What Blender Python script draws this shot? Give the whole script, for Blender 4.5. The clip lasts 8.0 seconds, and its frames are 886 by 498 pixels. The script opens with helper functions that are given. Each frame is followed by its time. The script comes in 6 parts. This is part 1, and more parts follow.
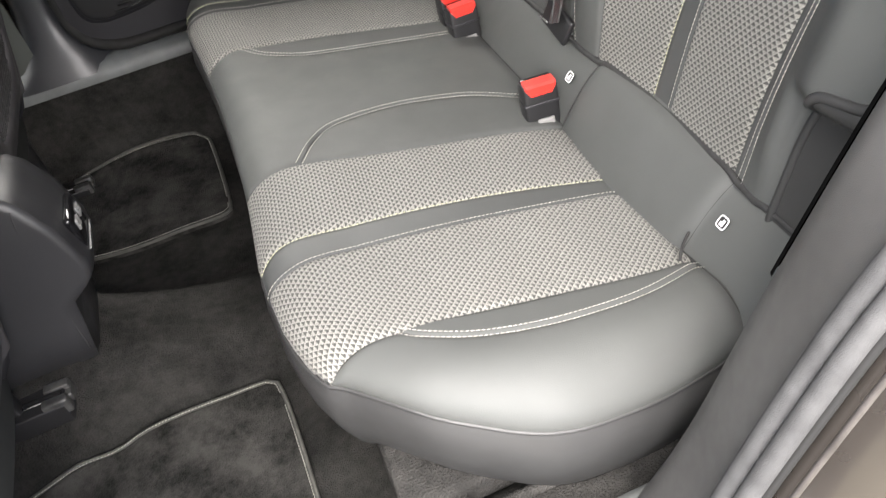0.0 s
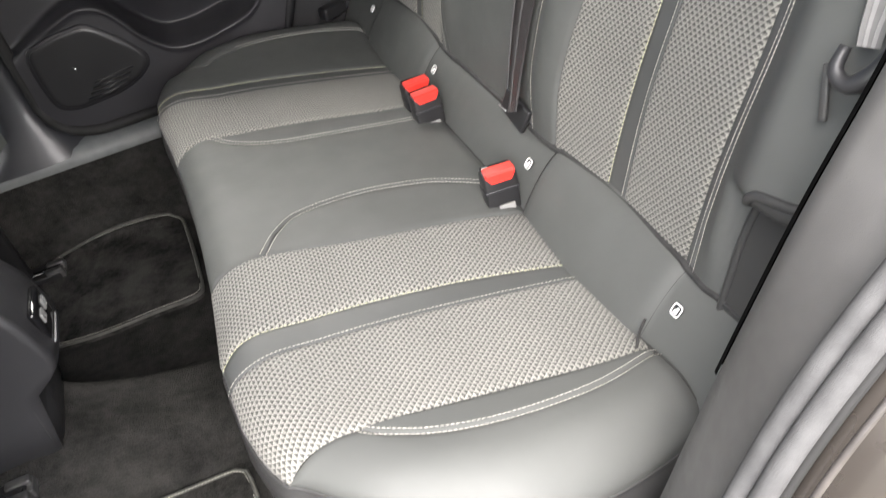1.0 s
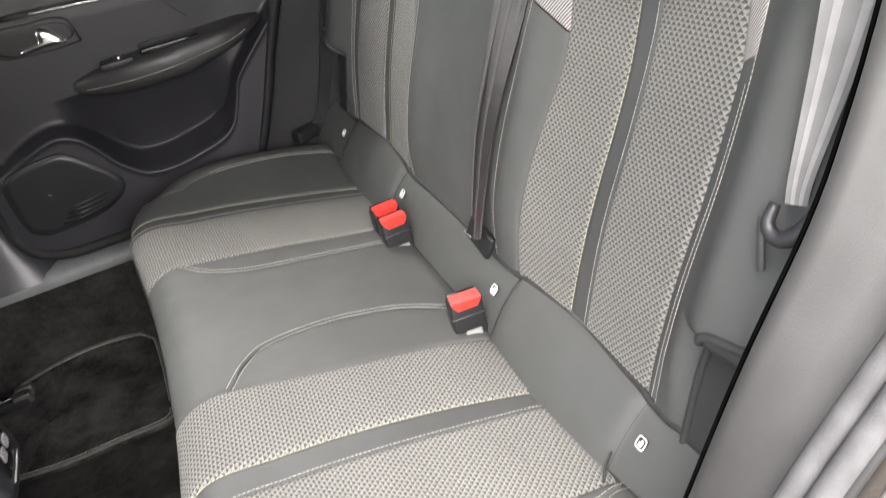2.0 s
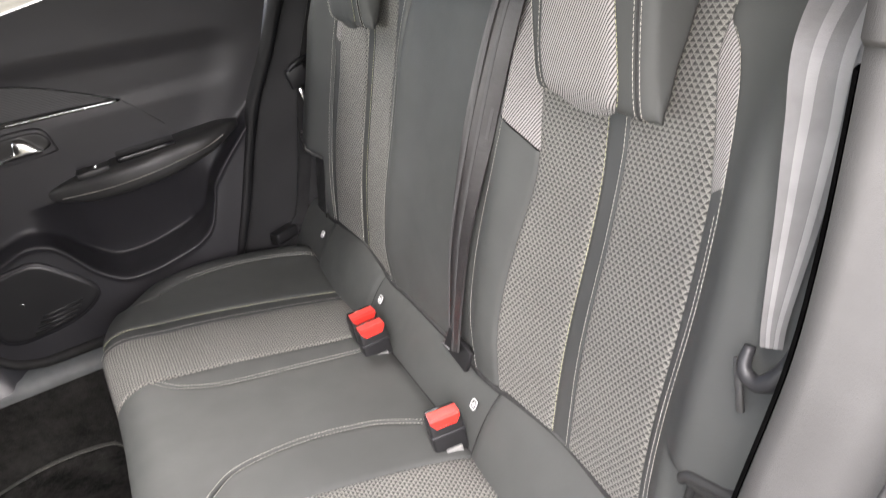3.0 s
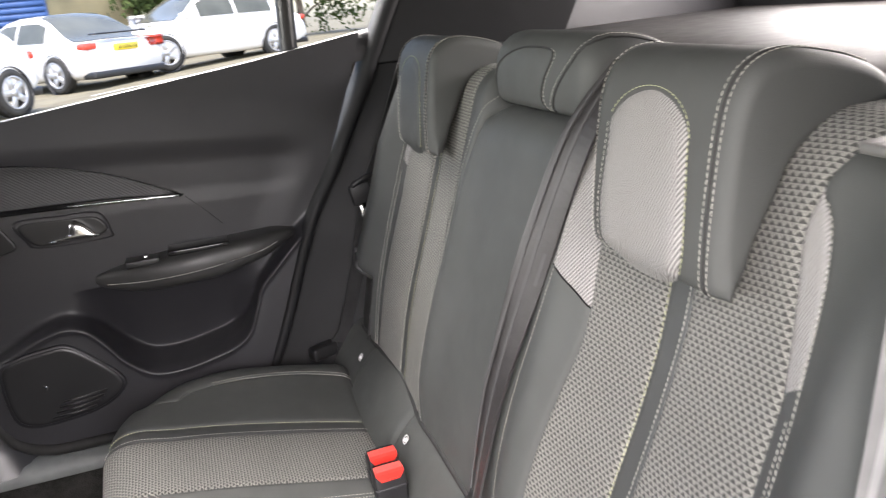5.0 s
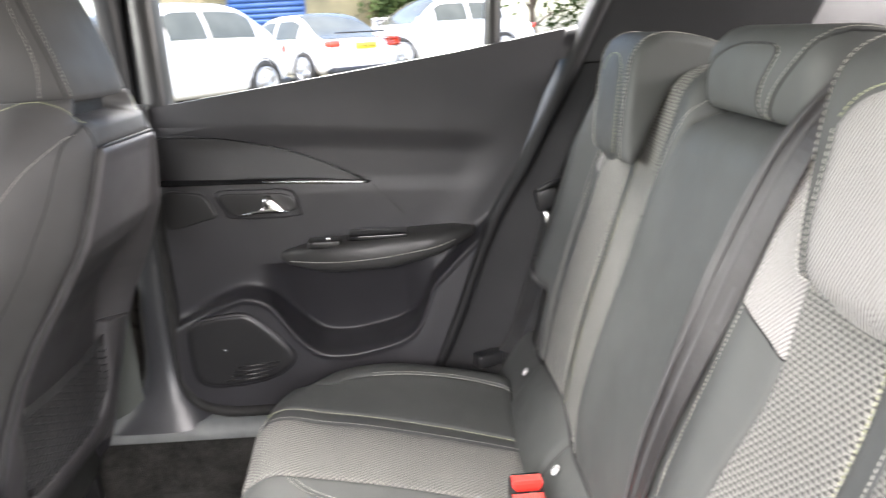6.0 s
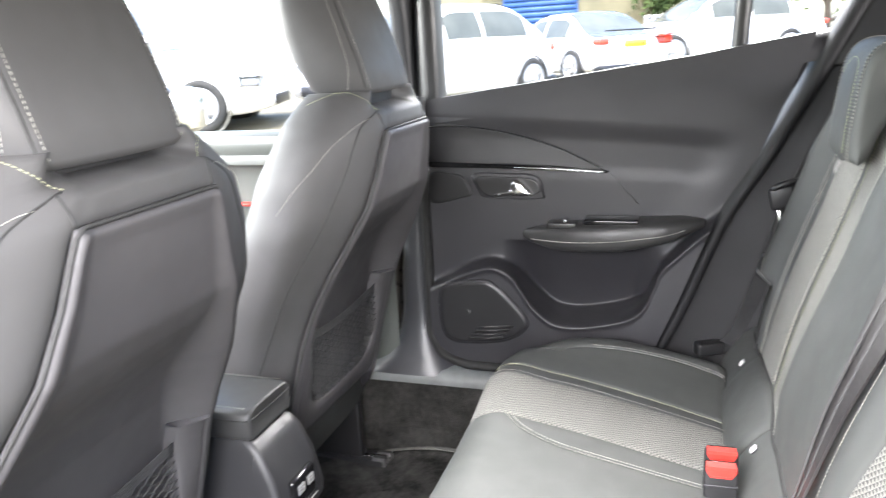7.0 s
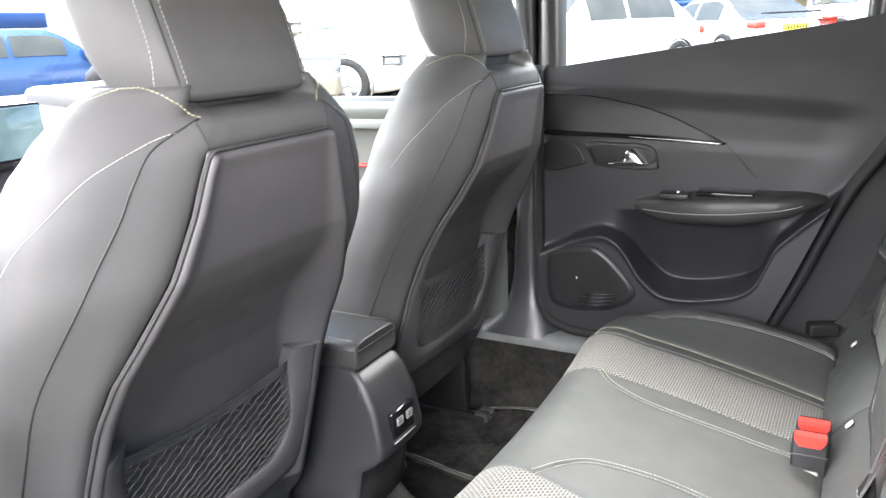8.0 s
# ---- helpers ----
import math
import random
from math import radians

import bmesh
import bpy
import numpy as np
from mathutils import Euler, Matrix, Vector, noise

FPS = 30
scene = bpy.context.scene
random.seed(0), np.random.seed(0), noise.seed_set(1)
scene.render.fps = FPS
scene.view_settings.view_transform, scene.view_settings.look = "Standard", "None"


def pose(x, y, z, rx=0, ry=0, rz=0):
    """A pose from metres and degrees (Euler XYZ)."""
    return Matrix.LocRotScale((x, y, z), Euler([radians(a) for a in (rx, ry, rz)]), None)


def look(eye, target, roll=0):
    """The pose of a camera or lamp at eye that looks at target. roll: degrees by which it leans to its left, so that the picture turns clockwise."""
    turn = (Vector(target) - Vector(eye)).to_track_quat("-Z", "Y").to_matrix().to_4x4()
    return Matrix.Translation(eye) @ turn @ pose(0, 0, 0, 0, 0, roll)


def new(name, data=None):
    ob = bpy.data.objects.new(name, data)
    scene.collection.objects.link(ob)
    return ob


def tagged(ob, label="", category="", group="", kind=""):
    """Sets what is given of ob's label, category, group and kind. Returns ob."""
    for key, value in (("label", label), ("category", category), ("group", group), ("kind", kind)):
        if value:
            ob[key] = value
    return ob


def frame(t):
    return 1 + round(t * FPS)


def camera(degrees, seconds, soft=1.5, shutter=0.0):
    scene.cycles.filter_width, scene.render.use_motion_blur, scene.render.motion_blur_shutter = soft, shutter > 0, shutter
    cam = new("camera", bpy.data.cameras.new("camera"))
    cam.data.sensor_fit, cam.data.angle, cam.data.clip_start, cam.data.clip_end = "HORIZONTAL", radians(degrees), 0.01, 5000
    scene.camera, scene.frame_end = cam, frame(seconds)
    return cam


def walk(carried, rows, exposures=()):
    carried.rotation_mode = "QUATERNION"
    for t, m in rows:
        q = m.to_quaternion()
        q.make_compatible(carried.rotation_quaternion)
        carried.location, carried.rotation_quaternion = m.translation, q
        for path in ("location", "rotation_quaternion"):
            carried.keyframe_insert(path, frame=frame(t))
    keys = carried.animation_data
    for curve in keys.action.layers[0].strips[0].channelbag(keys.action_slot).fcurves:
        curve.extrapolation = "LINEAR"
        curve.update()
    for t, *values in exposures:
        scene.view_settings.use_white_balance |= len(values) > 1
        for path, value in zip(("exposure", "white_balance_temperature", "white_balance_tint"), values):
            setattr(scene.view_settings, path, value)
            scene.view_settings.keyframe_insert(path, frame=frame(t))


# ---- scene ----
from mathutils.bvhtree import BVHTree

cam = camera(61.2, 8.0, soft=1.15, shutter=0.5)
METRES, EYE, TILT, LEAN, TURN = 8.0, 1.5, 0.0, 0.0, 0.0
PATH = [
    (0, (-0.376, -0.897, 0.886), (-0.072, 0.499, -0.514), -13.1),
    (0.5, (-0.358, -0.895, 0.894), (-0.016, 0.537, -0.459), -12.9),
    (1, (-0.34, -0.894, 0.913), (0.056, 0.579, -0.38), -12.5),
    (1.5, (-0.317, -0.89, 0.937), (0.132, 0.633, -0.278), -12.4),
    (1.7, (-0.315, -0.893, 0.942), (0.17, 0.657, -0.225), -12.0),
    (2.8, (-0.275, -0.866, 0.98), (0.329, 0.766, -0.008), -11.9),
    (3, (-0.27, -0.862, 0.984), (0.355, 0.784, 0.035), -11.8),
    (3.5, (-0.257, -0.851, 0.991), (0.418, 0.826, 0.137), -10.9),
    (4, (-0.253, -0.848, 0.997), (0.451, 0.864, 0.239), -9.4),
    (4.2, (-0.252, -0.848, 0.998), (0.448, 0.879, 0.27), -8.7),
    (5.3, (-0.182, -0.755, 0.946), (0.254, 1.105, 0.354), -4.4),
    (5.5, (-0.164, -0.73, 0.937), (0.165, 1.155, 0.357), -4.0),
    (6, (-0.155, -0.732, 0.933), (-0.129, 1.189, 0.374), -3.1),
    (6.5, (-0.143, -0.82, 0.939), (-0.471, 1.077, 0.397), -3.1),
    (7, (-0.101, -0.892, 0.942), (-0.729, 0.932, 0.413), -3.3),
    (7.5, (-0.054, -0.924, 0.932), (-0.888, 0.815, 0.402), -3.1),
    (8, (-0.031, -0.942, 0.91), (-0.978, 0.731, 0.359), -2.8),
]
EXPOSURES = [(0.0, 3.32, 6780, 11.5), (1.0, 3.42, 6770, 11.5), (1.7, 3.5, 6760, 12), (2.8, 3.46, 6780, 15.5), (3.6, 3.5, 6800, 15.5), (4.2, 3.56, 6800, 15.5), (5.3, 3.52, 6770, 14.5), (6.0, 4.08, 6720, 13), (6.5, 4.4, 6600, 12.5), (7.0, 4.46, 6480, 11.5), (8.0, 4.2, 6500, 11)]
walk(cam, [(t, look(eye, target, roll)) for t, eye, target, roll in PATH], EXPOSURES)

# ---- light ----
world = bpy.data.worlds.new("world")
scene.world = world
world.use_nodes = True
wn = world.node_tree
sky = wn.nodes.new("ShaderNodeTexSky")
sky.sky_type = "NISHITA"
sky.sun_disc = False
sky.sun_elevation, sky.sun_rotation = radians(72), radians(200)
sky.air_density, sky.dust_density, sky.ozone_density = 1.0, 2.0, 1.0
bg = wn.nodes["Background"]
wn.links.new(sky.outputs[0], bg.inputs[0])
bg.inputs[1].default_value = 0.062
sun = new("sun", bpy.data.lights.new("sun", "SUN"))
sun.data.energy, sun.data.angle, sun.data.color = 0.68, radians(40), (1.0, 0.98, 0.96)
sun.matrix_world = look((-1.0, -3.0, 10), (0, 0, 0))


def opening(name, eye, target, w, h, watts, tint=(1.0, 0.955, 0.92)):
    """Sky light that enters by an opening."""
    ob = new(name, bpy.data.lights.new(name, "AREA"))
    ob.data.shape, ob.data.size, ob.data.size_y, ob.data.energy = "RECTANGLE", w, h, watts
    ob.data.color = tint
    ob.matrix_world = look(eye, target)


opening("rear_window_sky", (0.93, 0, 1.10), (-0.4, 0, 0.75), 1.0, 0.24, 1.9)
opening("windscreen_sky", (-2.15, 0.0, 1.24), (0.1, 0.1, 0.65), 1.4, 0.36, 6.0, (0.98, 1.0, 0.94))
opening("open_door_sky", (-0.9, -2.6, 4.2), (0.0, -0.3, 0.35), 4.4, 2.0, 55.0, (0.99, 0.99, 0.98))
opening("car_park_sky", (-0.8, -4.4, 2.8), (-0.1, -0.1, 0.45), 7.0, 2.4, 120.0, (1.0, 0.95, 0.91))
opening("far_window_sky", (0.0, 1.75, 2.05), (0.0, 0.1, 0.4), 1.8, 0.8, 25.0, (1.0, 0.99, 0.95))
opening("front_window_sky", (-1.25, -0.70, 0.99), (-0.6, 0.3, 0.6), 0.9, 0.28, 0.3)


# ---- materials ----
def material(name):
    m = bpy.data.materials.new(name)
    m.use_nodes = True
    nt = m.node_tree
    return m, nt, nt.nodes["Principled BSDF"]


def node(nt, kind, **inputs):
    n = nt.nodes.new(kind)
    for key, value in inputs.items():
        if key == "op":
            n.operation = value
        elif key == "blend":
            n.data_type, n.blend_type = "RGBA", value
        else:
            slot = n.inputs[int(key[1:])]
            if isinstance(value, bpy.types.NodeSocket):
                nt.links.new(value, slot)
            else:
                slot.default_value = value
    return n


def calc(nt, op, a, b=0.0, c=0.0):
    return node(nt, "ShaderNodeMath", op=op, i0=a, i1=b, i2=c).outputs[0]


def ramp(nt, fac, lo, hi, a=0.0, b=1.0):
    n = nt.nodes.new("ShaderNodeValToRGB")
    n.color_ramp.elements[0].position, n.color_ramp.elements[1].position = a, b
    n.color_ramp.elements[0].color, n.color_ramp.elements[1].color = (*lo, 1), (*hi, 1)
    nt.links.new(fac, n.inputs[0])
    return n.outputs[0]


def bump(nt, bsdf, height, strength, distance):
    n = nt.nodes.new("ShaderNodeBump")
    n.inputs["Strength"].default_value, n.inputs["Distance"].default_value = strength, distance
    nt.links.new(height, n.inputs["Height"])
    nt.links.new(n.outputs[0], bsdf.inputs["Normal"])


def surface(name, lo, hi, rough=(0.4, 0.5), coarse=6.0, fine=900.0, strength=0.15, distance=0.0006, metallic=0.0, coat=0.0, grain="noise", sag=0.0, gloss=0.5):
    """A plain surface: two colours mottled at a coarse scale, fine relief, varying roughness."""
    m, nt, b = material(name)
    co = nt.nodes.new("ShaderNodeTexCoord").outputs["Object"]
    big = node(nt, "ShaderNodeTexNoise", i0=co, i2=coarse, i3=4.0).outputs[0]
    nt.links.new(ramp(nt, big, lo, hi, 0.35, 0.65), b.inputs["Base Color"])
    if grain == "cells":
        small = node(nt, "ShaderNodeTexVoronoi", i0=co, i2=fine).outputs[0]
    else:
        small = node(nt, "ShaderNodeTexNoise", i0=co, i2=fine, i3=3.0).outputs[0]
    if sag:
        soft = node(nt, "ShaderNodeTexNoise", i0=co, i2=11.0, i3=2.0).outputs[0]
        crease = node(nt, "ShaderNodeTexNoise", i0=co, i2=60.0, i3=3.0).outputs[0]
        small = calc(nt, "ADD", small, calc(nt, "ADD", calc(nt, "MULTIPLY", soft, sag), calc(nt, "MULTIPLY", crease, sag * 0.06)))
    bump(nt, b, small, strength, distance)
    mid = node(nt, "ShaderNodeTexNoise", i0=co, i2=coarse * 5, i3=3.0).outputs[0]
    nt.links.new(node(nt, "ShaderNodeMapRange", i0=mid, i1=0.3, i2=0.7, i3=rough[0], i4=rough[1]).outputs[0], b.inputs["Roughness"])
    b.inputs["Metallic"].default_value = metallic
    b.inputs["Coat Weight"].default_value = coat
    b.inputs["Specular IOR Level"].default_value = gloss
    return m


def checked_cloth(name, lo, mid, hi, a=0.0072, row=0.0044):
    """Woven cloth: rows of small dark serrated triangles among pale slanted threads."""
    m, nt, b = material(name)
    uv = nt.nodes.new("ShaderNodeUVMap").outputs[0]
    s = node(nt, "ShaderNodeSeparateXYZ", i0=uv).outputs
    wob = node(nt, "ShaderNodeTexNoise", i0=uv, i2=70.0).outputs[0]
    v = calc(nt, "ADD", calc(nt, "DIVIDE", s[1], row), calc(nt, "MULTIPLY", wob, 0.25))
    r = calc(nt, "FLOOR", v)
    fv = calc(nt, "SUBTRACT", v, r)
    u = calc(nt, "ADD", calc(nt, "DIVIDE", s[0], a), calc(nt, "ADD", calc(nt, "MULTIPLY", r, 0.5), calc(nt, "MULTIPLY", wob, 0.2)))
    fu = calc(nt, "FRACT", u)
    step = calc(nt, "DIVIDE", calc(nt, "FLOOR", calc(nt, "MULTIPLY", fv, 6.0)), 6.0)
    side = calc(nt, "MULTIPLY", calc(nt, "ABSOLUTE", calc(nt, "SUBTRACT", fu, 0.5)), 2.0)
    reach = calc(nt, "SUBTRACT", 0.92, calc(nt, "MULTIPLY", step, 1.12))
    dark = node(nt, "ShaderNodeMapRange", i0=calc(nt, "SUBTRACT", reach, side), i1=-0.03, i2=0.07, i3=0.0, i4=1.0).outputs[0]
    rim = node(nt, "ShaderNodeMapRange", i0=calc(nt, "ABSOLUTE", calc(nt, "ADD", calc(nt, "SUBTRACT", reach, side), 0.12)), i1=0.05, i2=0.16, i3=1.0, i4=0.0).outputs[0]
    slant = calc(nt, "MULTIPLY", calc(nt, "ADD", u, calc(nt, "MULTIPLY", v, -0.28)), 7.0)
    thread = node(nt, "ShaderNodeMapRange", i0=calc(nt, "PINGPONG", slant, 0.5), i1=0.08, i2=0.34, i3=0.0, i4=1.0).outputs[0]
    speck = node(nt, "ShaderNodeTexNoise", i0=uv, i2=700.0).outputs[0]
    def mix(fac, x, y):
        n = nt.nodes.new("ShaderNodeMix")
        n.data_type = "RGBA"
        nt.links.new(fac, n.inputs[0])
        for k, c in ((6, x), (7, y)):
            if isinstance(c, tuple):
                n.inputs[k].default_value = (*c, 1)
            else:
                nt.links.new(c, n.inputs[k])
        return n.outputs[2]
    pale = mix(calc(nt, "MAXIMUM", thread, rim), mid, hi)
    deep = mix(speck, lo, tuple(0.5 * (p + q) for p, q in zip(lo, mid)))
    nt.links.new(mix(dark, pale, deep), b.inputs["Base Color"])
    h = calc(nt, "ADD", calc(nt, "MULTIPLY", calc(nt, "SUBTRACT", 1.0, dark), 0.6), calc(nt, "MULTIPLY", thread, 0.4))
    bump(nt, b, h, 0.6, 0.0008)
    b.inputs["Roughness"].default_value = 0.7
    b.inputs["Sheen Weight"].default_value = 0.1
    return m


def twill_cloth(name, lo, hi, pitch=0.0033):
    """Diagonally ribbed cloth."""
    m, nt, b = material(name)
    uv = nt.nodes.new("ShaderNodeUVMap").outputs[0]
    s = node(nt, "ShaderNodeSeparateXYZ", i0=uv).outputs
    wob = node(nt, "ShaderNodeTexNoise", i0=uv, i2=90.0).outputs[0]
    d = calc(nt, "ADD", calc(nt, "DIVIDE", calc(nt, "SUBTRACT", s[0], calc(nt, "MULTIPLY", s[1], 0.62)), pitch), calc(nt, "MULTIPLY", wob, 0.14))
    rib = calc(nt, "PINGPONG", d, 0.5)
    rib = node(nt, "ShaderNodeMapRange", i0=rib, i1=0.1, i2=0.3, i3=0.0, i4=1.0).outputs[0]
    nt.links.new(ramp(nt, rib, lo, hi), b.inputs["Base Color"])
    bump(nt, b, rib, 0.5, 0.0008)
    b.inputs["Roughness"].default_value = 0.75
    return m


def ribbed(name, lo, hi, pitch=0.0075):
    """Moulded plastic with fine diagonal ribs."""
    m, nt, b = material(name)
    s = node(nt, "ShaderNodeSeparateXYZ", i0=nt.nodes.new("ShaderNodeTexCoord").outputs["Object"]).outputs
    d = calc(nt, "DIVIDE", calc(nt, "ADD", s[0], calc(nt, "MULTIPLY", s[2], 1.3)), pitch)
    rib = calc(nt, "PINGPONG", d, 0.5)
    nt.links.new(ramp(nt, rib, lo, hi, 0.1, 0.4), b.inputs["Base Color"])
    bump(nt, b, rib, 0.7, 0.0012)
    b.inputs["Roughness"].default_value = 0.38
    return m


LEATHER = surface("leatherette", (0.0635, 0.0665, 0.064), (0.0755, 0.0785, 0.076), (0.55, 0.65), 5, 1400, 0.22, 0.0005, grain="cells", sag=16.0, gloss=0.36)
# Dark leatherette; on the bench border and bolster foot it stands for shade.
LEATHER_DARK_AND_SHADE = surface("leatherette_dark_and_shade", (0.030, 0.030, 0.030), (0.038, 0.038, 0.038), (0.40, 0.50), 5, 1400, 0.2, 0.0005, grain="cells", sag=8.0)
LEATHER_FRONT = surface("leatherette_front", (0.056, 0.055, 0.0555), (0.067, 0.0658, 0.0664), (0.60, 0.70), 5, 1400, 0.22, 0.0005, grain="cells", sag=16.0)
LEATHER_PANEL = surface("leatherette_panel", (0.056, 0.0535, 0.0565), (0.068, 0.065, 0.0685), (0.52, 0.62), 5, 1400, 0.22, 0.0005, grain="cells", sag=16.0)
LEATHER_STRIP = surface("leatherette_strip", (0.052, 0.055, 0.054), (0.064, 0.067, 0.066), (0.46, 0.58), 5, 1400, 0.12, 0.0005, grain="cells")
CLOTH = checked_cloth("checked_cloth", (0.024, 0.0238, 0.0224), (0.070, 0.0695, 0.0640), (0.276, 0.273, 0.247))
TWILL = twill_cloth("twill_cloth", (0.05, 0.048, 0.046), (0.37, 0.357, 0.349))
THREAD = surface("cream_thread", (0.44, 0.43, 0.38), (0.54, 0.53, 0.48), (0.6, 0.8), 80, 900)
THREAD_LIME = surface("lime_thread", (0.44, 0.46, 0.26), (0.55, 0.56, 0.35), (0.6, 0.8), 80, 900)
# Dark seams, and the painted contact shade along the seat roll.
THREAD_AND_SHADE = surface("dark_thread_and_shade", (0.02, 0.02, 0.02), (0.03, 0.03, 0.03), (0.6, 0.8), 80, 900)
PLASTIC = surface("grained_plastic", (0.0172, 0.0168, 0.0196), (0.0232, 0.0227, 0.0260), (0.38, 0.48), 4, 1100, 0.25, 0.0006, grain="cells", gloss=0.5)
# Black lip plastic; also holds the far pillar's and the headrest gap's shade.
PLASTIC_BLACK_AND_SHADE = surface("black_and_shade_plastic", (0.008, 0.008, 0.009), (0.011, 0.011, 0.0125), (0.5, 0.6), 4, 1100, 0.25, 0.0006, grain="cells", gloss=0.3)
PLASTIC_SMOOTH = surface("smooth_plastic", (0.012, 0.012, 0.013), (0.017, 0.017, 0.018), (0.32, 0.42), 6, 600, 0.05)
CONSOLE = surface("console_plastic", (0.024, 0.024, 0.026), (0.031, 0.031, 0.033), (0.36, 0.45), 5, 1100, 0.2, 0.0006, grain="cells")
GLOSS = surface("gloss_black", (0.008, 0.008, 0.009), (0.011, 0.011, 0.012), (0.05, 0.10), 6, 600, 0.0)
def pile(name, lo, hi, nap):
    """Carpet: tufts, and broad patches where the nap is brushed another way."""
    m, nt, b = material(name)
    co = nt.nodes.new("ShaderNodeTexCoord").outputs["Object"]
    tuft = node(nt, "ShaderNodeTexNoise", i0=co, i2=420.0, i3=3.0).outputs[0]
    lump = node(nt, "ShaderNodeTexNoise", i0=co, i2=70.0, i3=3.0).outputs[0]
    brush = node(nt, "ShaderNodeTexNoise", i0=co, i2=13.0, i3=4.0, i5=2.2).outputs[0]
    patch = node(nt, "ShaderNodeMapRange", i0=brush, i1=0.38, i2=0.66, i3=0.0, i4=nap).outputs[0]
    shade = calc(nt, "ADD", calc(nt, "MULTIPLY", calc(nt, "ADD", tuft, lump), 0.5), patch)
    nt.links.new(ramp(nt, shade, lo, hi, 0.36, 1.05), b.inputs["Base Color"])
    bump(nt, b, calc(nt, "ADD", tuft, calc(nt, "MULTIPLY", lump, 0.6)), 1.0, 0.004)
    b.inputs["Roughness"].default_value = 0.95
    b.inputs["Specular IOR Level"].default_value = 0.15
    return m


CARPET = pile("carpet", (0.008, 0.0078, 0.0075), (0.048, 0.0465, 0.0435), 0.30)
CARPET_MAT = pile("mat_carpet", (0.007, 0.0068, 0.0065), (0.062, 0.060, 0.0565), 0.50)
SHELF = surface("shelf_fabric", (0.020, 0.0185, 0.017), (0.027, 0.025, 0.023), (0.55, 0.65), 7, 1200, 0.2, 0.0004)
PIPING = surface("mat_piping", (0.055, 0.055, 0.050), (0.085, 0.085, 0.075), (0.6, 0.8), 60, 900)
# Front door plastic paled to hold daylight from the side windows.
RAIL_DAYLIT = surface("daylit_door_plastic", (0.070, 0.075, 0.070), (0.085, 0.091, 0.085), (0.30, 0.38), 4, 1100, 0.14, 0.0005, grain="cells")
PILLAR = surface("pillar_plastic", (0.026, 0.027, 0.030), (0.034, 0.035, 0.038), (0.32, 0.40), 5, 1100, 0.16, 0.0005, grain="cells")
RUBBER = surface("rubber_seal", (0.007, 0.007, 0.007), (0.011, 0.011, 0.011), (0.75, 0.9), 10, 500)
# Unlit black that paints the shade in the gap beside the seat.
GAP_SHADE = surface("gap_shade_black", (0.002, 0.002, 0.002), (0.004, 0.004, 0.004), (0.9, 1.0), 40, 700, 0.2, gloss=0.02)
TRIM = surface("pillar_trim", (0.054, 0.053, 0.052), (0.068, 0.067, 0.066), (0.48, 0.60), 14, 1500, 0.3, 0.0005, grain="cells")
PAINT = surface("bronze_paint", (0.060, 0.052, 0.046), (0.075, 0.066, 0.058), (0.25, 0.32), 5, 900, 0.02, metallic=0.4, coat=1.0)
BELT = surface("belt_webbing", (0.125, 0.122, 0.120), (0.16, 0.157, 0.155), (0.36, 0.48), 30, 1500, 0.4)
BELT_PALE = surface("belt_stripe", (0.215, 0.212, 0.209), (0.265, 0.262, 0.258), (0.30, 0.42), 30, 1500, 0.4)
RED = surface("red_button", (0.62, 0.03, 0.02), (0.70, 0.04, 0.03), (0.3, 0.4), 30, 900, 0.05)
CHROME = surface("satin_chrome", (0.75, 0.75, 0.75), (0.82, 0.82, 0.82), (0.18, 0.28), 20, 900, 0.02, metallic=1.0)
WHITE = surface("white_print", (0.75, 0.75, 0.75), (0.82, 0.82, 0.82), (0.4, 0.5), 20, 900, 0.02)
SOCKET = surface("socket_rim", (0.15, 0.15, 0.15), (0.20, 0.20, 0.20), (0.3, 0.4), 20, 900, 0.02)
LINER = surface("headliner", (0.045, 0.043, 0.042), (0.058, 0.056, 0.054), (0.9, 1.0), 8, 900, 0.4)
DECOR = ribbed("ribbed_decor", (0.009, 0.009, 0.010), (0.020, 0.0195, 0.0215))
# Dark sill plastic made paler to hold the bright sheen along its top.
SILL = surface("sheen_paled_sill", (0.105, 0.112, 0.110), (0.135, 0.143, 0.140), (0.42, 0.55), 25, 700, 0.25, 0.0006, grain="cells")
BELT_MID = surface("brown_grey_webbing", (0.026, 0.024, 0.0245), (0.038, 0.0355, 0.036), (0.30, 0.40), 30, 1500, 0.4)
BELT_DARK = surface("dark_webbing", (0.020, 0.020, 0.021), (0.032, 0.032, 0.033), (0.45, 0.6), 30, 1500, 0.4)
SEAL_PALE = surface("flocked_seal", (0.050, 0.050, 0.051), (0.074, 0.074, 0.075), (0.8, 0.95), 40, 900, 0.6, gloss=0.25)
EDGE = surface("worn_paint_edge", (0.06, 0.055, 0.052), (0.11, 0.10, 0.095), (0.3, 0.45), 30, 500, 0.1, metallic=0.3)
CONSOLE_PALE = surface("pale_plastic", (0.11, 0.11, 0.105), (0.135, 0.135, 0.13), (0.45, 0.55), 8, 2200, 0.12, 0.0004, grain="cells")
WORN_METAL = surface("worn_metal", (0.10, 0.10, 0.10), (0.18, 0.18, 0.175), (0.3, 0.45), 60, 500, 0.2, 0.0005, metallic=0.7)
NET = surface("net_cord", (0.026, 0.026, 0.027), (0.045, 0.045, 0.046), (0.6, 0.8), 40, 900)


# ---- mesh helpers ----
ORIGIN = {}


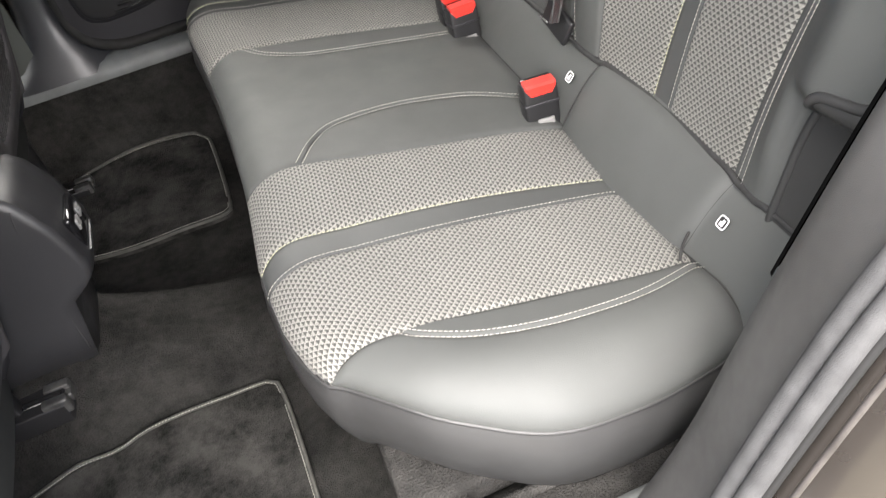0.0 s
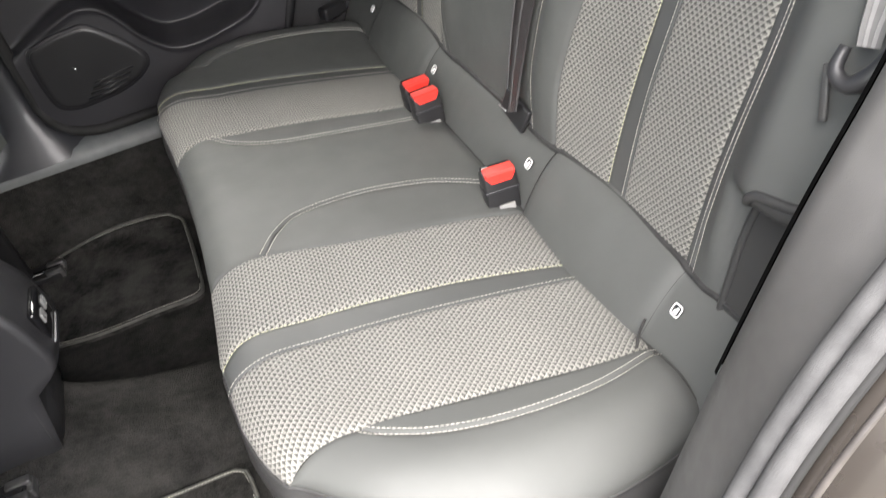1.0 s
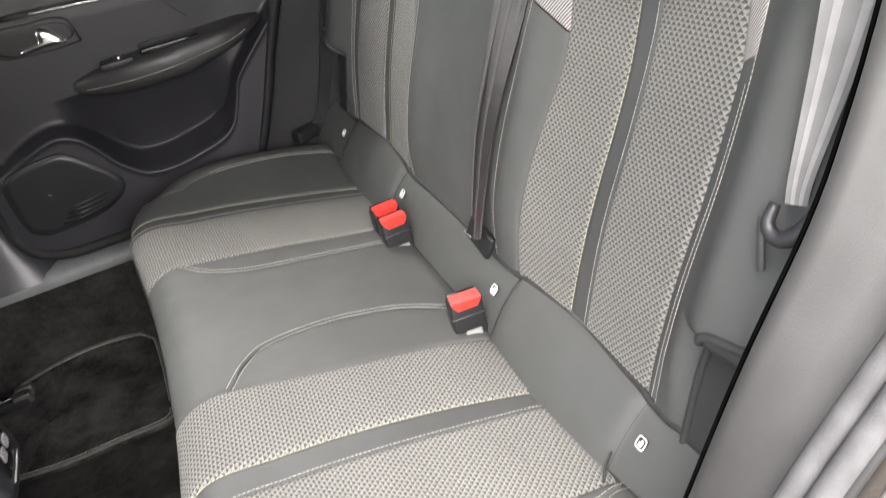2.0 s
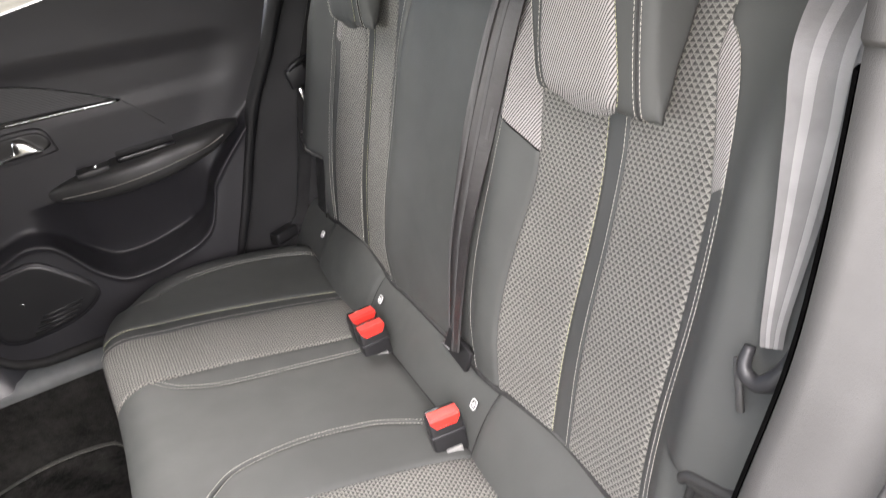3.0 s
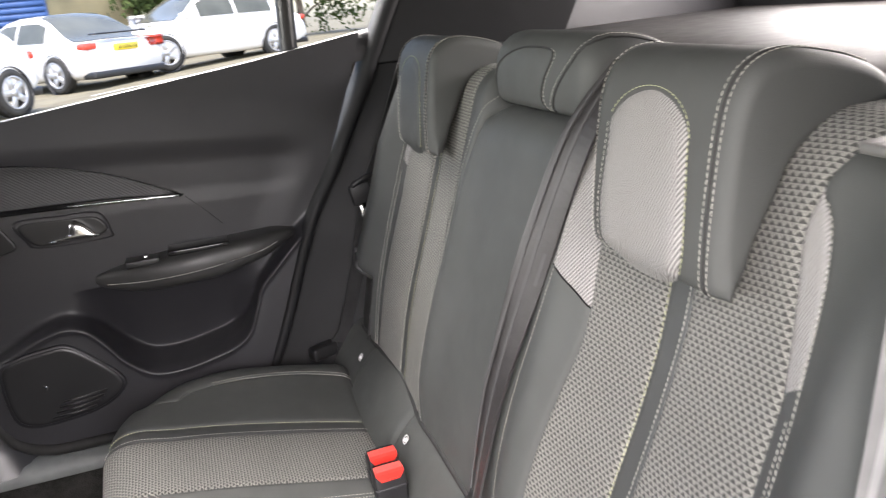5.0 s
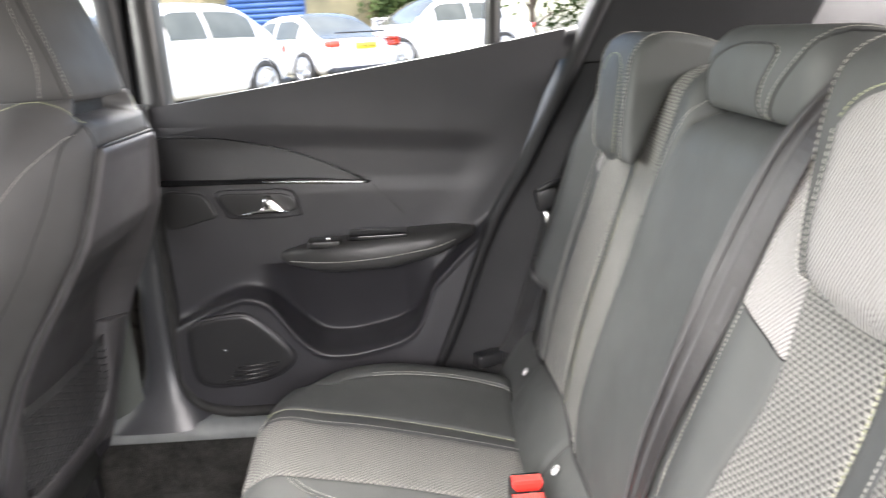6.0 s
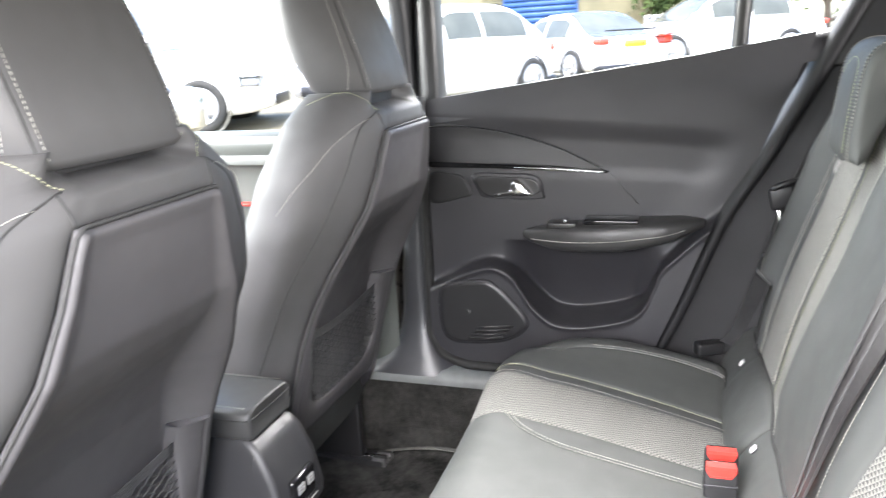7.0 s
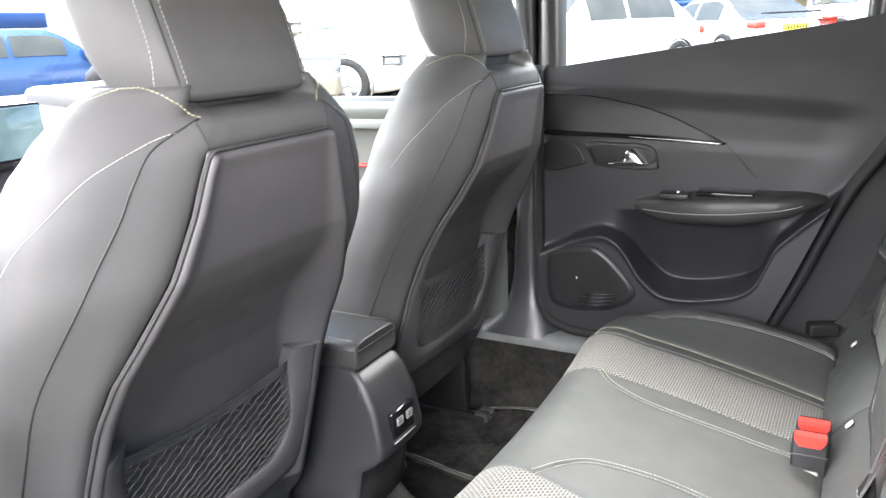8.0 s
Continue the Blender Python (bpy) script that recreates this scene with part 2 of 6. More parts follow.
def thing(name, base, label="", category="", group="", kind=""):
    ob = new(name)
    ob.empty_display_size = 0.05
    ob.location = base
    ORIGIN[ob.name] = Vector(base)
    return tagged(ob, label, category, group, kind)


def part(name, data, material, parent=None, label="", smooth=True, kind=""):
    """Links vertices and faces (and uv per vertex), given in world metres, as one mesh under a thing or a part."""
    verts, faces = data[0], data[1]
    base = ORIGIN[parent.name] if parent else Vector((0, 0, 0))
    me = bpy.data.meshes.new(name)
    arr = np.asarray([tuple(v) for v in verts], float) - np.array(base)
    me.from_pydata(arr.tolist(), [], [list(f) for f in faces])
    if len(data) > 2:
        uvl = me.uv_layers.new(name="UVMap")
        loop = np.zeros(len(me.loops), int)
        me.loops.foreach_get("vertex_index", loop)
        uvl.data.foreach_set("uv", np.asarray(data[2], float)[loop].ravel())
    me.materials.append(material)
    me.polygons.foreach_set("use_smooth", [smooth] * len(me.polygons))
    me.update()
    ob = new(name, me)
    ob.parent = parent
    ORIGIN[ob.name] = base
    if label:
        ob["label"] = label
    if kind:
        ob["kind"] = kind
    return ob


def alone(name, data, material, label, category, kind="", smooth=True, group=""):
    ob = part(name, data, material, None, "", smooth)
    return tagged(ob, label, category, group, kind)


def join(*pieces):
    verts, faces = [], []
    for p in pieces:
        n = len(verts)
        verts += [tuple(v) for v in p[0]]
        faces += [[i + n for i in f] for f in p[1]]
    return verts, faces


def grid_faces(n, m, wrap_m=False, wrap_n=False):
    out = []
    for i in range(n if wrap_n else n - 1):
        for j in range(m if wrap_m else m - 1):
            a, b = i, (i + 1) % n
            c, d = j, (j + 1) % m
            out.append((a * m + c, a * m + d, b * m + d, b * m + c))
    return out


def smooth_line(pts, n, closed=False):
    """n points on a Catmull-Rom curve through pts, evenly spaced."""
    p = np.asarray(pts, float)
    if len(p) == 2:
        t = np.linspace(0, 1, n)[:, None]
        return p[0] * (1 - t) + p[1] * t
    if closed:
        ext = np.vstack([p[-1], p, p[0], p[1]])
    else:
        ext = np.vstack([2 * p[0] - p[1], p, 2 * p[-1] - p[-2]])
    out = []
    for i in range(len(ext) - 3):
        a, b, c, d = ext[i:i + 4]
        for t in np.linspace(0, 1, 16, endpoint=False):
            out.append(0.5 * (2 * b + (c - a) * t + (2 * a - 5 * b + 4 * c - d) * t * t + (3 * b - a - 3 * c + d) * t ** 3))
    out.append(ext[-2])
    out = np.array(out)
    acc = np.concatenate([[0], np.cumsum(np.linalg.norm(np.diff(out, axis=0), axis=1))])
    w = np.linspace(0, acc[-1], n, endpoint=not closed)
    return np.stack([np.interp(w, acc, out[:, k]) for k in range(out.shape[1])], 1)


def loft(rings, close=True, cap=True):
    """Skins rings of equal length."""
    n, m = len(rings), len(rings[0])
    verts = [tuple(v) for r in rings for v in r]
    faces = grid_faces(n, m, wrap_m=close)
    if cap and close:
        faces += [list(range(m))[::-1], list(range((n - 1) * m, n * m))]
    return verts, faces


def tube(path, r, sides=8, closed=False):
    p = np.asarray(path, float)
    n = len(p)
    rings = []
    for i in range(n):
        if closed:
            d = p[(i + 1) % n] - p[i - 1]
        else:
            d = p[min(i + 1, n - 1)] - p[max(i - 1, 0)]
        d = d / (np.linalg.norm(d) + 1e-9)
        if i == 0:
            a = np.cross(d, np.array((0, 0, 1.0)) if abs(d[2]) < 0.9 else np.array((1.0, 0, 0)))
        else:
            a = a - d * np.dot(a, d)
        a = a / np.linalg.norm(a)
        b = np.cross(d, a)
        rr = r[i] if hasattr(r, "__len__") else r
        rings.append([p[i] + rr * (math.cos(k) * a + math.sin(k) * b) for k in np.linspace(0, 2 * math.pi, sides, endpoint=False)])
    verts = [tuple(v) for q in rings for v in q]
    faces = grid_faces(n, sides, wrap_m=True, wrap_n=closed)
    if not closed:
        faces += [list(range(sides))[::-1], list(range((n - 1) * sides, n * sides))]
    return verts, faces


def rbox(x0, x1, y0, y1, z0, z1, r=0.006, steps=3):
    """A box with rounded edges."""
    bm = bmesh.new()
    bmesh.ops.create_cube(bm, size=1.0)
    for v in bm.verts:
        v.co = Vector(((x0 + x1) / 2 + v.co.x * (x1 - x0), (y0 + y1) / 2 + v.co.y * (y1 - y0), (z0 + z1) / 2 + v.co.z * (z1 - z0)))
    r = min(r, 0.49 * min(abs(x1 - x0), abs(y1 - y0), abs(z1 - z0)))
    bmesh.ops.bevel(bm, geom=bm.edges[:], offset=r, segments=steps, affect="EDGES", profile=0.5)
    out = ([tuple(v.co) for v in bm.verts], [[v.index for v in f.verts] for f in bm.faces])
    bm.free()
    return out


def moved(data, m):
    return [tuple(m @ Vector(v)) for v in data[0]], data[1]


def extrude(outline, frame_m, depth, bevel=0.0):
    """A plate: a 2D outline in the local xy plane of frame_m, with thickness along local z and a bevelled rim."""
    o = np.asarray(outline, float)
    c = o.mean(0)
    rings = []
    for inset, z in ((bevel, 0.0), (0.0, bevel), (0.0, depth - bevel), (bevel, depth)):
        d = o - c
        k = 1 - inset / (np.linalg.norm(d, axis=1)[:, None] + 1e-9)
        q = c + d * k
        rings.append([frame_m @ Vector((a, b, z)) for a, b in q])
    return loft(rings)


def panel(A, B, surf, nt, nw, puff=0.004, edge=0.010, front=None, lift=0.0, uvscale=1.0, flip=False):
    """A sewn panel between two seam lines A and B (2D, same direction) laid on surf, plump between its seams."""
    a, b = smooth_line(A, nt), smooth_line(B, nt)
    w = 0.5 - 0.5 * np.cos(np.linspace(0, math.pi, nw))
    w = 0.6 * w + 0.4 * np.linspace(0, 1, nw)
    P = a[:, None, :] * (1 - w)[None, :, None] + b[:, None, :] * w[None, :, None]
    t = np.linspace(0, 1, nt)
    if front is not None:
        P[:, :, 0] += ((front(P[0, :, 1]) - P[0, :, 0])[None, :]) * ((1 - t) ** 2)[:, None]
    width = np.linalg.norm(b - a, axis=1)[:, None]
    d = np.minimum(w, 1 - w)[None, :] * width
    k = np.clip(d / edge, 0, 1)
    off = (lift + puff * np.sqrt(1 - (1 - k) ** 2)).ravel()
    q = P.reshape(-1, 2)
    pts, nor = on(surf, q)
    pts = pts + nor * off[:, None]
    faces = grid_faces(nt, nw)
    if flip:
        faces = [f[::-1] for f in faces]
    g = pts.reshape(nt, nw, 3)
    across = np.concatenate([np.zeros((nt, 1)), np.cumsum(np.linalg.norm(np.diff(g, axis=1), axis=2), axis=1)], 1)
    along = np.concatenate([[0.0], np.cumsum(np.linalg.norm(np.diff(g[:, nw // 2], axis=0), axis=1))])
    u = -a[:, 1][:, None] + np.sign(a[nt // 2, 1] - b[nt // 2, 1]) * across
    v = a[0, 0] + np.sign(a[-1, 0] - a[0, 0]) * along[:, None] + 0.0 * across
    return pts, faces, np.stack([u.ravel(), v.ravel()], 1)


def on(surf, q):
    q = np.asarray(q, float)
    h = 0.002
    c = surf(q[:, 0], q[:, 1])
    du = surf(q[:, 0] + h, q[:, 1]) - surf(q[:, 0] - h, q[:, 1])
    dv = surf(q[:, 0], q[:, 1] + h) - surf(q[:, 0], q[:, 1] - h)
    n = np.cross(du, dv)
    n /= np.linalg.norm(n, axis=1)[:, None] + 1e-12
    return c, n


def side_step(line, d):
    """A 2D line moved sideways by d."""
    g = np.gradient(line, axis=0)
    n = np.stack([-g[:, 1], g[:, 0]], 1)
    n /= np.linalg.norm(n, axis=1)[:, None] + 1e-12
    return line + n * d


def stitches(pts, nor, length=0.0036, gap=0.0013, r=0.00042):
    """Thread stitches along a 3D line with normals: one small rounded bar each."""
    pts, nor = np.asarray(pts), np.asarray(nor)
    acc = np.concatenate([[0], np.cumsum(np.linalg.norm(np.diff(pts, axis=0), axis=1))])
    n = int(acc[-1] / (length + gap))
    verts, faces = [], []
    for i in range(n):
        s0 = i * (length + gap)
        ends = np.array([[np.interp(s, acc, pts[:, k]) for k in range(3)] for s in (s0, s0 + length / 2, s0 + length)])
        nn = np.array([np.interp(s0, acc, nor[:, k]) for k in range(3)])
        d = ends[2] - ends[0]
        d /= np.linalg.norm(d) + 1e-9
        sd = np.cross(d, nn)
        k0 = len(verts)
        for e, rr, up in zip(ends, (0.55, 1.0, 0.55), (0.0, 1.0, 0.0)):
            for cx, cz in ((1, 0), (0, 1), (-1, 0), (0, -1)):
                verts.append(e + r * rr * (sd * cx + nn * cz) + nn * (r * 0.7 * up))
        for j in range(2):
            for q in range(4):
                faces.append((k0 + j * 4 + q, k0 + j * 4 + (q + 1) % 4, k0 + j * 4 + 4 + (q + 1) % 4, k0 + j * 4 + 4 + q))
        faces += [(k0 + 3, k0 + 2, k0 + 1, k0), (k0 + 8, k0 + 9, k0 + 10, k0 + 11)]
    return verts, faces


def snap(data, line, lift=0.0):
    """Lays a line upon a mesh: points moved to the nearest place on it, with the outward normals there."""
    tree = BVHTree.FromPolygons([tuple(v) for v in data[0]], [tuple(f) for f in data[1]])
    out, nor = [], []
    middle = Vector(np.mean([tuple(v) for v in data[0]], axis=0))
    for q in line:
        p, n, _, _ = tree.find_nearest(Vector(q))
        if n.dot(p - middle) < 0:
            n = -n
        out.append(np.array(p))
        nor.append(np.array(n))
    out, nor = np.array(out), np.array(nor)
    return out + nor * lift, nor


def seam(parent, surf, line, shift, lift=0.0022, mat=None, name="stitching", label="", n=160):
    l = side_step(smooth_line(line, n), shift)
    p, nn = on(surf, l)
    return part(name, stitches(p + nn * lift, nn), mat or THREAD, parent, label)


# ---- rear bench: cushion ----
def front_x(y):
    a = np.abs(y)
    return np.interp(a, [0, 0.05, 0.15, 0.2, 0.3, 0.385, 0.42, 0.46], [-0.430, -0.430, -0.433, -0.436, -0.444, -0.438, -0.430, -0.414])


HALF = [(-0.414, 0.455), (-0.397, 0.467), (-0.342, 0.524), (-0.30, 0.552), (-0.268, 0.5695), (-0.24, 0.579), (-0.205, 0.583), (-0.135, 0.580), (-0.05, 0.564), (-0.02, 0.556)]
ys = np.linspace(-0.455, 0.455, 60)
near_side = smooth_line([(x, -y) for x, y in HALF], 40)
far_side = smooth_line(HALF, 40)
OUTLINE = np.vstack([near_side[::-1], np.stack([front_x(ys), ys], 1)[1:-1], far_side])


def to_line(q, line):
    """Distance from points to a polyline."""
    a, b = line[:-1], line[1:]
    e = b - a
    best = np.full(len(q), 9.0)
    for p, v in zip(a, e):
        t = np.clip(((q - p) @ v) / (v @ v + 1e-12), 0, 1)
        best = np.minimum(best, np.hypot(*(q - p - t[:, None] * v).T))
    return best


def cushion(x, y):
    q = np.stack([x, y], -1)
    d = to_line(q, OUTLINE)
    rx, rz = 0.060, 0.040
    k = np.clip(1 - d / rx, 0, 1)
    drop = rz * (1 - np.sqrt(np.clip(1 - k * k, 0, 1)))
    a = np.abs(y)
    bowl = -0.010 * np.exp(-((a - 0.31) / 0.11) ** 2) * np.clip((x + 0.44) / 0.1, 0, 1)
    wing = 0.010 * np.exp(-((a - 0.52) / 0.05) ** 2)
    back = 0.02 * np.clip((x + 0.05) / 0.03, 0, 1.5) ** 2
    z = 0.301 - 0.16 * x + bowl + wing - drop - back
    return np.stack([x, y, z], -1)


bench = thing("rear_bench_seat", (-0.1, 0, 0.2), "grey leatherette rear bench seat with checked cloth inserts and pale stitching", "car seat")
N_CLOTH_OUT = [(-0.416, -0.458), (-0.37, -0.448), (-0.29, -0.45), (-0.176, -0.46), (-0.086, -0.468), (-0.02, -0.468)]
N_DBL = [(-0.335, -0.4495), (-0.318, -0.462), (-0.275, -0.483), (-0.224, -0.495), (-0.167, -0.499), (-0.101, -0.495), (-0.02, -0.474)]
N_OUT_A = [(-0.416, -0.458), (-0.37, -0.448), (-0.335, -0.4495), (-0.318, -0.462), (-0.275, -0.483), (-0.224, -0.495), (-0.167, -0.499), (-0.101, -0.495), (-0.02, -0.474)]
N_STR_OUT = [(-0.44, -0.331), (-0.361, -0.313), (-0.235, -0.313), (-0.102, -0.325), (-0.02, -0.336)]
N_STR_IN = [(-0.44, -0.298), (-0.401, -0.279), (-0.286, -0.273), (-0.153, -0.283), (-0.02, -0.307)]
N_CLOTH_IN = [(-0.431, -0.164), (-0.361, -0.151), (-0.25, -0.166), (-0.105, -0.182), (-0.02, -0.201)]
N_CEN = [(-0.361, -0.151), (-0.334, -0.11), (-0.297, -0.082), (-0.217, -0.069), (-0.139, -0.077), (-0.096, -0.092), (-0.02, -0.135)]
F_CLOTH_IN = [(-0.431, 0.152), (-0.374, 0.172), (-0.245, 0.167), (-0.093, 0.148), (-0.02, 0.15)]
F_CEN = [(-0.374, 0.172), (-0.345, 0.14), (-0.30, 0.118), (-0.257, 0.110), (-0.171, 0.104), (-0.079, 0.098), (-0.02, 0.098)]
F_STR_IN = [(-0.44, 0.325), (-0.296, 0.330), (-0.15, 0.314), (-0.02, 0.290)]
F_STR_OUT = [(-0.44, 0.360), (-0.296, 0.364), (-0.15, 0.348), (-0.02, 0.322)]
F_DBL = [(-0.335, 0.45), (-0.318, 0.468), (-0.275, 0.487), (-0.224, 0.498), (-0.167, 0.502), (-0.101, 0.497), (-0.02, 0.477)]
F_EDGE = [(-0.414, 0.46), (-0.375, 0.455), (-0.335, 0.45), (-0.318, 0.468), (-0.275, 0.487), (-0.224, 0.498), (-0.167, 0.502), (-0.101, 0.497), (-0.02, 0.477)]
C_NEAR = [(-0.431, -0.164)] + N_CEN
C_FAR = [(-0.431, 0.152)] + F_CEN
near_rim = [(x, -y) for x, y in HALF]


def seat_panel(name, A, B, mat, nt=90, nw=30, front=front_x, **kw):
    return part(name, panel(A, B, cushion, nt, nw, front=front, flip=kw.pop("flip", False), **kw), mat, bench)


seat_panel("side_panel", near_rim, N_OUT_A, LEATHER, 110, 34, front=None, flip=False)
seat_panel("bolster_panel", N_DBL, N_CLOTH_OUT[2:], LEATHER, 60, 12, front=None)
seat_panel("cloth_panel", N_CLOTH_OUT, N_STR_OUT, CLOTH, 110, 36)
seat_panel("centre_strip", N_STR_OUT, N_STR_IN, LEATHER_STRIP, 110, 10, puff=0.002, edge=0.006)
seat_panel("cloth_panel", N_STR_IN, N_CLOTH_IN, CLOTH, 110, 30)
seat_panel("bolster_panel", N_CLOTH_IN[1:], N_CEN, LEATHER, 70, 16, front=None)
seat_panel("middle_panel", C_NEAR, C_FAR, LEATHER, 110, 50)
seat_panel("bolster_panel", F_CEN, F_CLOTH_IN[1:], LEATHER, 70, 14, front=None)
seat_panel("cloth_panel", F_CLOTH_IN, F_STR_IN, CLOTH, 110, 30)
seat_panel("centre_strip", F_STR_IN, F_STR_OUT, LEATHER_STRIP, 110, 10, puff=0.002, edge=0.006)
seat_panel("side_panel", F_STR_OUT, F_EDGE, LEATHER, 110, 24)
seat_panel("side_panel", F_EDGE, HALF, LEATHER, 110, 30, front=None)
seam(bench, cushion, N_STR_IN, -0.002, 0.0030, THREAD_LIME)
seam(bench, cushion, N_STR_OUT, 0.003, 0.0030)
seam(bench, cushion, N_DBL, 0.004, 0.0045)
seam(bench, cushion, N_DBL, -0.004, 0.0045)
seam(bench, cushion, N_CEN, 0.004, 0.0045)
seam(bench, cushion, N_CEN, -0.004, 0.0045)
seam(bench, cushion, F_CEN, 0.004, 0.0045)
seam(bench, cushion, F_CEN, -0.004, 0.0045)
seam(bench, cushion, F_STR_OUT, -0.003, 0.0035, THREAD_LIME)
seam(bench, cushion, F_STR_IN, 0.004, 0.0046)
seam(bench, cushion, F_DBL[2:], 0.004, 0.0045)
seam(bench, cushion, F_DBL[2:], -0.004, 0.0045)
# welt and the upright border below it
rim3 = cushion(OUTLINE[:, 0], OUTLINE[:, 1])
part("welt", tube(rim3 + (0, 0, 0.0016), 0.0023, 8), LEATHER_DARK_AND_SHADE, bench)
g = np.gradient(OUTLINE, axis=0)
outn = np.stack([g[:, 1], -g[:, 0]], 1)
outn /= np.linalg.norm(outn, axis=1)[:, None]
if (outn[len(outn) // 2, 0]) > 0:
    outn = -outn
rows = []
for dz, dout in ((-0.001, -0.002), (-0.012, 0.004), (-0.03, 0.007), (-0.055, 0.006), (-0.08, 0.001), (-0.105, -0.007), (-0.125, -0.016), (-0.133, -0.026), (-0.134, -0.06)):
    rows.append([(p[0] + o[0] * dout, p[1] + o[1] * dout, p[2] + dz) for p, o in zip(rim3, outn)])
# Border below the welt has its shade in the darker colour.
part("front_border", loft(rows, close=False), LEATHER_DARK_AND_SHADE, bench)
part("base_panel", rbox(-0.395, 0.02, -0.535, 0.535, 0.16, 0.205, 0.01), CARPET, bench)

# ---- rear bench: backrest ----
LEAN_C, LEAN_S = math.cos(math.atan(0.28)), math.sin(math.atan(0.28))
S_TOP = (0.835 - 0.375) / LEAN_C


def backrest(s, y):
    """s: up the backrest from its lower edge; past S_TOP it rolls back over the top."""
    s, y = np.asarray(s, float), np.asarray(y, float)
    R = 0.05
    lower = np.clip((0.150 - np.abs(y)) / 0.022, 0, 1)
    top_s = S_TOP - 0.050 * lower * lower * (3 - 2 * lower)
    st = np.minimum(s, top_s)
    x, z = 0.03 + st * LEAN_S, 0.375 + st * LEAN_C
    over = np.clip(s - top_s, 0, None)
    ang = np.clip(over / R, 0, math.pi / 2 - math.atan(0.28))
    th = math.atan(0.28)
    x = x + R * (np.cos(th) - np.cos(th + ang))
    z = z + R * (np.sin(th + ang) - np.sin(th))
    x = x + np.clip(over - R * (math.pi / 2 - th), 0, None)
    a = np.abs(y)
    low = np.clip((top_s - s) / 0.12, 0, 1)
    rise = np.clip((s + 0.02) / 0.08, 0, 1)
    corner = np.clip((a - 0.478) / 0.014, 0, 1)
    rise = rise * (1 - corner * (1 - np.clip((s - 0.112) / 0.016, 0, 1)))
    out = 0.034 * np.exp(-((a - 0.52) / 0.040) ** 2) + 0.034 * np.clip((a - 0.52) / 0.01, 0, 1) * (np.exp(-((a - 0.52) / 0.10) ** 2) - np.exp(-((a - 0.52) / 0.040) ** 2))
    inn = 0.013 * np.exp(-((a - 0.15) / 0.035) ** 2)
    dish = -0.008 * np.exp(-((a - 0.31) / 0.09) ** 2)
    lumbar = 0.010 * np.exp(-((s - 0.12) / 0.13) ** 2)
    edge = 0.05 * np.clip((a - 0.575) / 0.03, 0, 1) ** 2
    f = (out * rise + inn * rise + dish + lumbar) * (0.35 + 0.65 * low) - edge
    x = x - f * LEAN_C * np.clip(1 - over / R, 0, 1)
    z = z + f * LEAN_S
    return np.stack([x, y, z], -1)


def bz(pts):
    """(y, z) pairs to (s, y)."""
    return [((z - 0.375) / LEAN_C, y) for y, z in pts]


back = bench
TOPS = S_TOP + 0.11
def up(line):
    """Carries a seam line over the top roll."""
    return line + [(S_TOP + 0.03, line[-1][1]), (TOPS, line[-1][1])]


def mirror(line):
    return [(s, -y) for s, y in line]


STR_IN = up(bz([(-0.287, 0.345), (-0.290, 0.40), (-0.298, 0.503), (-0.304, 0.60), (-0.306, 0.669), (-0.302, 0.732), (-0.30, 0.83)]))
STR_OUT = up(bz([(-0.320, 0.345), (-0.322, 0.40), (-0.327, 0.517), (-0.332, 0.605), (-0.335, 0.694), (-0.333, 0.731), (-0.33, 0.83)]))
CL_IN = up(bz([(-0.184, 0.345), (-0.180, 0.40), (-0.180, 0.475), (-0.192, 0.572), (-0.204, 0.634), (-0.205, 0.672), (-0.20, 0.713), (-0.19, 0.83)]))
CL_OUT = bz([(-0.440, 0.345), (-0.442, 0.42), (-0.446, 0.492), (-0.450, 0.572), (-0.450, 0.652), (-0.450, 0.70), (-0.438, 0.754), (-0.428, 0.80), (-0.434, 0.832)]) + [(S_TOP + 0.03, -0.452), (TOPS, -0.49)]
OUT_ST = bz([(-0.452, 0.345), (-0.456, 0.42), (-0.462, 0.514), (-0.468, 0.602), (-0.468, 0.678), (-0.466, 0.71), (-0.458, 0.772), (-0.447, 0.81), (-0.434, 0.832)]) + [(S_TOP + 0.03, -0.452), (TOPS, -0.49)]
SLIVER_A = OUT_ST[:6]
SLIVER_B = CL_OUT[:6]
CRES_A, CRES_B = OUT_ST[5:9], CL_OUT[5:9]
MID_N = up(bz([(-0.126, 0.345), (-0.112, 0.42), (-0.106, 0.461), (-0.112, 0.561), (-0.132, 0.665), (-0.143, 0.731), (-0.145, 0.83)]))
MID_F = up(bz([(0.137, 0.345), (0.16, 0.42), (0.172, 0.495), (0.166, 0.604), (0.15, 0.754), (0.13, 0.83)]))
OUTER = bz([(-0.572, 0.33), (-0.576, 0.5), (-0.574, 0.65), (-0.568, 0.78), (-0.563, 0.83)]) + [(S_TOP + 0.03, -0.562), (TOPS, -0.56)]


def back_panel(name, A, B, mat, nt=90, nw=24, **kw):
    return part(name, panel(A, B, backrest, nt, nw, **kw), mat, back)


IN_BOL_TOP = (0.680 - 0.375) / LEAN_C


def cut(line, s0, s1):
    l = smooth_line(line, 300)
    k = (l[:, 0] >= s0) & (l[:, 0] <= s1)
    return [tuple(p) for p in l[k][::6]] + [tuple(l[k][-1])]


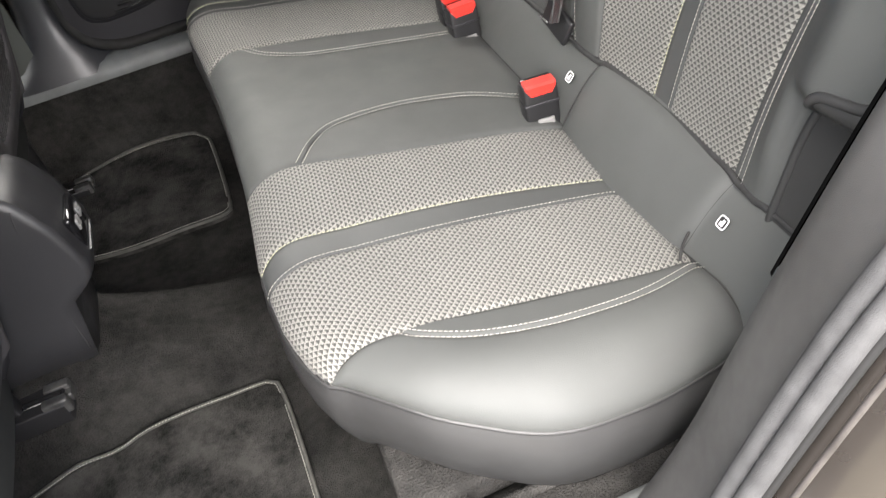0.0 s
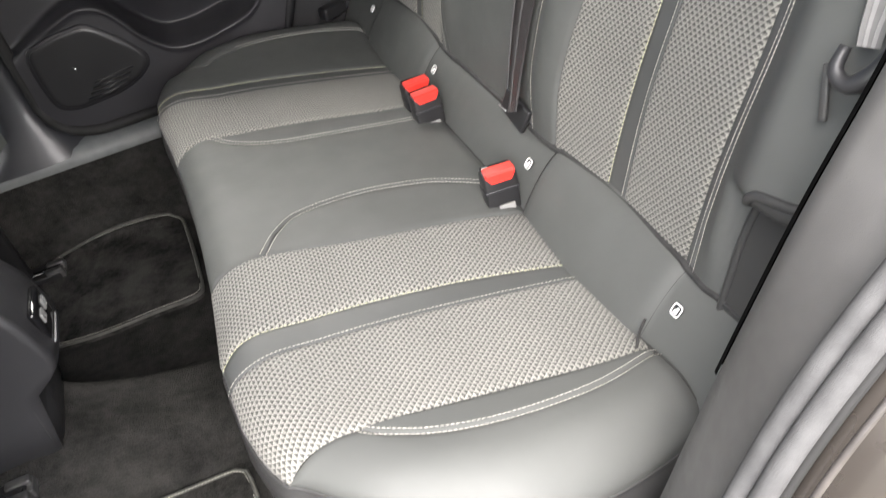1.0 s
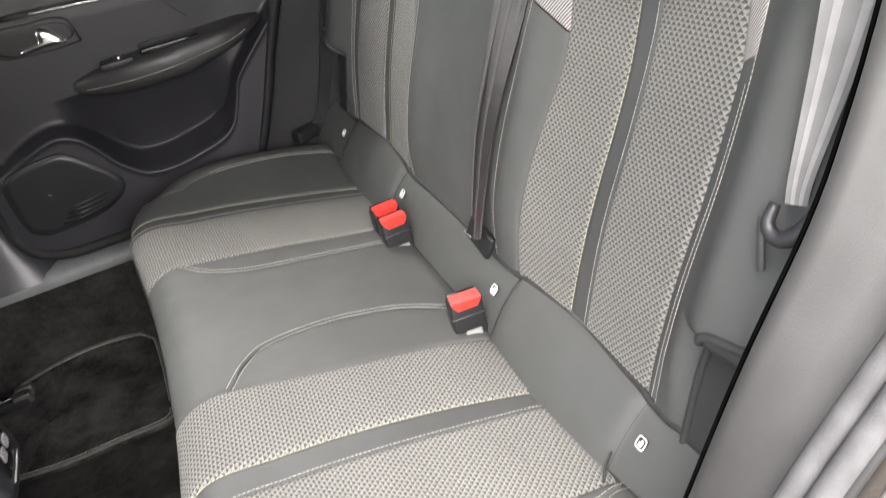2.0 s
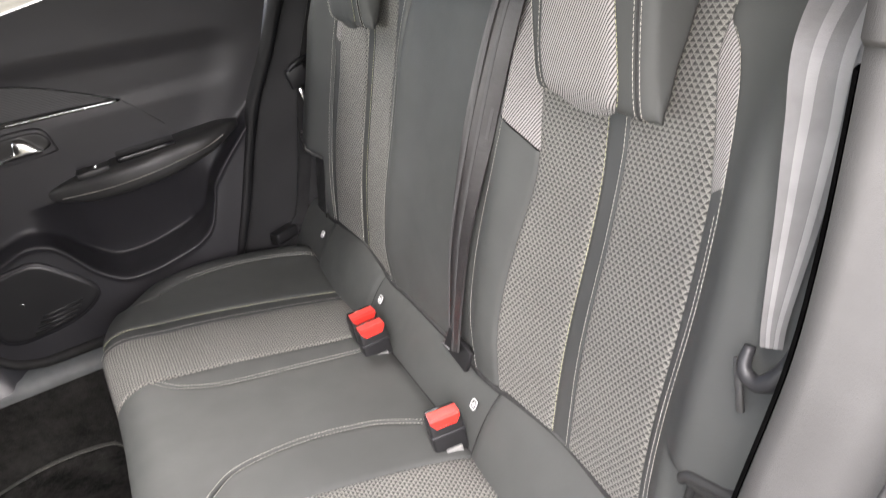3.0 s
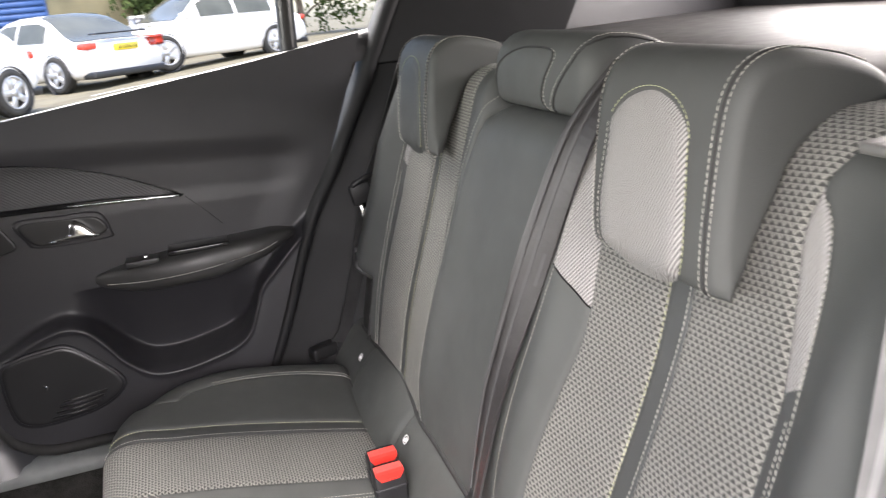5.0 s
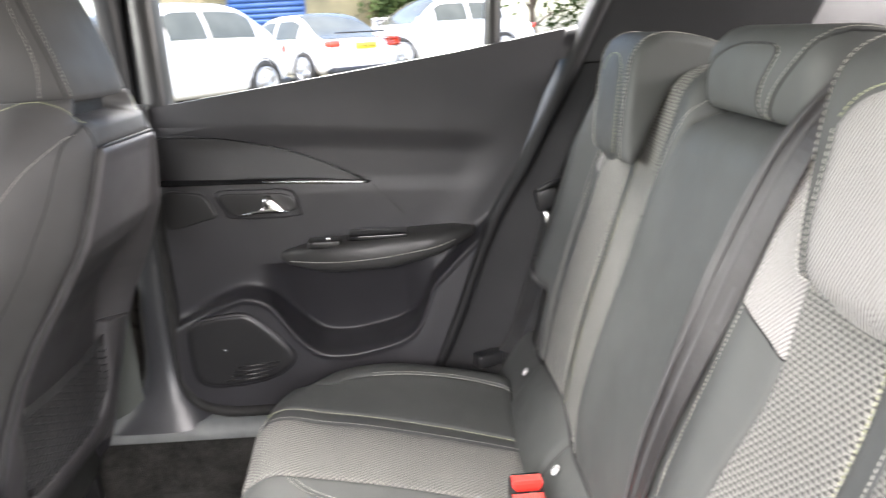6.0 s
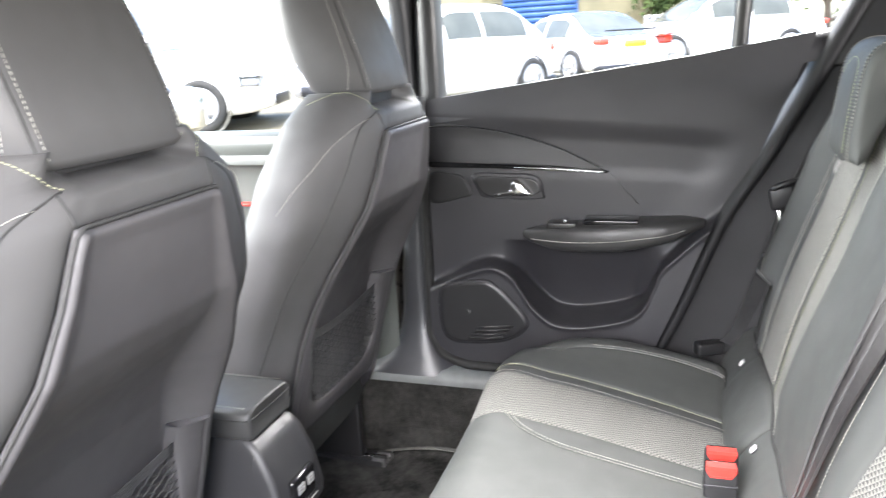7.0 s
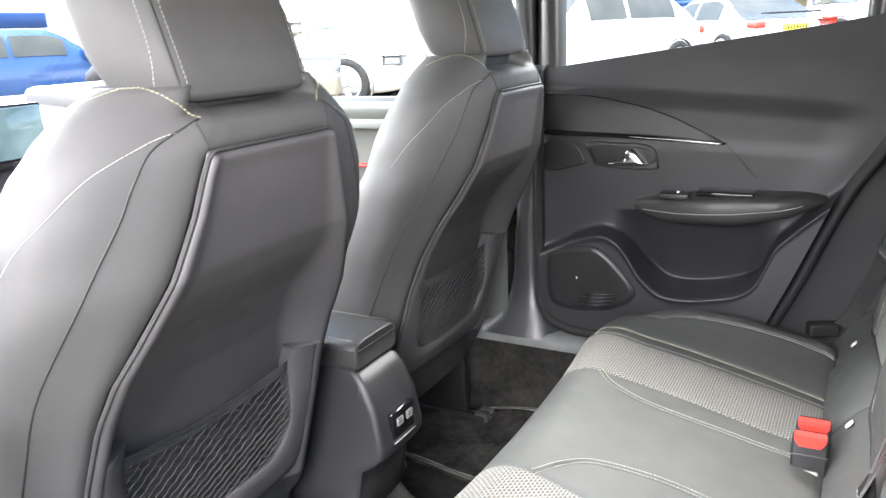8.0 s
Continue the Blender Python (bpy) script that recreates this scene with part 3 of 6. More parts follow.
for sgn in (1, -1):
    fl = (lambda l: l) if sgn == 1 else mirror
    mid = MID_N if sgn == 1 else MID_F
    cl_in = fl(CL_IN)
    side = OUTER if sgn == 1 else [(s, y + 0.015) for s, y in OUTER]
    back_panel("side_bolster", fl(side), fl(OUT_ST), LEATHER, 110, 30)
    back_panel("edge_panel", fl(SLIVER_A), fl(SLIVER_B), LEATHER_STRIP, 60, 8, puff=0.002, edge=0.005)
    back_panel("wing_insert", fl(CRES_A), fl(CRES_B), TWILL, 50, 10, puff=0.003, edge=0.006)
    back_panel("cloth_panel", fl(CL_OUT), fl(STR_OUT), CLOTH, 120, 30)
    back_panel("centre_strip", fl(STR_OUT), fl(STR_IN), LEATHER_STRIP, 110, 10, puff=0.002, edge=0.006)
    back_panel("cloth_panel", fl(STR_IN), cl_in, CLOTH, 120, 26)
    back_panel("inner_bolster", cut(cl_in, -1, IN_BOL_TOP - 0.008), cut(mid, -1, IN_BOL_TOP + 0.02), LEATHER, 70, 14)
    back_panel("shoulder_insert", cut(cl_in, IN_BOL_TOP - 0.008, TOPS), cut(mid, IN_BOL_TOP + 0.02, TOPS), TWILL if sgn == 1 else LEATHER, 60, 14)
    seam(back, backrest, fl(STR_IN), -0.002 * sgn, 0.0030, THREAD_LIME)
    seam(back, backrest, fl(STR_OUT), 0.003 * sgn, 0.0030)
    seam(back, backrest, cut(fl(OUT_ST), -1, S_TOP - 0.012), -0.004 * sgn, 0.004)
    seam(back, backrest, cut(fl(OUT_ST), -1, 0.33), 0.004 * sgn, 0.003)
    seam(back, backrest, mid, -0.010 * sgn, 0.004)
for sgn in (1, -1):
    fl = (lambda l: l) if sgn == 1 else mirror
    edge_line = bz([(-0.503, 0.34), (-0.503, 0.40), (-0.504, 0.45), (-0.510, 0.485), (-0.526, 0.503), (-0.545, 0.508), (-0.562, 0.511), (-0.579, 0.522)])
    base_line = bz([(-0.574, 0.34), (-0.575, 0.40), (-0.576, 0.44), (-0.577, 0.46), (-0.578, 0.475), (-0.578, 0.49), (-0.578, 0.50), (-0.579, 0.515)])
    if sgn == -1:
        edge_line, base_line = [[(s, max(y, -0.564)) for s, y in line] for line in (edge_line, [(s, y + 0.015) for s, y in base_line])]
    # Bolster foot in the darker leatherette, with its shade in the colour.
    back_panel("bolster_base", fl(base_line), fl(edge_line), LEATHER_DARK_AND_SHADE, 50, 16, puff=0.001, lift=0.0045)
    p, nn = on(backrest, smooth_line(fl(edge_line), 60))
    part("padded_edge", tube(p + nn * 0.004 * (1 if nn[0, 0] < 0 else -1), 0.0046, 10), LEATHER_DARK_AND_SHADE, back)
    p, nn = on(backrest, smooth_line(fl(OUTER if sgn == 1 else [(s, y + 0.015) for s, y in OUTER]), 60))
    part("side_cover", loft([p + (dx, -0.002 * sgn * k, 0) for k, dx in ((0, 0.0), (1, 0.012), (2, 0.05), (2, 0.11))], close=False), LEATHER_DARK_AND_SHADE, back)
back_panel("middle_panel", MID_N, MID_F, LEATHER, 110, 36)
# the rear of the backrest
part("back_shell", loft([[(x, y, z) for y in np.linspace(-0.57, 0.57, 20)] for x, z in ((0.07, 0.28), (0.02, 0.30), (0.035, 0.36))][::-1] + [[(x, y, z) for y in np.linspace(-0.57, 0.57, 20)] for x, z in ((0.14, 0.30), (0.28, 0.80), (0.27, 0.872), (0.24, 0.882))], close=False), PLASTIC, back)

# roll between cushion and backrest
roll_prof = smooth_line([(-0.055, 0.262), (-0.042, 0.286), (-0.030, 0.308), (-0.012, 0.336), (0.004, 0.356), (0.020, 0.370), (0.036, 0.374), (0.052, 0.366), (0.062, 0.345)], 26)
rn = np.gradient(roll_prof, axis=0)
rn = np.stack([-rn[:, 1], rn[:, 0]], 1)
rn /= np.linalg.norm(rn, axis=1)[:, None]
rings = []
yy = np.linspace(-0.60, 0.60, 241)
lift = np.zeros_like(yy)
for a, b in ((-0.447, -0.190), (0.190, 0.447)):
    k = np.clip(np.minimum(yy - a, b - yy) / 0.026, 0, 1)
    lift = np.maximum(lift, 0.0075 * np.sqrt(1 - (1 - k) ** 2))
for y, l in zip(yy, lift):
    w = np.sin(np.linspace(0, math.pi, 26)) ** 0.5
    rings.append([(p[0] + n[0] * l * q, y, p[1] + n[1] * l * q) for p, n, q in zip(roll_prof, rn, w)])
roll = thing("seat_roll", (0, 0, 0.30), "dark leatherette roll between the rear cushion and the backrest", "seat bolster")
part("roll_cover", loft(rings, close=False), LEATHER, roll)
gap_y = np.linspace(-0.560, 0.560, 180)
q = np.stack([-0.003 + 0.6 * np.interp(gap_y, yy, lift), gap_y], 1)
p, nn = on(backrest, q)
nn = nn * np.where(nn[:, :1] > 0, -1, 1)
# Dark tubes paint the contact shade where the roll meets backrest and cushion.
part("back_shade_line", tube(p + nn * 0.0035, 0.0042, 6), THREAD_AND_SHADE, roll, "joint below the backrest with its contact shade painted dark")
cz = cushion(np.full(180, -0.0335), gap_y * 0.985)
part("cushion_shade_line", tube(cz + (0, 0, 0.0035), 0.0024, 6), THREAD_AND_SHADE, roll, "joint behind the cushion with its contact shade painted dark")
for y in (-0.448, -0.189, 0.189, 0.448):
    p = np.stack([roll_prof[2:23, 0], np.full(21, y), roll_prof[2:23, 1]], 1)
    part("seam", tube(p, 0.0012, 6), THREAD_AND_SHADE, roll)

part("hook", tube(smooth_line([(-0.028, -0.450, 0.330), (-0.036, -0.455, 0.327), (-0.046, -0.464, 0.326), (-0.054, -0.474, 0.325)], 16), 0.0016, 6), THREAD_AND_SHADE, bench, "dark elastic hook at the cushion corner")
# child seat anchor tags
for y in (-0.471, -0.161, 0.162, 0.471):
    tag = thing("anchor_tag", (0, y, 0.35), "small white child seat anchor tag on the dark roll", "tag", "anchor tags on the rear seat")
    m = Matrix.Translation((-0.004, y, 0.348)) @ Matrix.Rotation(radians(-52), 4, "Y") @ Matrix.Diagonal((0.8, 0.8, 0.9, 1))
    rr = [(0.0088 * math.copysign(abs(math.cos(t)) ** 0.5, math.cos(t)), 0.0082 * math.copysign(abs(math.sin(t)) ** 0.5, math.sin(t))) for t in np.linspace(0, 2 * math.pi, 28, endpoint=False)]
    part("rim", extrude(rr, m, 0.003, 0.001), PLASTIC_SMOOTH, tag)
    ring = [m @ Vector((a * 0.88, b * 0.88, 0.0032)) for a, b in rr]
    part("outline", tube(ring, 0.0008, 6, closed=True), WHITE, tag)
    part("symbol", join(moved(rbox(-0.0048, 0.0008, -0.0034, 0.0034, 0.003, 0.0042, 0.0005, 1), m), moved(rbox(0.0008, 0.0044, -0.0036, 0.0008, 0.003, 0.0042, 0.0005, 1), m)), WHITE, tag)

# ---- rear headrests ----
def headrest_body(front, rear, half, r):
    """A padded form swept across the car: front and rear are the two sides of its section, point by point."""
    a, b = smooth_line(front, 40), smooth_line(rear, 40)
    mid = (a + b) / 2
    n = 40
    rings = []
    for y in np.concatenate([-half + r * (1 - np.cos(np.linspace(0, math.pi / 2, 8))), np.linspace(-half + r, half - r, 12)[1:-1], half - r * (1 - np.cos(np.linspace(math.pi / 2, 0, 8)))]):
        e = min(1.0, max(0.0, abs(y) - (half - r)) / r)
        k = math.sqrt(max(0.0, 1 - e * e))
        ring = []
        for p, m in list(zip(a, mid)) + list(zip(b[::-1], mid[::-1])):
            d = p - m
            l = np.linalg.norm(d) + 1e-9
            q = m + d * max(0.25, 1 - r * 0.8 * (1 - k) / l)
            ring.append((q[0], y, q[1]))
        rings.append(ring)
    m2 = 2 * n
    verts = [v for g in rings for v in g]
    faces = grid_faces(len(rings), m2, wrap_m=True)
    for base in (0, (len(rings) - 1) * m2):
        for i in range(n - 1):
            f = [base + i, base + i + 1, base + m2 - 2 - i, base + m2 - 1 - i]
            faces.append(f if base else f[::-1])
    return verts, faces


PROF = [(0.104, 0.753), (0.097, 0.762), (0.098, 0.80), (0.105, 0.86), (0.113, 0.893), (0.129, 0.911), (0.155, 0.917), (0.195, 0.910), (0.224, 0.900), (0.240, 0.889), (0.243, 0.880)]
PROF_R = [(0.114, 0.752), (0.124, 0.763), (0.134, 0.79), (0.147, 0.815), (0.156, 0.835), (0.165, 0.846), (0.180, 0.855), (0.203, 0.861), (0.224, 0.865), (0.238, 0.869), (0.243, 0.875)]


def placed(data, dy):
    return [(v[0], v[1] + dy, v[2]) for v in data[0]], data[1]


for dy, who in ((-0.320, 1), (0.318, -1)):
    hr = thing("rear_headrest", (0.17, dy, 0.76), "grey leatherette rear headrest with a ribbed cloth oval and pale stitching" if who == 1 else "grey leatherette rear headrest with a smooth grey oval and pale stitching", "headrest", "outer rear headrests")
    part("cushion", placed(headrest_body(PROF, PROF_R, 0.088, 0.018), dy), LEATHER, hr)
    oval = []
    for t in np.linspace(0, math.pi, 15):
        oval.append((-0.051 * math.cos(t), 0.855 + 0.034 * math.sin(t)))
    oval = oval[::-1] + [(-0.049, 0.757), (0.049, 0.757)]
    oc = np.array([0, 0.82])
    dense = smooth_line(oval, 70, closed=True)
    vs, fs, uv = [], [], []
    for k, sc in enumerate((1.0, 0.97, 0.9, 0.7, 0.45, 0.2, 0.01)):
        for a, b in oc + (dense - oc) * sc:
            px = np.interp(b, [0.752, 0.757, 0.765, 0.80, 0.86, 0.893], [0.103, 0.0975, 0.0955, 0.0975, 0.105, 0.113])
            vs.append((px - 0.0005 - 0.0030 * min(1, (1 - sc) * 12), dy + 0.007 - a, b))
            uv.append((a, b))
    fs = grid_faces(7, 70, wrap_m=True)
    part("oval_insert", (vs, fs, uv), TWILL if who == 1 else LEATHER, hr, "pale ribbed cloth oval" if who == 1 else "smooth grey oval inset")
    for run, th in ((np.concatenate([dense[56:], dense[:22]]), THREAD_LIME), (dense[22:40], THREAD)):
        e = np.array([(np.interp(b, [0.752, 0.757, 0.765, 0.80, 0.86, 0.893], [0.103, 0.0975, 0.0955, 0.0975, 0.105, 0.113]) - 0.0015, dy + 0.007 - a, b) for a, b in oc + (run - oc) * 1.045])
        part("stitching", stitches(e, np.tile((-1.0, 0, 0), (len(e), 1))), th, hr)
    for yo, off in ((-0.0775, 0.0002), (-0.0690, 0.0002), (0.0775, 0.0002)):
        k = np.array([p for p in smooth_line(PROF[:9], 90)])
        g2 = np.gradient(k, axis=0)
        n2 = np.stack([-g2[:, 1], np.zeros(len(k)), g2[:, 0]], 1)
        n2 /= np.linalg.norm(n2, axis=1)[:, None]
        line = np.stack([k[:, 0], np.full(len(k), dy + yo), k[:, 1]], 1)
        part("stitching", stitches(line + n2 * off, n2, r=0.00042), THREAD, hr)
        if yo == -0.0775:
            part("seam", tube(line + n2 * 0.0001 + (0, 0.0042, 0), 0.0011, 6), THREAD_AND_SHADE, hr)

PROF2 = [(0.172, 0.834), (0.163, 0.842), (0.160, 0.862), (0.162, 0.888), (0.170, 0.907), (0.19, 0.920), (0.22, 0.920), (0.255, 0.908), (0.275, 0.888)]
PROF2_R = [(0.180, 0.834), (0.190, 0.838), (0.198, 0.844), (0.208, 0.850), (0.218, 0.856), (0.228, 0.861), (0.242, 0.866), (0.262, 0.873), (0.275, 0.882)]
hr = thing("centre_headrest", (0.2, 0.02, 0.83), "low dark leatherette centre headrest with pale stitching", "headrest")
part("cushion", placed(headrest_body(PROF2, PROF2_R, 0.130, 0.030), 0.004), LEATHER, hr)
pad = placed(headrest_body(PROF2, PROF2_R, 0.130, 0.030), 0.004)
face = smooth_line([(0.165, -0.025, 0.836), (0.16, -0.016, 0.850), (0.16, -0.024, 0.871), (0.163, -0.040, 0.894), (0.168, -0.034, 0.903), (0.170, 0.0, 0.906), (0.170, 0.05, 0.903), (0.166, 0.095, 0.890), (0.164, 0.118, 0.868), (0.164, 0.122, 0.850), (0.166, 0.11, 0.838)], 120)
p, nn = snap(pad, face, 0.0002)
part("seam", tube(p, 0.0014, 6), THREAD_AND_SHADE, hr)
p, nn = snap(pad, face + (0, -0.005, 0.0), 0.0004)
part("stitching", stitches(p[:70], nn[:70], r=0.00042), THREAD, hr)
for dy in (0.0, 0.007):
    wing = smooth_line([(0.168, -0.040 + dy, 0.838), (0.163, -0.045 + dy, 0.850), (0.164, -0.059 + dy, 0.868), (0.172, -0.088 + dy, 0.892), (0.19, -0.108 + dy, 0.908), (0.22, -0.118 + dy, 0.912), (0.25, -0.121 + dy, 0.905)], 70)
    p, nn = snap(pad, wing, 0.0004)
    if dy:
        part("stitching", stitches(p, nn, r=0.00042), THREAD, hr)
    else:
        part("seam", tube(p, 0.0013, 6), THREAD_AND_SHADE, hr)

# ---- cabin: floor, sills, pillars, roof ----
def field(f, us, vs):
    """A sheet from a function of two parameters."""
    return [f(u, v) for u in us for v in vs], grid_faces(len(us), len(vs))


def floor_z(x, y):
    """A flat footwell with a tunnel hump along the middle that climbs towards the console."""
    foot = float(np.interp(x, [-0.80, -0.70], [0.185, 0.142]))
    high = float(np.interp(x, [-0.74, -0.66, -0.56, -0.42], [0.140, 0.100, 0.060, 0.040]))
    k = min(1.0, max(0.0, (foot - abs(y)) / 0.09))
    wall = max(0.0, (abs(y) - 0.58) / 0.02)
    return -0.012 + high * k * k * (3 - 2 * k) + 0.10 * min(1.0, wall) ** 2


alone("floor", field(lambda u, v: (u, v, floor_z(u, v)), np.linspace(-1.9, -0.36, 90), np.linspace(-0.61, 0.61, 120)), CARPET, "black carpeted car floor", "floor", "structure")
heel = [[(x, y, z) for y in np.linspace(-0.60, 0.60, 12)] for x, z in ((-0.40, -0.02), (-0.40, 0.06), (-0.385, 0.16), (-0.33, 0.19))]
alone("heel_board", loft(heel, close=False), CARPET, "black carpet board below the rear bench", "trim", "structure")


def sill(sgn):
    prof = smooth_line([(0.598, -0.01), (0.600, 0.08), (0.602, 0.17), (0.607, 0.20), (0.625, 0.212), (0.66, 0.213), (0.69, 0.208), (0.70, 0.19), (0.70, 0.10)], 30)
    xs = np.linspace(-1.9, -0.30 if sgn > 0 else 0.0, 24)
    return loft([[(x, sgn * p[0], p[1] - 0.012 * max(0, (-x - 0.9))) for p in prof] for x in xs], close=False)


for sgn, n in ((1, "far"), (-1, "near")):
    alone("sill_carpet_" + n, loft([[(x, sgn * (0.597 + 0.002 * z), z) for z in (-0.02, 0.05, 0.12, 0.182)] for x in np.linspace(-1.9, -0.31, 12)], close=False), CARPET, "black carpet on the inner face of the door sill", "trim", "structure")
alone("sill_far", sill(1), SILL, "dark grained plastic door sill trim, paled for its sheen", "trim", "structure")
alone("sill_near", sill(-1), SILL, "dark grained plastic door sill trim, paled for its sheen", "trim", "structure")

roof_prof = smooth_line([(-0.70, 1.06), (-0.62, 1.19), (-0.45, 1.235), (0.0, 1.25), (0.45, 1.235), (0.62, 1.19), (0.70, 1.06)], 30)


def roof_z(x, p):
    """Height of the roof: it falls to the rear, and its edges arch up over the front doors."""
    arch = 0.09 * min(1.0, max(0.0, (-0.72 - x) / 0.25)) * min(1.0, max(0.0, (abs(p[0]) - 0.50) / 0.20))
    return p[1] - 0.10 * max(0.0, x - 0.2) ** 2 - 0.03 * max(0.0, -0.9 - x) + arch


alone("ceiling", loft([[(x, p[0], roof_z(x, p)) for p in roof_prof] for x in np.linspace(-1.35, 1.0, 24)], close=False), LINER, "dark grey fabric headliner", "ceiling", "structure")
alone("roof_skin", loft([[(x, p[0] * 1.04, roof_z(x, p) + 0.03) for p in roof_prof] for x in np.linspace(-1.36, 1.02, 24)], close=False), PAINT, "bronze grey painted car roof", "roof", "structure")

# rear corner trim on both sides, next to the door opening
C_EDGE = smooth_line([(-0.19, 0.21), (-0.155, 0.27), (-0.128, 0.335), (-0.102, 0.41), (-0.072, 0.49), (-0.031, 0.59), (0.014, 0.683), (0.034, 0.749), (0.046, 0.808), (0.062, 0.90), (0.085, 1.0), (0.11, 1.10)], 60)


FAR_EDGE = smooth_line([(-0.225, 0.21), (-0.172, 0.29), (-0.122, 0.40), (-0.088, 0.49), (-0.045, 0.59), (0.012, 0.683), (0.046, 0.749), (0.078, 0.808), (0.124, 0.90), (0.175, 1.0), (0.226, 1.10)], 60)


def flare(z):
    """How far the outer flange of the near opening lies back above the wheel arch."""
    t = min(1.0, max(0.0, (z - 0.50) / 0.34))
    return 0.075 * t * t * (3 - 2 * t)


def corner_trim(sgn):
    rows = []
    prof = ((0.690, 0.30), (0.684, 0.12), (0.662, 0.050), (0.628, 0.030), (0.617, 0.015), (0.618, 0.004), (0.624, -0.006), (0.640, -0.018), (0.670, -0.034), (0.692, -0.046), (0.700, -0.052), (0.703, -0.046))
    if sgn > 0:
        prof = ((0.54, 0.36), (0.600, 0.16), (0.622, 0.07), (0.634, 0.03), (0.640, 0.018), (0.650, 0.012), (0.675, 0.012), (0.70, 0.02))
    for (y, dx) in prof:
        rows.append([(x + dx + (0.0 if sgn > 0 else flare(z) * min(1.0, max(0.0, (y - 0.63) / 0.05))), sgn * y, z) for x, z in (C_EDGE if sgn < 0 else FAR_EDGE)])
    return loft(rows, close=False)


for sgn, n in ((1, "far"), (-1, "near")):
    # Far trim is the near grey trim with shade darkened into its colour.
    alone("pillar_" + n, corner_trim(sgn), TRIM if sgn < 0 else PLASTIC_BLACK_AND_SHADE, "grained grey plastic rear pillar trim", "pillar trim", "structure")
    E = C_EDGE if sgn < 0 else FAR_EDGE
    e = np.stack([E[:, 0] + (np.array([flare(z) for z in E[:, 1]]) - 0.056 if sgn < 0 else 0.010), np.full(60, sgn * (0.712 if sgn < 0 else 0.675)), E[:, 1]], 1)
    if sgn > 0:
        alone("door_seal", tube(e + (0.0, -0.014, 0.0), 0.016, 12), RUBBER, "black rubber door seal round the opening", "seal", "structure")
        alone("opening_trim", loft([[(x + dx, y, z) for x, z in E] for y, dx in ((0.668, -0.014), (0.645, -0.010), (0.632, -0.003), (0.626, 0.007), (0.626, 0.018), (0.633, 0.023), (0.65, 0.023))], close=False), PLASTIC_BLACK_AND_SHADE, "broad black rubber lip along the door opening", "seal", "structure")
    else:
        seal = thing("door_seal", tuple(e[0]), "pale grey ridged rubber door seal round the opening", "seal", kind="structure")
        part("seal_ridge", tube(e + (0.002, 0.006, 0), 0.0085, 12), SEAL_PALE, seal)
        part("seal_ridge", tube(e + (-0.002, -0.009, 0), 0.0075, 12), SEAL_PALE, seal)
        part("seal_lip", tube(e + (0.003, -0.0165, 0), 0.0035, 8), RUBBER, seal)
        part("edge_strip", tube(e + (0.006, -0.030, 0), 0.0028, 8), EDGE, seal, "bright worn edge of the painted flange")
    rows = []
    for y, dx in ((0.706, -0.030), (0.725, -0.046), (0.74, -0.052), (0.765, -0.046), (0.785, -0.036), (0.80, -0.015), (0.81, 0.03), (0.815, 0.3)):
        rows.append([(x + dx + (flare(z) if sgn < 0 else 0.0), sgn * y, z) for x, z in E if sgn < 0 or z < 0.90])
    alone("door_jamb", loft(rows, close=False), PAINT, "bronze grey painted door jamb", "bodywork", "structure")

    # upper cover lapping over the lower trim
    prof = ((0.690, 0.30), (0.684, 0.12), (0.662, 0.050), (0.634, 0.030), (0.6205, 0.012), (0.6205, -0.003), (0.626, -0.013), (0.639, -0.025), (0.669, -0.041), (0.692, -0.052))
    if sgn > 0:
        prof = ((0.54, 0.355), (0.595, 0.155), (0.616, 0.065), (0.628, 0.025), (0.635, 0.012), (0.646, 0.006), (0.675, 0.006))
    rows = []
    for y, dx in prof:
        row = []
        for z, back in ((0.869, 0.008), (0.865, 0.002), (0.869, 0.0), (0.90, 0.0), (0.95, 0.0), (1.0, 0.0), (1.06, 0.0), (1.12, 0.0)):
            x = float(np.interp(z, E[:, 1], E[:, 0])) + (0.0 if sgn > 0 else flare(z) * min(1.0, max(0.0, (y - 0.63) / 0.05)))
            row.append((x + dx + back, sgn * (y + back * 0.5), z))
        rows.append(row)
    # The far cover likewise has its shade in the colour.
    alone("pillar_cover_" + n, loft(rows, close=False), TRIM if sgn < 0 else PLASTIC_BLACK_AND_SHADE, "grained plastic upper pillar cover with a rounded lower lip", "pillar trim", "structure")

E = C_EDGE[C_EDGE[:, 1] > 0.24]
# Sheet added to blacken the belt gap as shade would.
alone("belt_gap_shade", loft([[(x + dx, -y, z) for x, z in E] for dx, y in ((0.034, 0.6225), (0.10, 0.628), (0.26, 0.632))], close=False), GAP_SHADE, "black sheet painted as shade in the gap between seat and pillar", "trim", "structure")
alone("body_sill_near", loft([[(x, -y, z) for y, z in ((0.688, 0.15), (0.694, 0.200), (0.715, 0.202), (0.75, 0.196), (0.79, 0.176), (0.812, 0.13), (0.812, -0.02), (0.79, -0.20))] for x in np.linspace(-0.82, 0.30, 16)], close=False), PAINT, "bronze grey painted sill below the open door", "bodywork", "structure")
alone("bench_side_carpet", loft([[(x, -0.50 - 0.02 * k, z) for x in np.linspace(-0.40, 0.10, 12)] for k, z in ((0, 0.10), (2, 0.165), (3, 0.178), (4, 0.180), (5, 0.176), (6, 0.19))], close=False), CARPET, "dark carpet between the bench and the door sill", "trim", "structure")
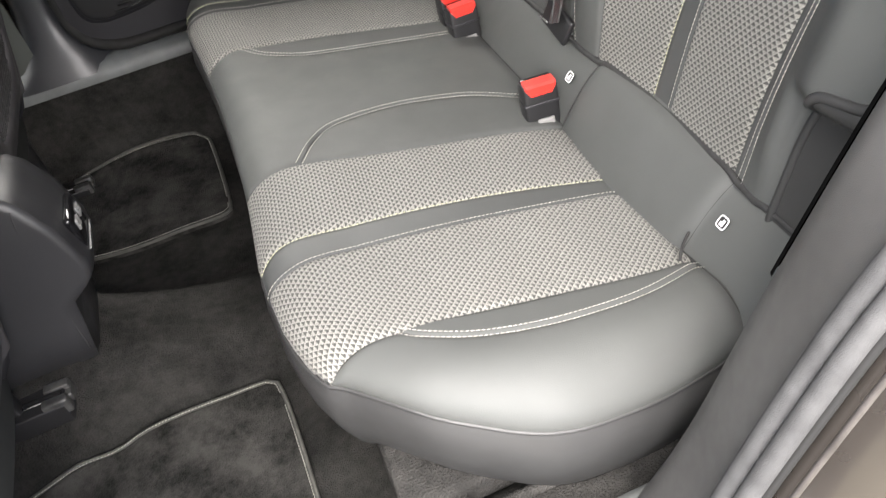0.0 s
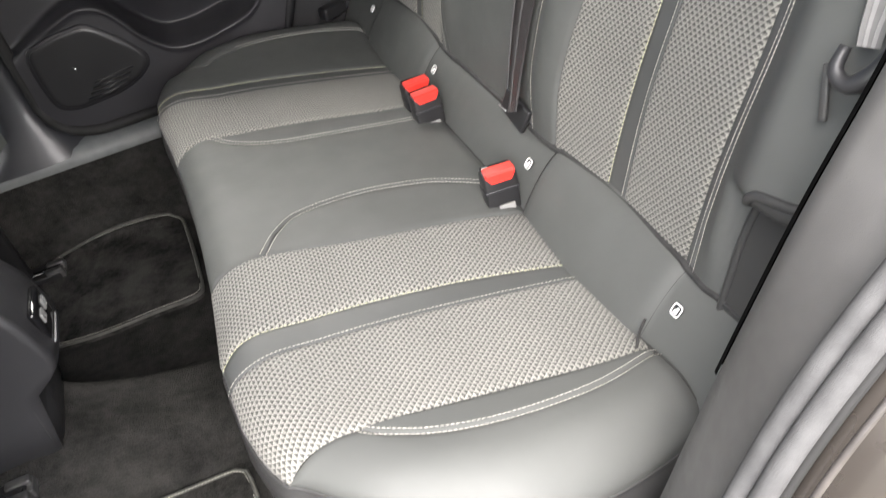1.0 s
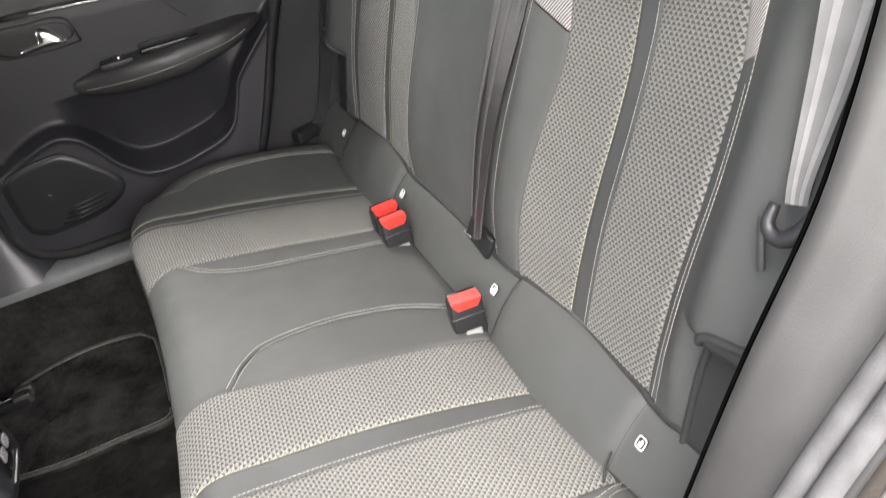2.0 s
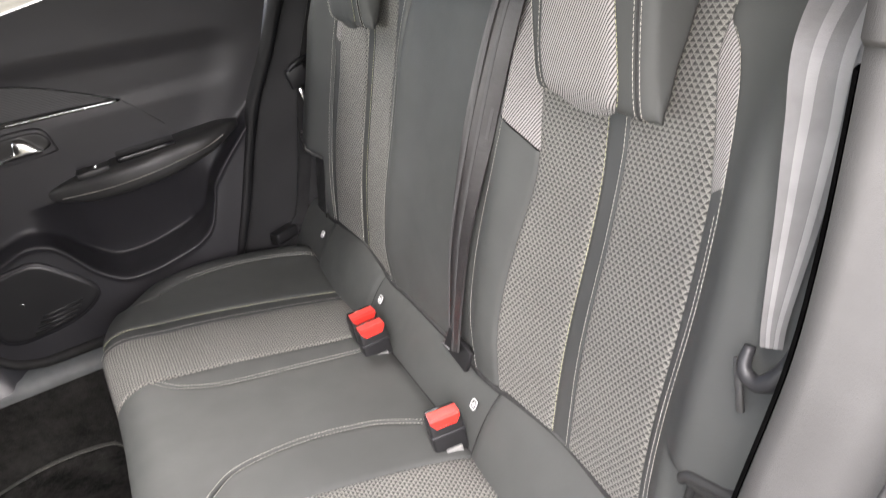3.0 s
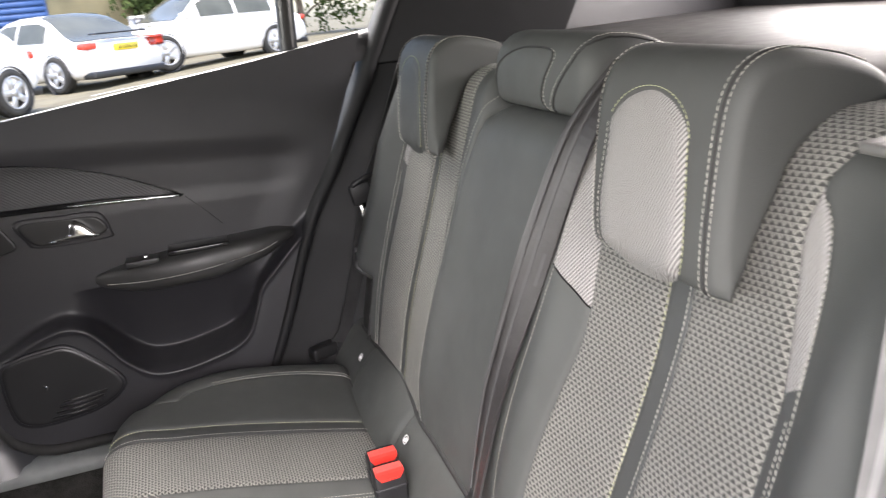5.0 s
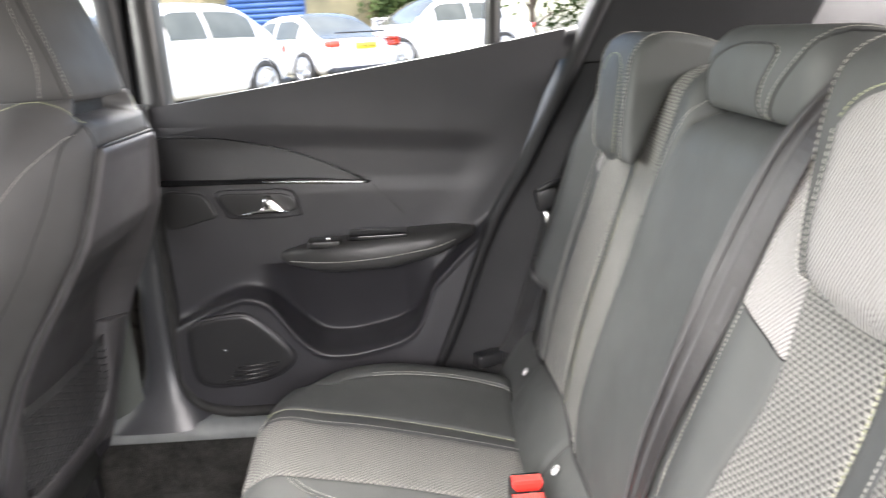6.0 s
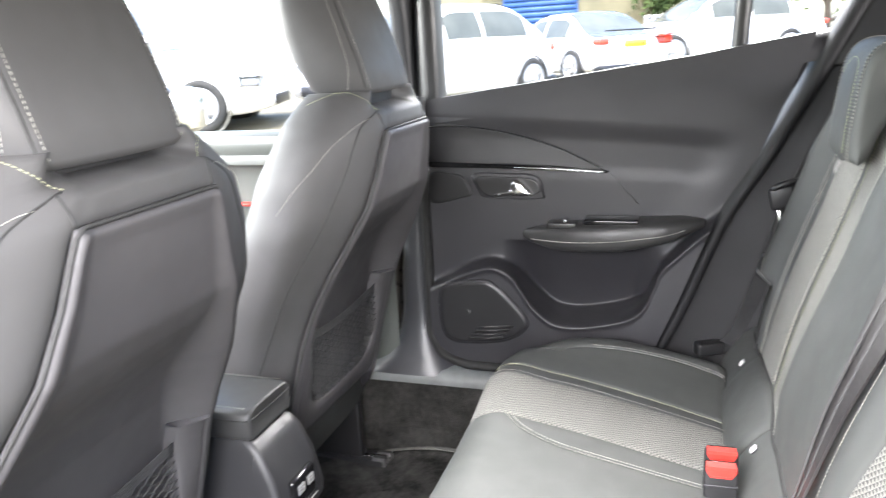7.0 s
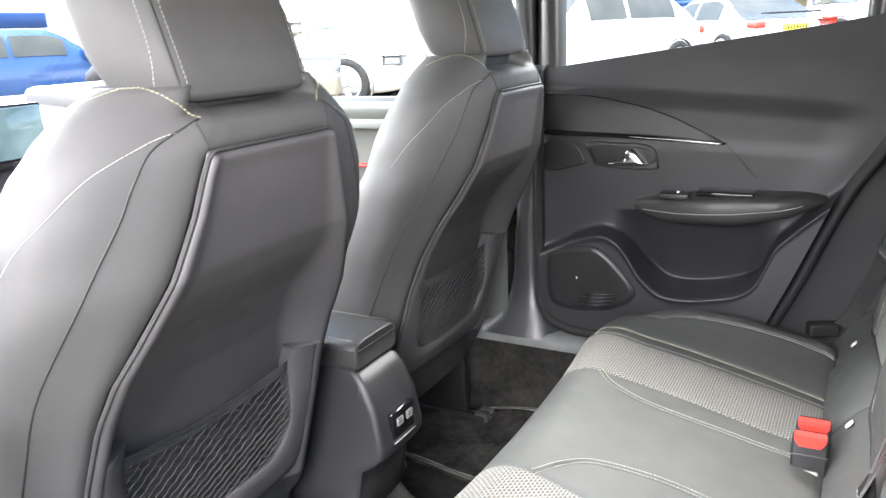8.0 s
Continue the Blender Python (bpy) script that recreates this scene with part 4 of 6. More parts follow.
alone("carpet_edge", tube(smooth_line([(-0.30, -0.556, 0.180), (-0.19, -0.557, 0.182), (-0.126, -0.553, 0.182), (-0.058, -0.542, 0.182), (0.0, -0.53, 0.182)], 40), 0.0065, 8), CARPET_MAT, "rolled carpet edge beside the rear bench", "trim", "structure")

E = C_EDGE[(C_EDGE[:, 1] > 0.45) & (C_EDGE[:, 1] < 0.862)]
# Strip blackened as the shade of an open gap beside the pillar trim.
alone("pillar_gap_shade", loft([[(x + dx, -y, z) for x, z in E] for y, dx in ((0.628, 0.030), (0.621, 0.020), (0.6150, 0.012), (0.6147, 0.005), (0.6170, -0.001), (0.621, -0.003))], close=False), GAP_SHADE, "black strip painted as shade of the gap along the pillar trim", "seal", "structure")

# rear deck behind the backrest
deck = [[(x, y, z) for y in np.linspace(-0.62, 0.62, 20)] for x, z in ((0.24, 0.80), (0.275, 0.845), (0.30, 0.868), (0.34, 0.882), (0.5, 0.890), (0.96, 0.897))]
alone("parcel_shelf", loft(deck, close=False), SHELF, "dark smooth fabric parcel shelf behind the rear seat", "shelf", "structure")
alone("tailgate", rbox(0.95, 1.02, -0.65, 0.65, 0.3, 1.0, 0.02), PLASTIC, "dark plastic tailgate lining", "tailgate", "structure")
for sgn, n in ((1, "far"), (-1, "near")):
    alone("quarter_panel_" + n, rbox(0.22, 1.0, sgn * 0.64, sgn * 0.72, 0.2, 1.14, 0.01), PLASTIC, "dark plastic rear quarter trim", "trim", "structure")

# ---- far rear door ----
def belt_z(x):
    return 0.829 + (x + 0.627) * 0.125 + 0.03 * max(0.0, x + 0.1) ** 1


RIM = smooth_line([(-0.70, 0.40), (-0.66, 0.414), (-0.614, 0.436), (-0.56, 0.461), (-0.514, 0.474), (-0.477, 0.462), (-0.45, 0.430), (-0.428, 0.395), (-0.40, 0.367), (-0.373, 0.352), (-0.33, 0.349), (-0.282, 0.356), (-0.225, 0.372), (-0.19, 0.40), (-0.168, 0.45), (-0.14, 0.50), (0.0, 0.62), (0.15, 0.66)], 160)


def ease(t):
    t = min(1.0, max(0.0, t))
    return t * t * (3 - 2 * t)


def door_rear(z):
    return float(np.interp(z, [0.25, 0.31, 0.414, 0.57, 0.68, 0.80, 0.93], [-0.20, -0.165, -0.122, -0.062, 0.012, 0.07, 0.13]))


def door_y(x, z):
    """Inner face of the far rear door: a broad upper ledge, a hollow below it, a moulding over the pocket."""
    ledge = float(np.interp(x, [-0.66, -0.30, -0.08, 0.0, 0.1], [0.782, 0.758, 0.740, 0.722, 0.70]))
    hollow = (1 - ease((z - ledge + 0.028) / 0.050)) * ease((door_rear(z) - 0.03 - x) / 0.09)
    low_crease = float(np.interp(x, [-0.66, -0.27, -0.02, 0.1], [0.672, 0.668, 0.655, 0.65]))
    y = 0.6405 + 0.008 * hollow - 0.003 * hollow * (1 - ease((z - low_crease + 0.018) / 0.036))
    rim = float(np.interp(x, RIM[:, 0], RIM[:, 1]))
    y -= 0.036 / (1 + math.exp(max(-30.0, min(30.0, (z - rim) / 0.0035))))
    y -= 0.007 * math.exp(-((z - rim + 0.006) / 0.008) ** 2) * ease((x + 0.66) / 0.1)
    up_wall = min(1.0, max(0.0, (z - rim) / max(0.02, 0.522 - rim)))
    y += 0.062 * (1 - up_wall) ** 0.85 * ease((z - rim) / 0.010) * ease((x + 0.50) / 0.09) * ease((-0.150 - x) / 0.07)
    return y


door = thing("rear_door", (-0.3, 0.68, 0.25), "closed rear car door with dark grained trim", "car door")


def door_skin(u, v):
    z = 0.245 + v * (belt_z(-0.3) - 0.245)
    rear = door_rear(z)
    drop = min(1.0, max(0.0, (0.325 - z) / 0.08))
    front = -0.655 + 0.075 * (1 - math.sqrt(1 - drop * drop))
    x = front + u * (rear - front)
    zz = z + v ** 3 * (belt_z(x) - belt_z(-0.3))
    return (x, door_y(x, zz), zz)


part("door_card", field(door_skin, np.linspace(0, 1, 260), np.linspace(0, 1, 260)), PLASTIC, door)
top = [[(x, 0.668 - 0.031 + dy, belt_z(x) + dz) for dy, dz in ((0.0042, -0.052), (0.0046, -0.036), (0.008, -0.020), (0.017, -0.007), (0.030, 0.0), (0.06, -0.001), (0.075, -0.02))] for x in np.linspace(-0.655, 0.145, 40)]
part("top_rail", loft(top, close=False), PLASTIC, door)
low = [[(x, 0.668 - 0.055 + 0.02 * t, 0.245 + 0.01 * t) for t in (0, 1, 2, 4)] for x in np.linspace(-0.655, -0.18, 10)]


def on_door(pts, lift):
    return [(x, door_y(x, z) - lift, z) for x, z in pts]


def door_plate(name, outline, lift, depth, mat, parent, n=70, label=""):
    """A plate following the door's face, its rim rounded."""
    o = smooth_line(outline, n, closed=True)
    c = o.mean(0)
    rings = []
    for sc, l in ((1.0, -0.004), (1.0, depth * 0.6), (0.985, depth), (0.9, depth), (0.6, depth), (0.3, depth), (0.02, depth)):
        rings.append(on_door(c + (o - c) * sc, lift + l))
    return part(name, loft(rings, cap=False), mat, parent, label)


# woven decor panel with a chrome and gloss strip below it
decor = [(-0.65, 0.772), (-0.55, 0.768), (-0.475, 0.755), (-0.41, 0.738), (-0.358, 0.718), (-0.31, 0.695), (-0.272, 0.674), (-0.36, 0.682), (-0.5, 0.688), (-0.65, 0.692)]
door_plate("decor_panel", decor, 0.002, 0.004, DECOR, door, label="dark diagonally ribbed decor panel")
dt = np.array(on_door(smooth_line(decor[:7], 50), 0.006))
part("decor_edge", tube(dt, 0.0012, 6), GLOSS, door)
strip = [(-0.652, 0.694), (-0.50, 0.689), (-0.36, 0.682), (-0.275, 0.675), (-0.268, 0.670), (-0.36, 0.674), (-0.5, 0.680), (-0.652, 0.684)]
door_plate("gloss_strip", strip, 0.004, 0.006, GLOSS, door)
ch = np.array(on_door([(x, np.interp(x, [-0.5, -0.36, -0.27], [0.6845, 0.678, 0.6725])) for x in np.linspace(-0.46, -0.272, 24)], 0.011))
part("chrome_strip", tube(ch, np.linspace(0.001, 0.003, 24), 8), CHROME, door)
# inner handle
bez = [(-0.552, 0.667), (-0.48, 0.668), (-0.413, 0.663), (-0.398, 0.625), (-0.402, 0.615), (-0.47, 0.613), (-0.528, 0.617), (-0.54, 0.63)]
door_plate("handle_bezel", bez, 0.0, 0.006, PLASTIC, door)
bez2 = [(-0.545, 0.66), (-0.48, 0.661), (-0.418, 0.656), (-0.407, 0.628), (-0.47, 0.62), (-0.525, 0.622)]
door_plate("handle_recess", bez2, 0.0035, 0.004, PLASTIC_SMOOTH, door)
blade = smooth_line([(-0.463, 0.654), (-0.447, 0.655), (-0.424, 0.632), (-0.418, 0.624), (-0.455, 0.623), (-0.50, 0.6225), (-0.50, 0.627), (-0.47, 0.632)], 50, closed=True)
c = np.array([-0.45, 0.634])
rings = [on_door(c + (blade - c) * sc, l) for sc, l in ((1.0, 0.006), (1.02, 0.012), (0.95, 0.018), (0.7, 0.021), (0.3, 0.022), (0.02, 0.022))]
part("door_handle", loft(rings, cap=False), CHROME, door, "satin chrome inner door handle")
tweeter = [(-0.648, 0.668), (-0.60, 0.668), (-0.577, 0.662), (-0.562, 0.640), (-0.557, 0.622), (-0.58, 0.614), (-0.648, 0.604)]
door_plate("tweeter_cover", tweeter, 0.0, 0.005, PLASTIC_SMOOTH, door)
# armrest
arm = []
for x in np.linspace(-0.468, -0.075, 60):
    k = (x + 0.468) / 0.393
    w = 0.052 * (math.sin(min(1.0, k * 1.9) * math.pi / 2) ** 0.7) * (1.0 if k < 0.75 else 1 - 0.55 * ((k - 0.75) / 0.25) ** 2)
    zt = np.interp(k, [0, 0.15, 0.3, 0.6, 0.9, 1.0], [0.540, 0.556, 0.568, 0.580, 0.584, 0.578])
    zb = np.interp(k, [0, 0.1, 0.25, 0.6, 0.85, 1.0], [0.536, 0.520, 0.508, 0.514, 0.538, 0.562])
    yb = 0.672
    ring = []
    for t in np.linspace(0, 2 * math.pi, 24, endpoint=False):
        cy = math.copysign(abs(math.cos(t)) ** 0.6, math.cos(t))
        cz = math.copysign(abs(math.sin(t)) ** 0.7, math.sin(t))
        ring.append((x, yb - w * (1 + cy) * 0.9, (zt + zb) / 2 + (zt - zb) / 2 * cz))
    arm.append(ring)
arm_ob = part("armrest", loft(arm), LEATHER_DARK_AND_SHADE, door, "padded armrest with one line of pale stitching")
st = np.array([(x, 0.672 - 0.052 * 1.80 + (0.012 if x < -0.43 else 0) + 0.25 * max(0, x + 0.17) ** 2 * 2, np.interp(x, [-0.455, -0.35, -0.236, -0.1], [0.527, 0.5335, 0.543, 0.563])) for x in np.linspace(-0.45, -0.10, 60)])
sp, sn = snap(loft(arm), st, 0.0008)
part("stitching", stitches(sp, sn, r=0.0010), THREAD, arm_ob)
part("card_seam", tube(on_door([(-0.262, 0.668), (-0.235, 0.640), (-0.205, 0.605)], 0.0002), 0.0008, 6), THREAD_AND_SHADE, door)
part("grip_recess", rbox(-0.31, -0.20, 0.590, 0.640, 0.572, 0.5835, 0.004), GLOSS, door)
sw = rbox(-0.385, -0.325, 0.598, 0.632, 0.560, 0.5735, 0.003)
part("window_switch", sw, PLASTIC_SMOOTH, door)
part("switch_tip", rbox(-0.352, -0.345, 0.606, 0.614, 0.572, 0.578, 0.001, 1), CHROME, door)
# lower moulding with speaker and pocket
spk = [(-0.632, 0.41), (-0.60, 0.432), (-0.55, 0.440), (-0.512, 0.438), (-0.47, 0.402), (-0.432, 0.355), (-0.44, 0.325), (-0.485, 0.300), (-0.55, 0.290), (-0.605, 0.292), (-0.63, 0.32)]
door_plate("speaker_rim", spk, 0.0, 0.007, PLASTIC, door)
spk2 = [(p[0] * 0.95 - 0.026, p[1] * 0.93 + 0.026) for p in spk]
door_plate("speaker_grille", spk2, 0.006, 0.003, PLASTIC_SMOOTH, door)
for k in range(4):
    part("speaker_rib", tube(on_door([(-0.565 + 0.008 * k, 0.305 + 0.009 * k), (-0.53, 0.306 + 0.009 * k), (-0.488 + 0.008 * k, 0.312 + 0.009 * k)], 0.010), 0.0022, 6), PLASTIC_SMOOTH, door)
part("speaker_badge", tube(on_door([(-0.566, 0.372), (-0.560, 0.368), (-0.562, 0.362)], 0.0095), 0.0012, 6), CHROME, door, "tiny bright badge")
# window surround
part("window_frame_front", loft([[(x, y, z) for z in (0.80, 0.95, 1.10, 1.2)] for x, y in ((-0.672, 0.70), (-0.672, 0.665), (-0.655, 0.65), (-0.632, 0.652), (-0.620, 0.665), (-0.620, 0.70))], close=False), PLASTIC_SMOOTH, door)
part("window_divider", loft([[(x + k * 0.006, y, z) for k, z in ((0, 0.88), (1, 1.0), (2, 1.12), (3, 1.2))] for x, y in ((-0.041, 0.72), (-0.041, 0.69), (-0.025, 0.683), (-0.010, 0.69), (-0.010, 0.72))], close=False), PLASTIC_SMOOTH, door)

part("front_seal", tube(smooth_line([(-0.659, 0.632, 0.835), (-0.660, 0.630, 0.60), (-0.660, 0.626, 0.34), (-0.655, 0.618, 0.295), (-0.634, 0.612, 0.260), (-0.59, 0.607, 0.241), (-0.52, 0.606, 0.236), (-0.20, 0.606, 0.240)], 80), 0.0105, 10), RUBBER, door, "black rubber seal round the door")

# B pillar on the far side
bp = []
for z, x0, x1, y in ((0.20, -0.86, -0.60, 0.60), (0.235, -0.80, -0.625, 0.615), (0.28, -0.765, -0.655, 0.635), (0.34, -0.752, -0.665, 0.645), (0.44, -0.748, -0.668, 0.648), (0.47, -0.745, -0.668, 0.650), (0.60, -0.738, -0.668, 0.655), (0.80, -0.735, -0.670, 0.66), (1.0, -0.73, -0.672, 0.64), (1.15, -0.73, -0.672, 0.60)):
    ring = []
    for t in np.linspace(0, 1, 12):
        x = x0 + (x1 - x0) * t
        ring.append((x, y + 0.05 * (2 * t - 1) ** 4, z))
    bp.append([(x0, 0.76, z)] + ring + [(x1, 0.76, z)])
alone("pillar_middle_far", loft(bp, close=False), PILLAR, "dark plastic pillar trim between the doors", "pillar trim", "structure")

near_bp = [[(x, -y, z) for x, y, z in ring] for ring in bp]
alone("pillar_middle_near", loft(near_bp, close=False), PLASTIC, "dark plastic pillar trim between the near doors", "pillar trim", "structure")

# front far door and dashboard
fd = thing("front_door", (-1.3, 0.68, 0.3), "closed front car door with trim painted grey for daylight", "car door")
# Card and rail both carry the daylight as pale colour.
part("door_card", field(lambda u, v: (u, 0.67 - 0.03 * math.exp(-((v - 0.735) / 0.05) ** 2) - 0.04 / (1 + math.exp((v - 0.5) / 0.02)), v), np.linspace(-1.75, -0.745, 30), np.linspace(0.22, 0.755, 50)), RAIL_DAYLIT, fd)
part("top_rail", loft([[(x, 0.64 + dy, 0.752 + 0.10 * max(0.0, x + 1.0) + dz) for dy, dz in ((0.004, -0.064), (0.004, -0.050), (0.010, -0.028), (0.020, -0.006), (0.032, 0.010), (0.06, 0.012), (0.075, -0.01))] for x in np.linspace(-1.75, -0.745, 12)], close=False), RAIL_DAYLIT, fd)
dash = [[(x, y, z) for y in np.linspace(-0.68, 0.68, 16)] for x, z in ((-1.45, 0.35), (-1.44, 0.60), (-1.45, 0.70), (-1.50, 0.755), (-1.64, 0.79), (-1.95, 0.81))]
alone("dashboard", loft(dash, close=False), PLASTIC, "dark soft plastic dashboard", "dashboard", "structure")

DISPLAY, dnt, db = material("display")
db.inputs["Base Color"].default_value, db.inputs["Roughness"].default_value = (0.02, 0.03, 0.035, 1), 0.08
dco = dnt.nodes.new("ShaderNodeTexCoord").outputs["Object"]
dn = node(dnt, "ShaderNodeTexNoise", i0=dco, i2=9.0, i3=2.0).outputs[0]
dnt.links.new(ramp(dnt, dn, (0.04, 0.09, 0.11), (0.18, 0.26, 0.28), 0.35, 0.65), db.inputs["Emission Color"])
db.inputs["Emission Strength"].default_value = 0.12
scr = thing("infotainment_screen", (-1.42, -0.16, 0.70), "glossy tablet style display standing on the dashboard", "display")
part("case", rbox(-1.445, -1.424, -0.29, -0.030, 0.716, 0.822, 0.006), GLOSS, scr)
part("display", rbox(-1.427, -1.420, -0.285, -0.035, 0.721, 0.817, 0.003, 1), DISPLAY, scr)
part("stem", rbox(-1.50, -1.43, -0.22, -0.10, 0.70, 0.74, 0.01), PLASTIC, scr)
bon = [[(x, y, z - 0.05 * (y / 0.75) ** 2) for y in np.linspace(-0.72, 0.72, 14)] for x, z in ((-1.93, 0.80), (-2.2, 0.79), (-2.7, 0.73), (-2.95, 0.60))]
alone("bonnet", loft(bon, close=False), PAINT, "bronze grey painted car bonnet", "bodywork", "structure")
alone("windscreen_pillar", tube(smooth_line([(-1.30, 0.60, 1.17), (-1.65, 0.64, 1.06), (-1.95, 0.66, 0.95), (-2.2, 0.68, 0.82)], 16), 0.035, 12), PLASTIC, "dark trim of the windscreen pillar", "pillar trim", "structure")
binn = thing("instrument_hood", (-1.65, 0.33, 0.78), "dark hood over the instruments on the dashboard", "instrument panel")
part("hood", rbox(-1.80, -1.55, 0.17, 0.50, 0.77, 0.835, 0.02), PLASTIC, binn)
dm = thing("door_mirror", (-1.47, 0.86, 0.74), "bronze grey door mirror outside the front window", "mirror")
part("mirror_housing", rbox(-1.55, -1.44, 0.78, 0.98, 0.735, 0.865, 0.03), PAINT, dm)
part("mirror_glass", rbox(-1.442, -1.436, 0.80, 0.965, 0.75, 0.85, 0.002, 1), CHROME, dm)
part("foot", rbox(-1.52, -1.46, 0.70, 0.80, 0.735, 0.775, 0.01), PLASTIC_SMOOTH, dm)
part("accent_strip", rbox(-1.40, -1.10, 0.632, 0.650, 0.590, 0.598, 0.002, 1), RED, fd, "thin red accent strip")

# outer skins of the far side and the near front door, which close the cabin
skin = [[(x, 0.745 + 0.06 * math.sin(min(1.0, max(0.0, (z + 0.25) / 1.0)) * math.pi), z) for z in np.linspace(-0.22, 0.745, 12)] for x in np.linspace(-1.95, 0.25, 12)]
alone("body_side_far", loft(skin, close=False), PAINT, "bronze grey painted side of the car", "bodywork", "structure")
skin = [[(x, -0.745 - 0.06 * math.sin(min(1.0, max(0.0, (z + 0.25) / 1.0)) * math.pi), z) for z in np.linspace(-0.22, 0.80, 12)] for x in np.linspace(-1.95, -0.80, 8)]
alone("body_side_near", loft(skin, close=False), PAINT, "bronze grey painted front door of the car", "bodywork", "structure")

# ---- front seats ----
def seat_axis(z):
    return float(np.interp(z, [0.2, 0.25, 0.35, 0.46, 0.53, 0.585, 0.63, 0.69, 0.75, 0.812, 0.88], [-0.790, -0.772, -0.747, -0.714, -0.685, -0.655, -0.630, -0.600, -0.586, -0.575, -0.58]))


def seat_dish(z, t):
    """Hollow for knees in the rear of the seat back, walled by its rim."""
    deep = float(np.interp(z, [0.25, 0.30, 0.36, 0.42, 0.48, 0.53, 0.57, 0.605, 0.635, 0.66, 0.69, 0.74, 0.79, 0.812, 0.82], [0.014, 0.020, 0.028, 0.036, 0.044, 0.050, 0.051, 0.043, 0.028, 0.016, 0.010, 0.0085, 0.006, 0.001, 0.0]))
    return deep * ease((0.955 - abs(t)) / float(np.interp(z, [0.30, 0.50, 0.58, 0.66, 0.80], [0.22, 0.26, 0.32, 0.24, 0.14])))


def seat_ring(z):
    """Section of the seat back at a height, around its rear face: rear panel, wings, front."""
    p = float(np.interp(z, [0.24, 0.35, 0.46, 0.55, 0.59, 0.625, 0.66, 0.70, 0.75, 0.785, 0.815, 0.86], [0.198, 0.205, 0.201, 0.196, 0.189, 0.173, 0.157, 0.139, 0.119, 0.108, 0.097, 0.06]))
    w = float(np.interp(z, [0.24, 0.40, 0.55, 0.66, 0.75, 0.80, 0.83, 0.855, 0.875, 0.888], [0.235, 0.250, 0.262, 0.265, 0.250, 0.225, 0.198, 0.168, 0.135, 0.10]))
    d = float(np.interp(z, [0.24, 0.4, 0.6, 0.75, 0.83, 0.875], [0.16, 0.15, 0.13, 0.11, 0.085, 0.055]))
    x = seat_axis(z)
    g = 0.075 * ease((z - 0.838) / 0.022)
    sunk = seat_dish(z, 0) + 0.014 * ease((0.815 - z) / 0.02)
    half = [(x - sunk - 0.004 - g, 0.0), (x - sunk - 0.004 - g, p * 0.5), (x - sunk - 0.004 - g, p * 0.72), (x - 0.004 - sunk * 0.85 - g * 0.9, p * 0.84), (x - 0.006 - g * 0.75 - sunk * 0.22, p * 0.945), (x - 0.0045 - g * 0.6, p * 0.992), (x - 0.008 - g * 0.4, p + (w - p) * 0.16), (x - 0.020, p + (w - p) * 0.4), (x - 0.045, p + (w - p) * 0.8), (x - 0.075, w), (x - 0.075 - d * 0.5, w * 0.99), (x - 0.075 - d * 0.8, w * 0.86), (x - 0.06 - d * 0.7, w * 0.62), (x - 0.05 - d * 0.55, w * 0.3), (x - 0.05 - d * 0.5, 0.0)]
    full = half + [(a, -b) for a, b in half[-2:0:-1]]
    return [(a, b, z) for a, b in smooth_line(full, 120, closed=True)]


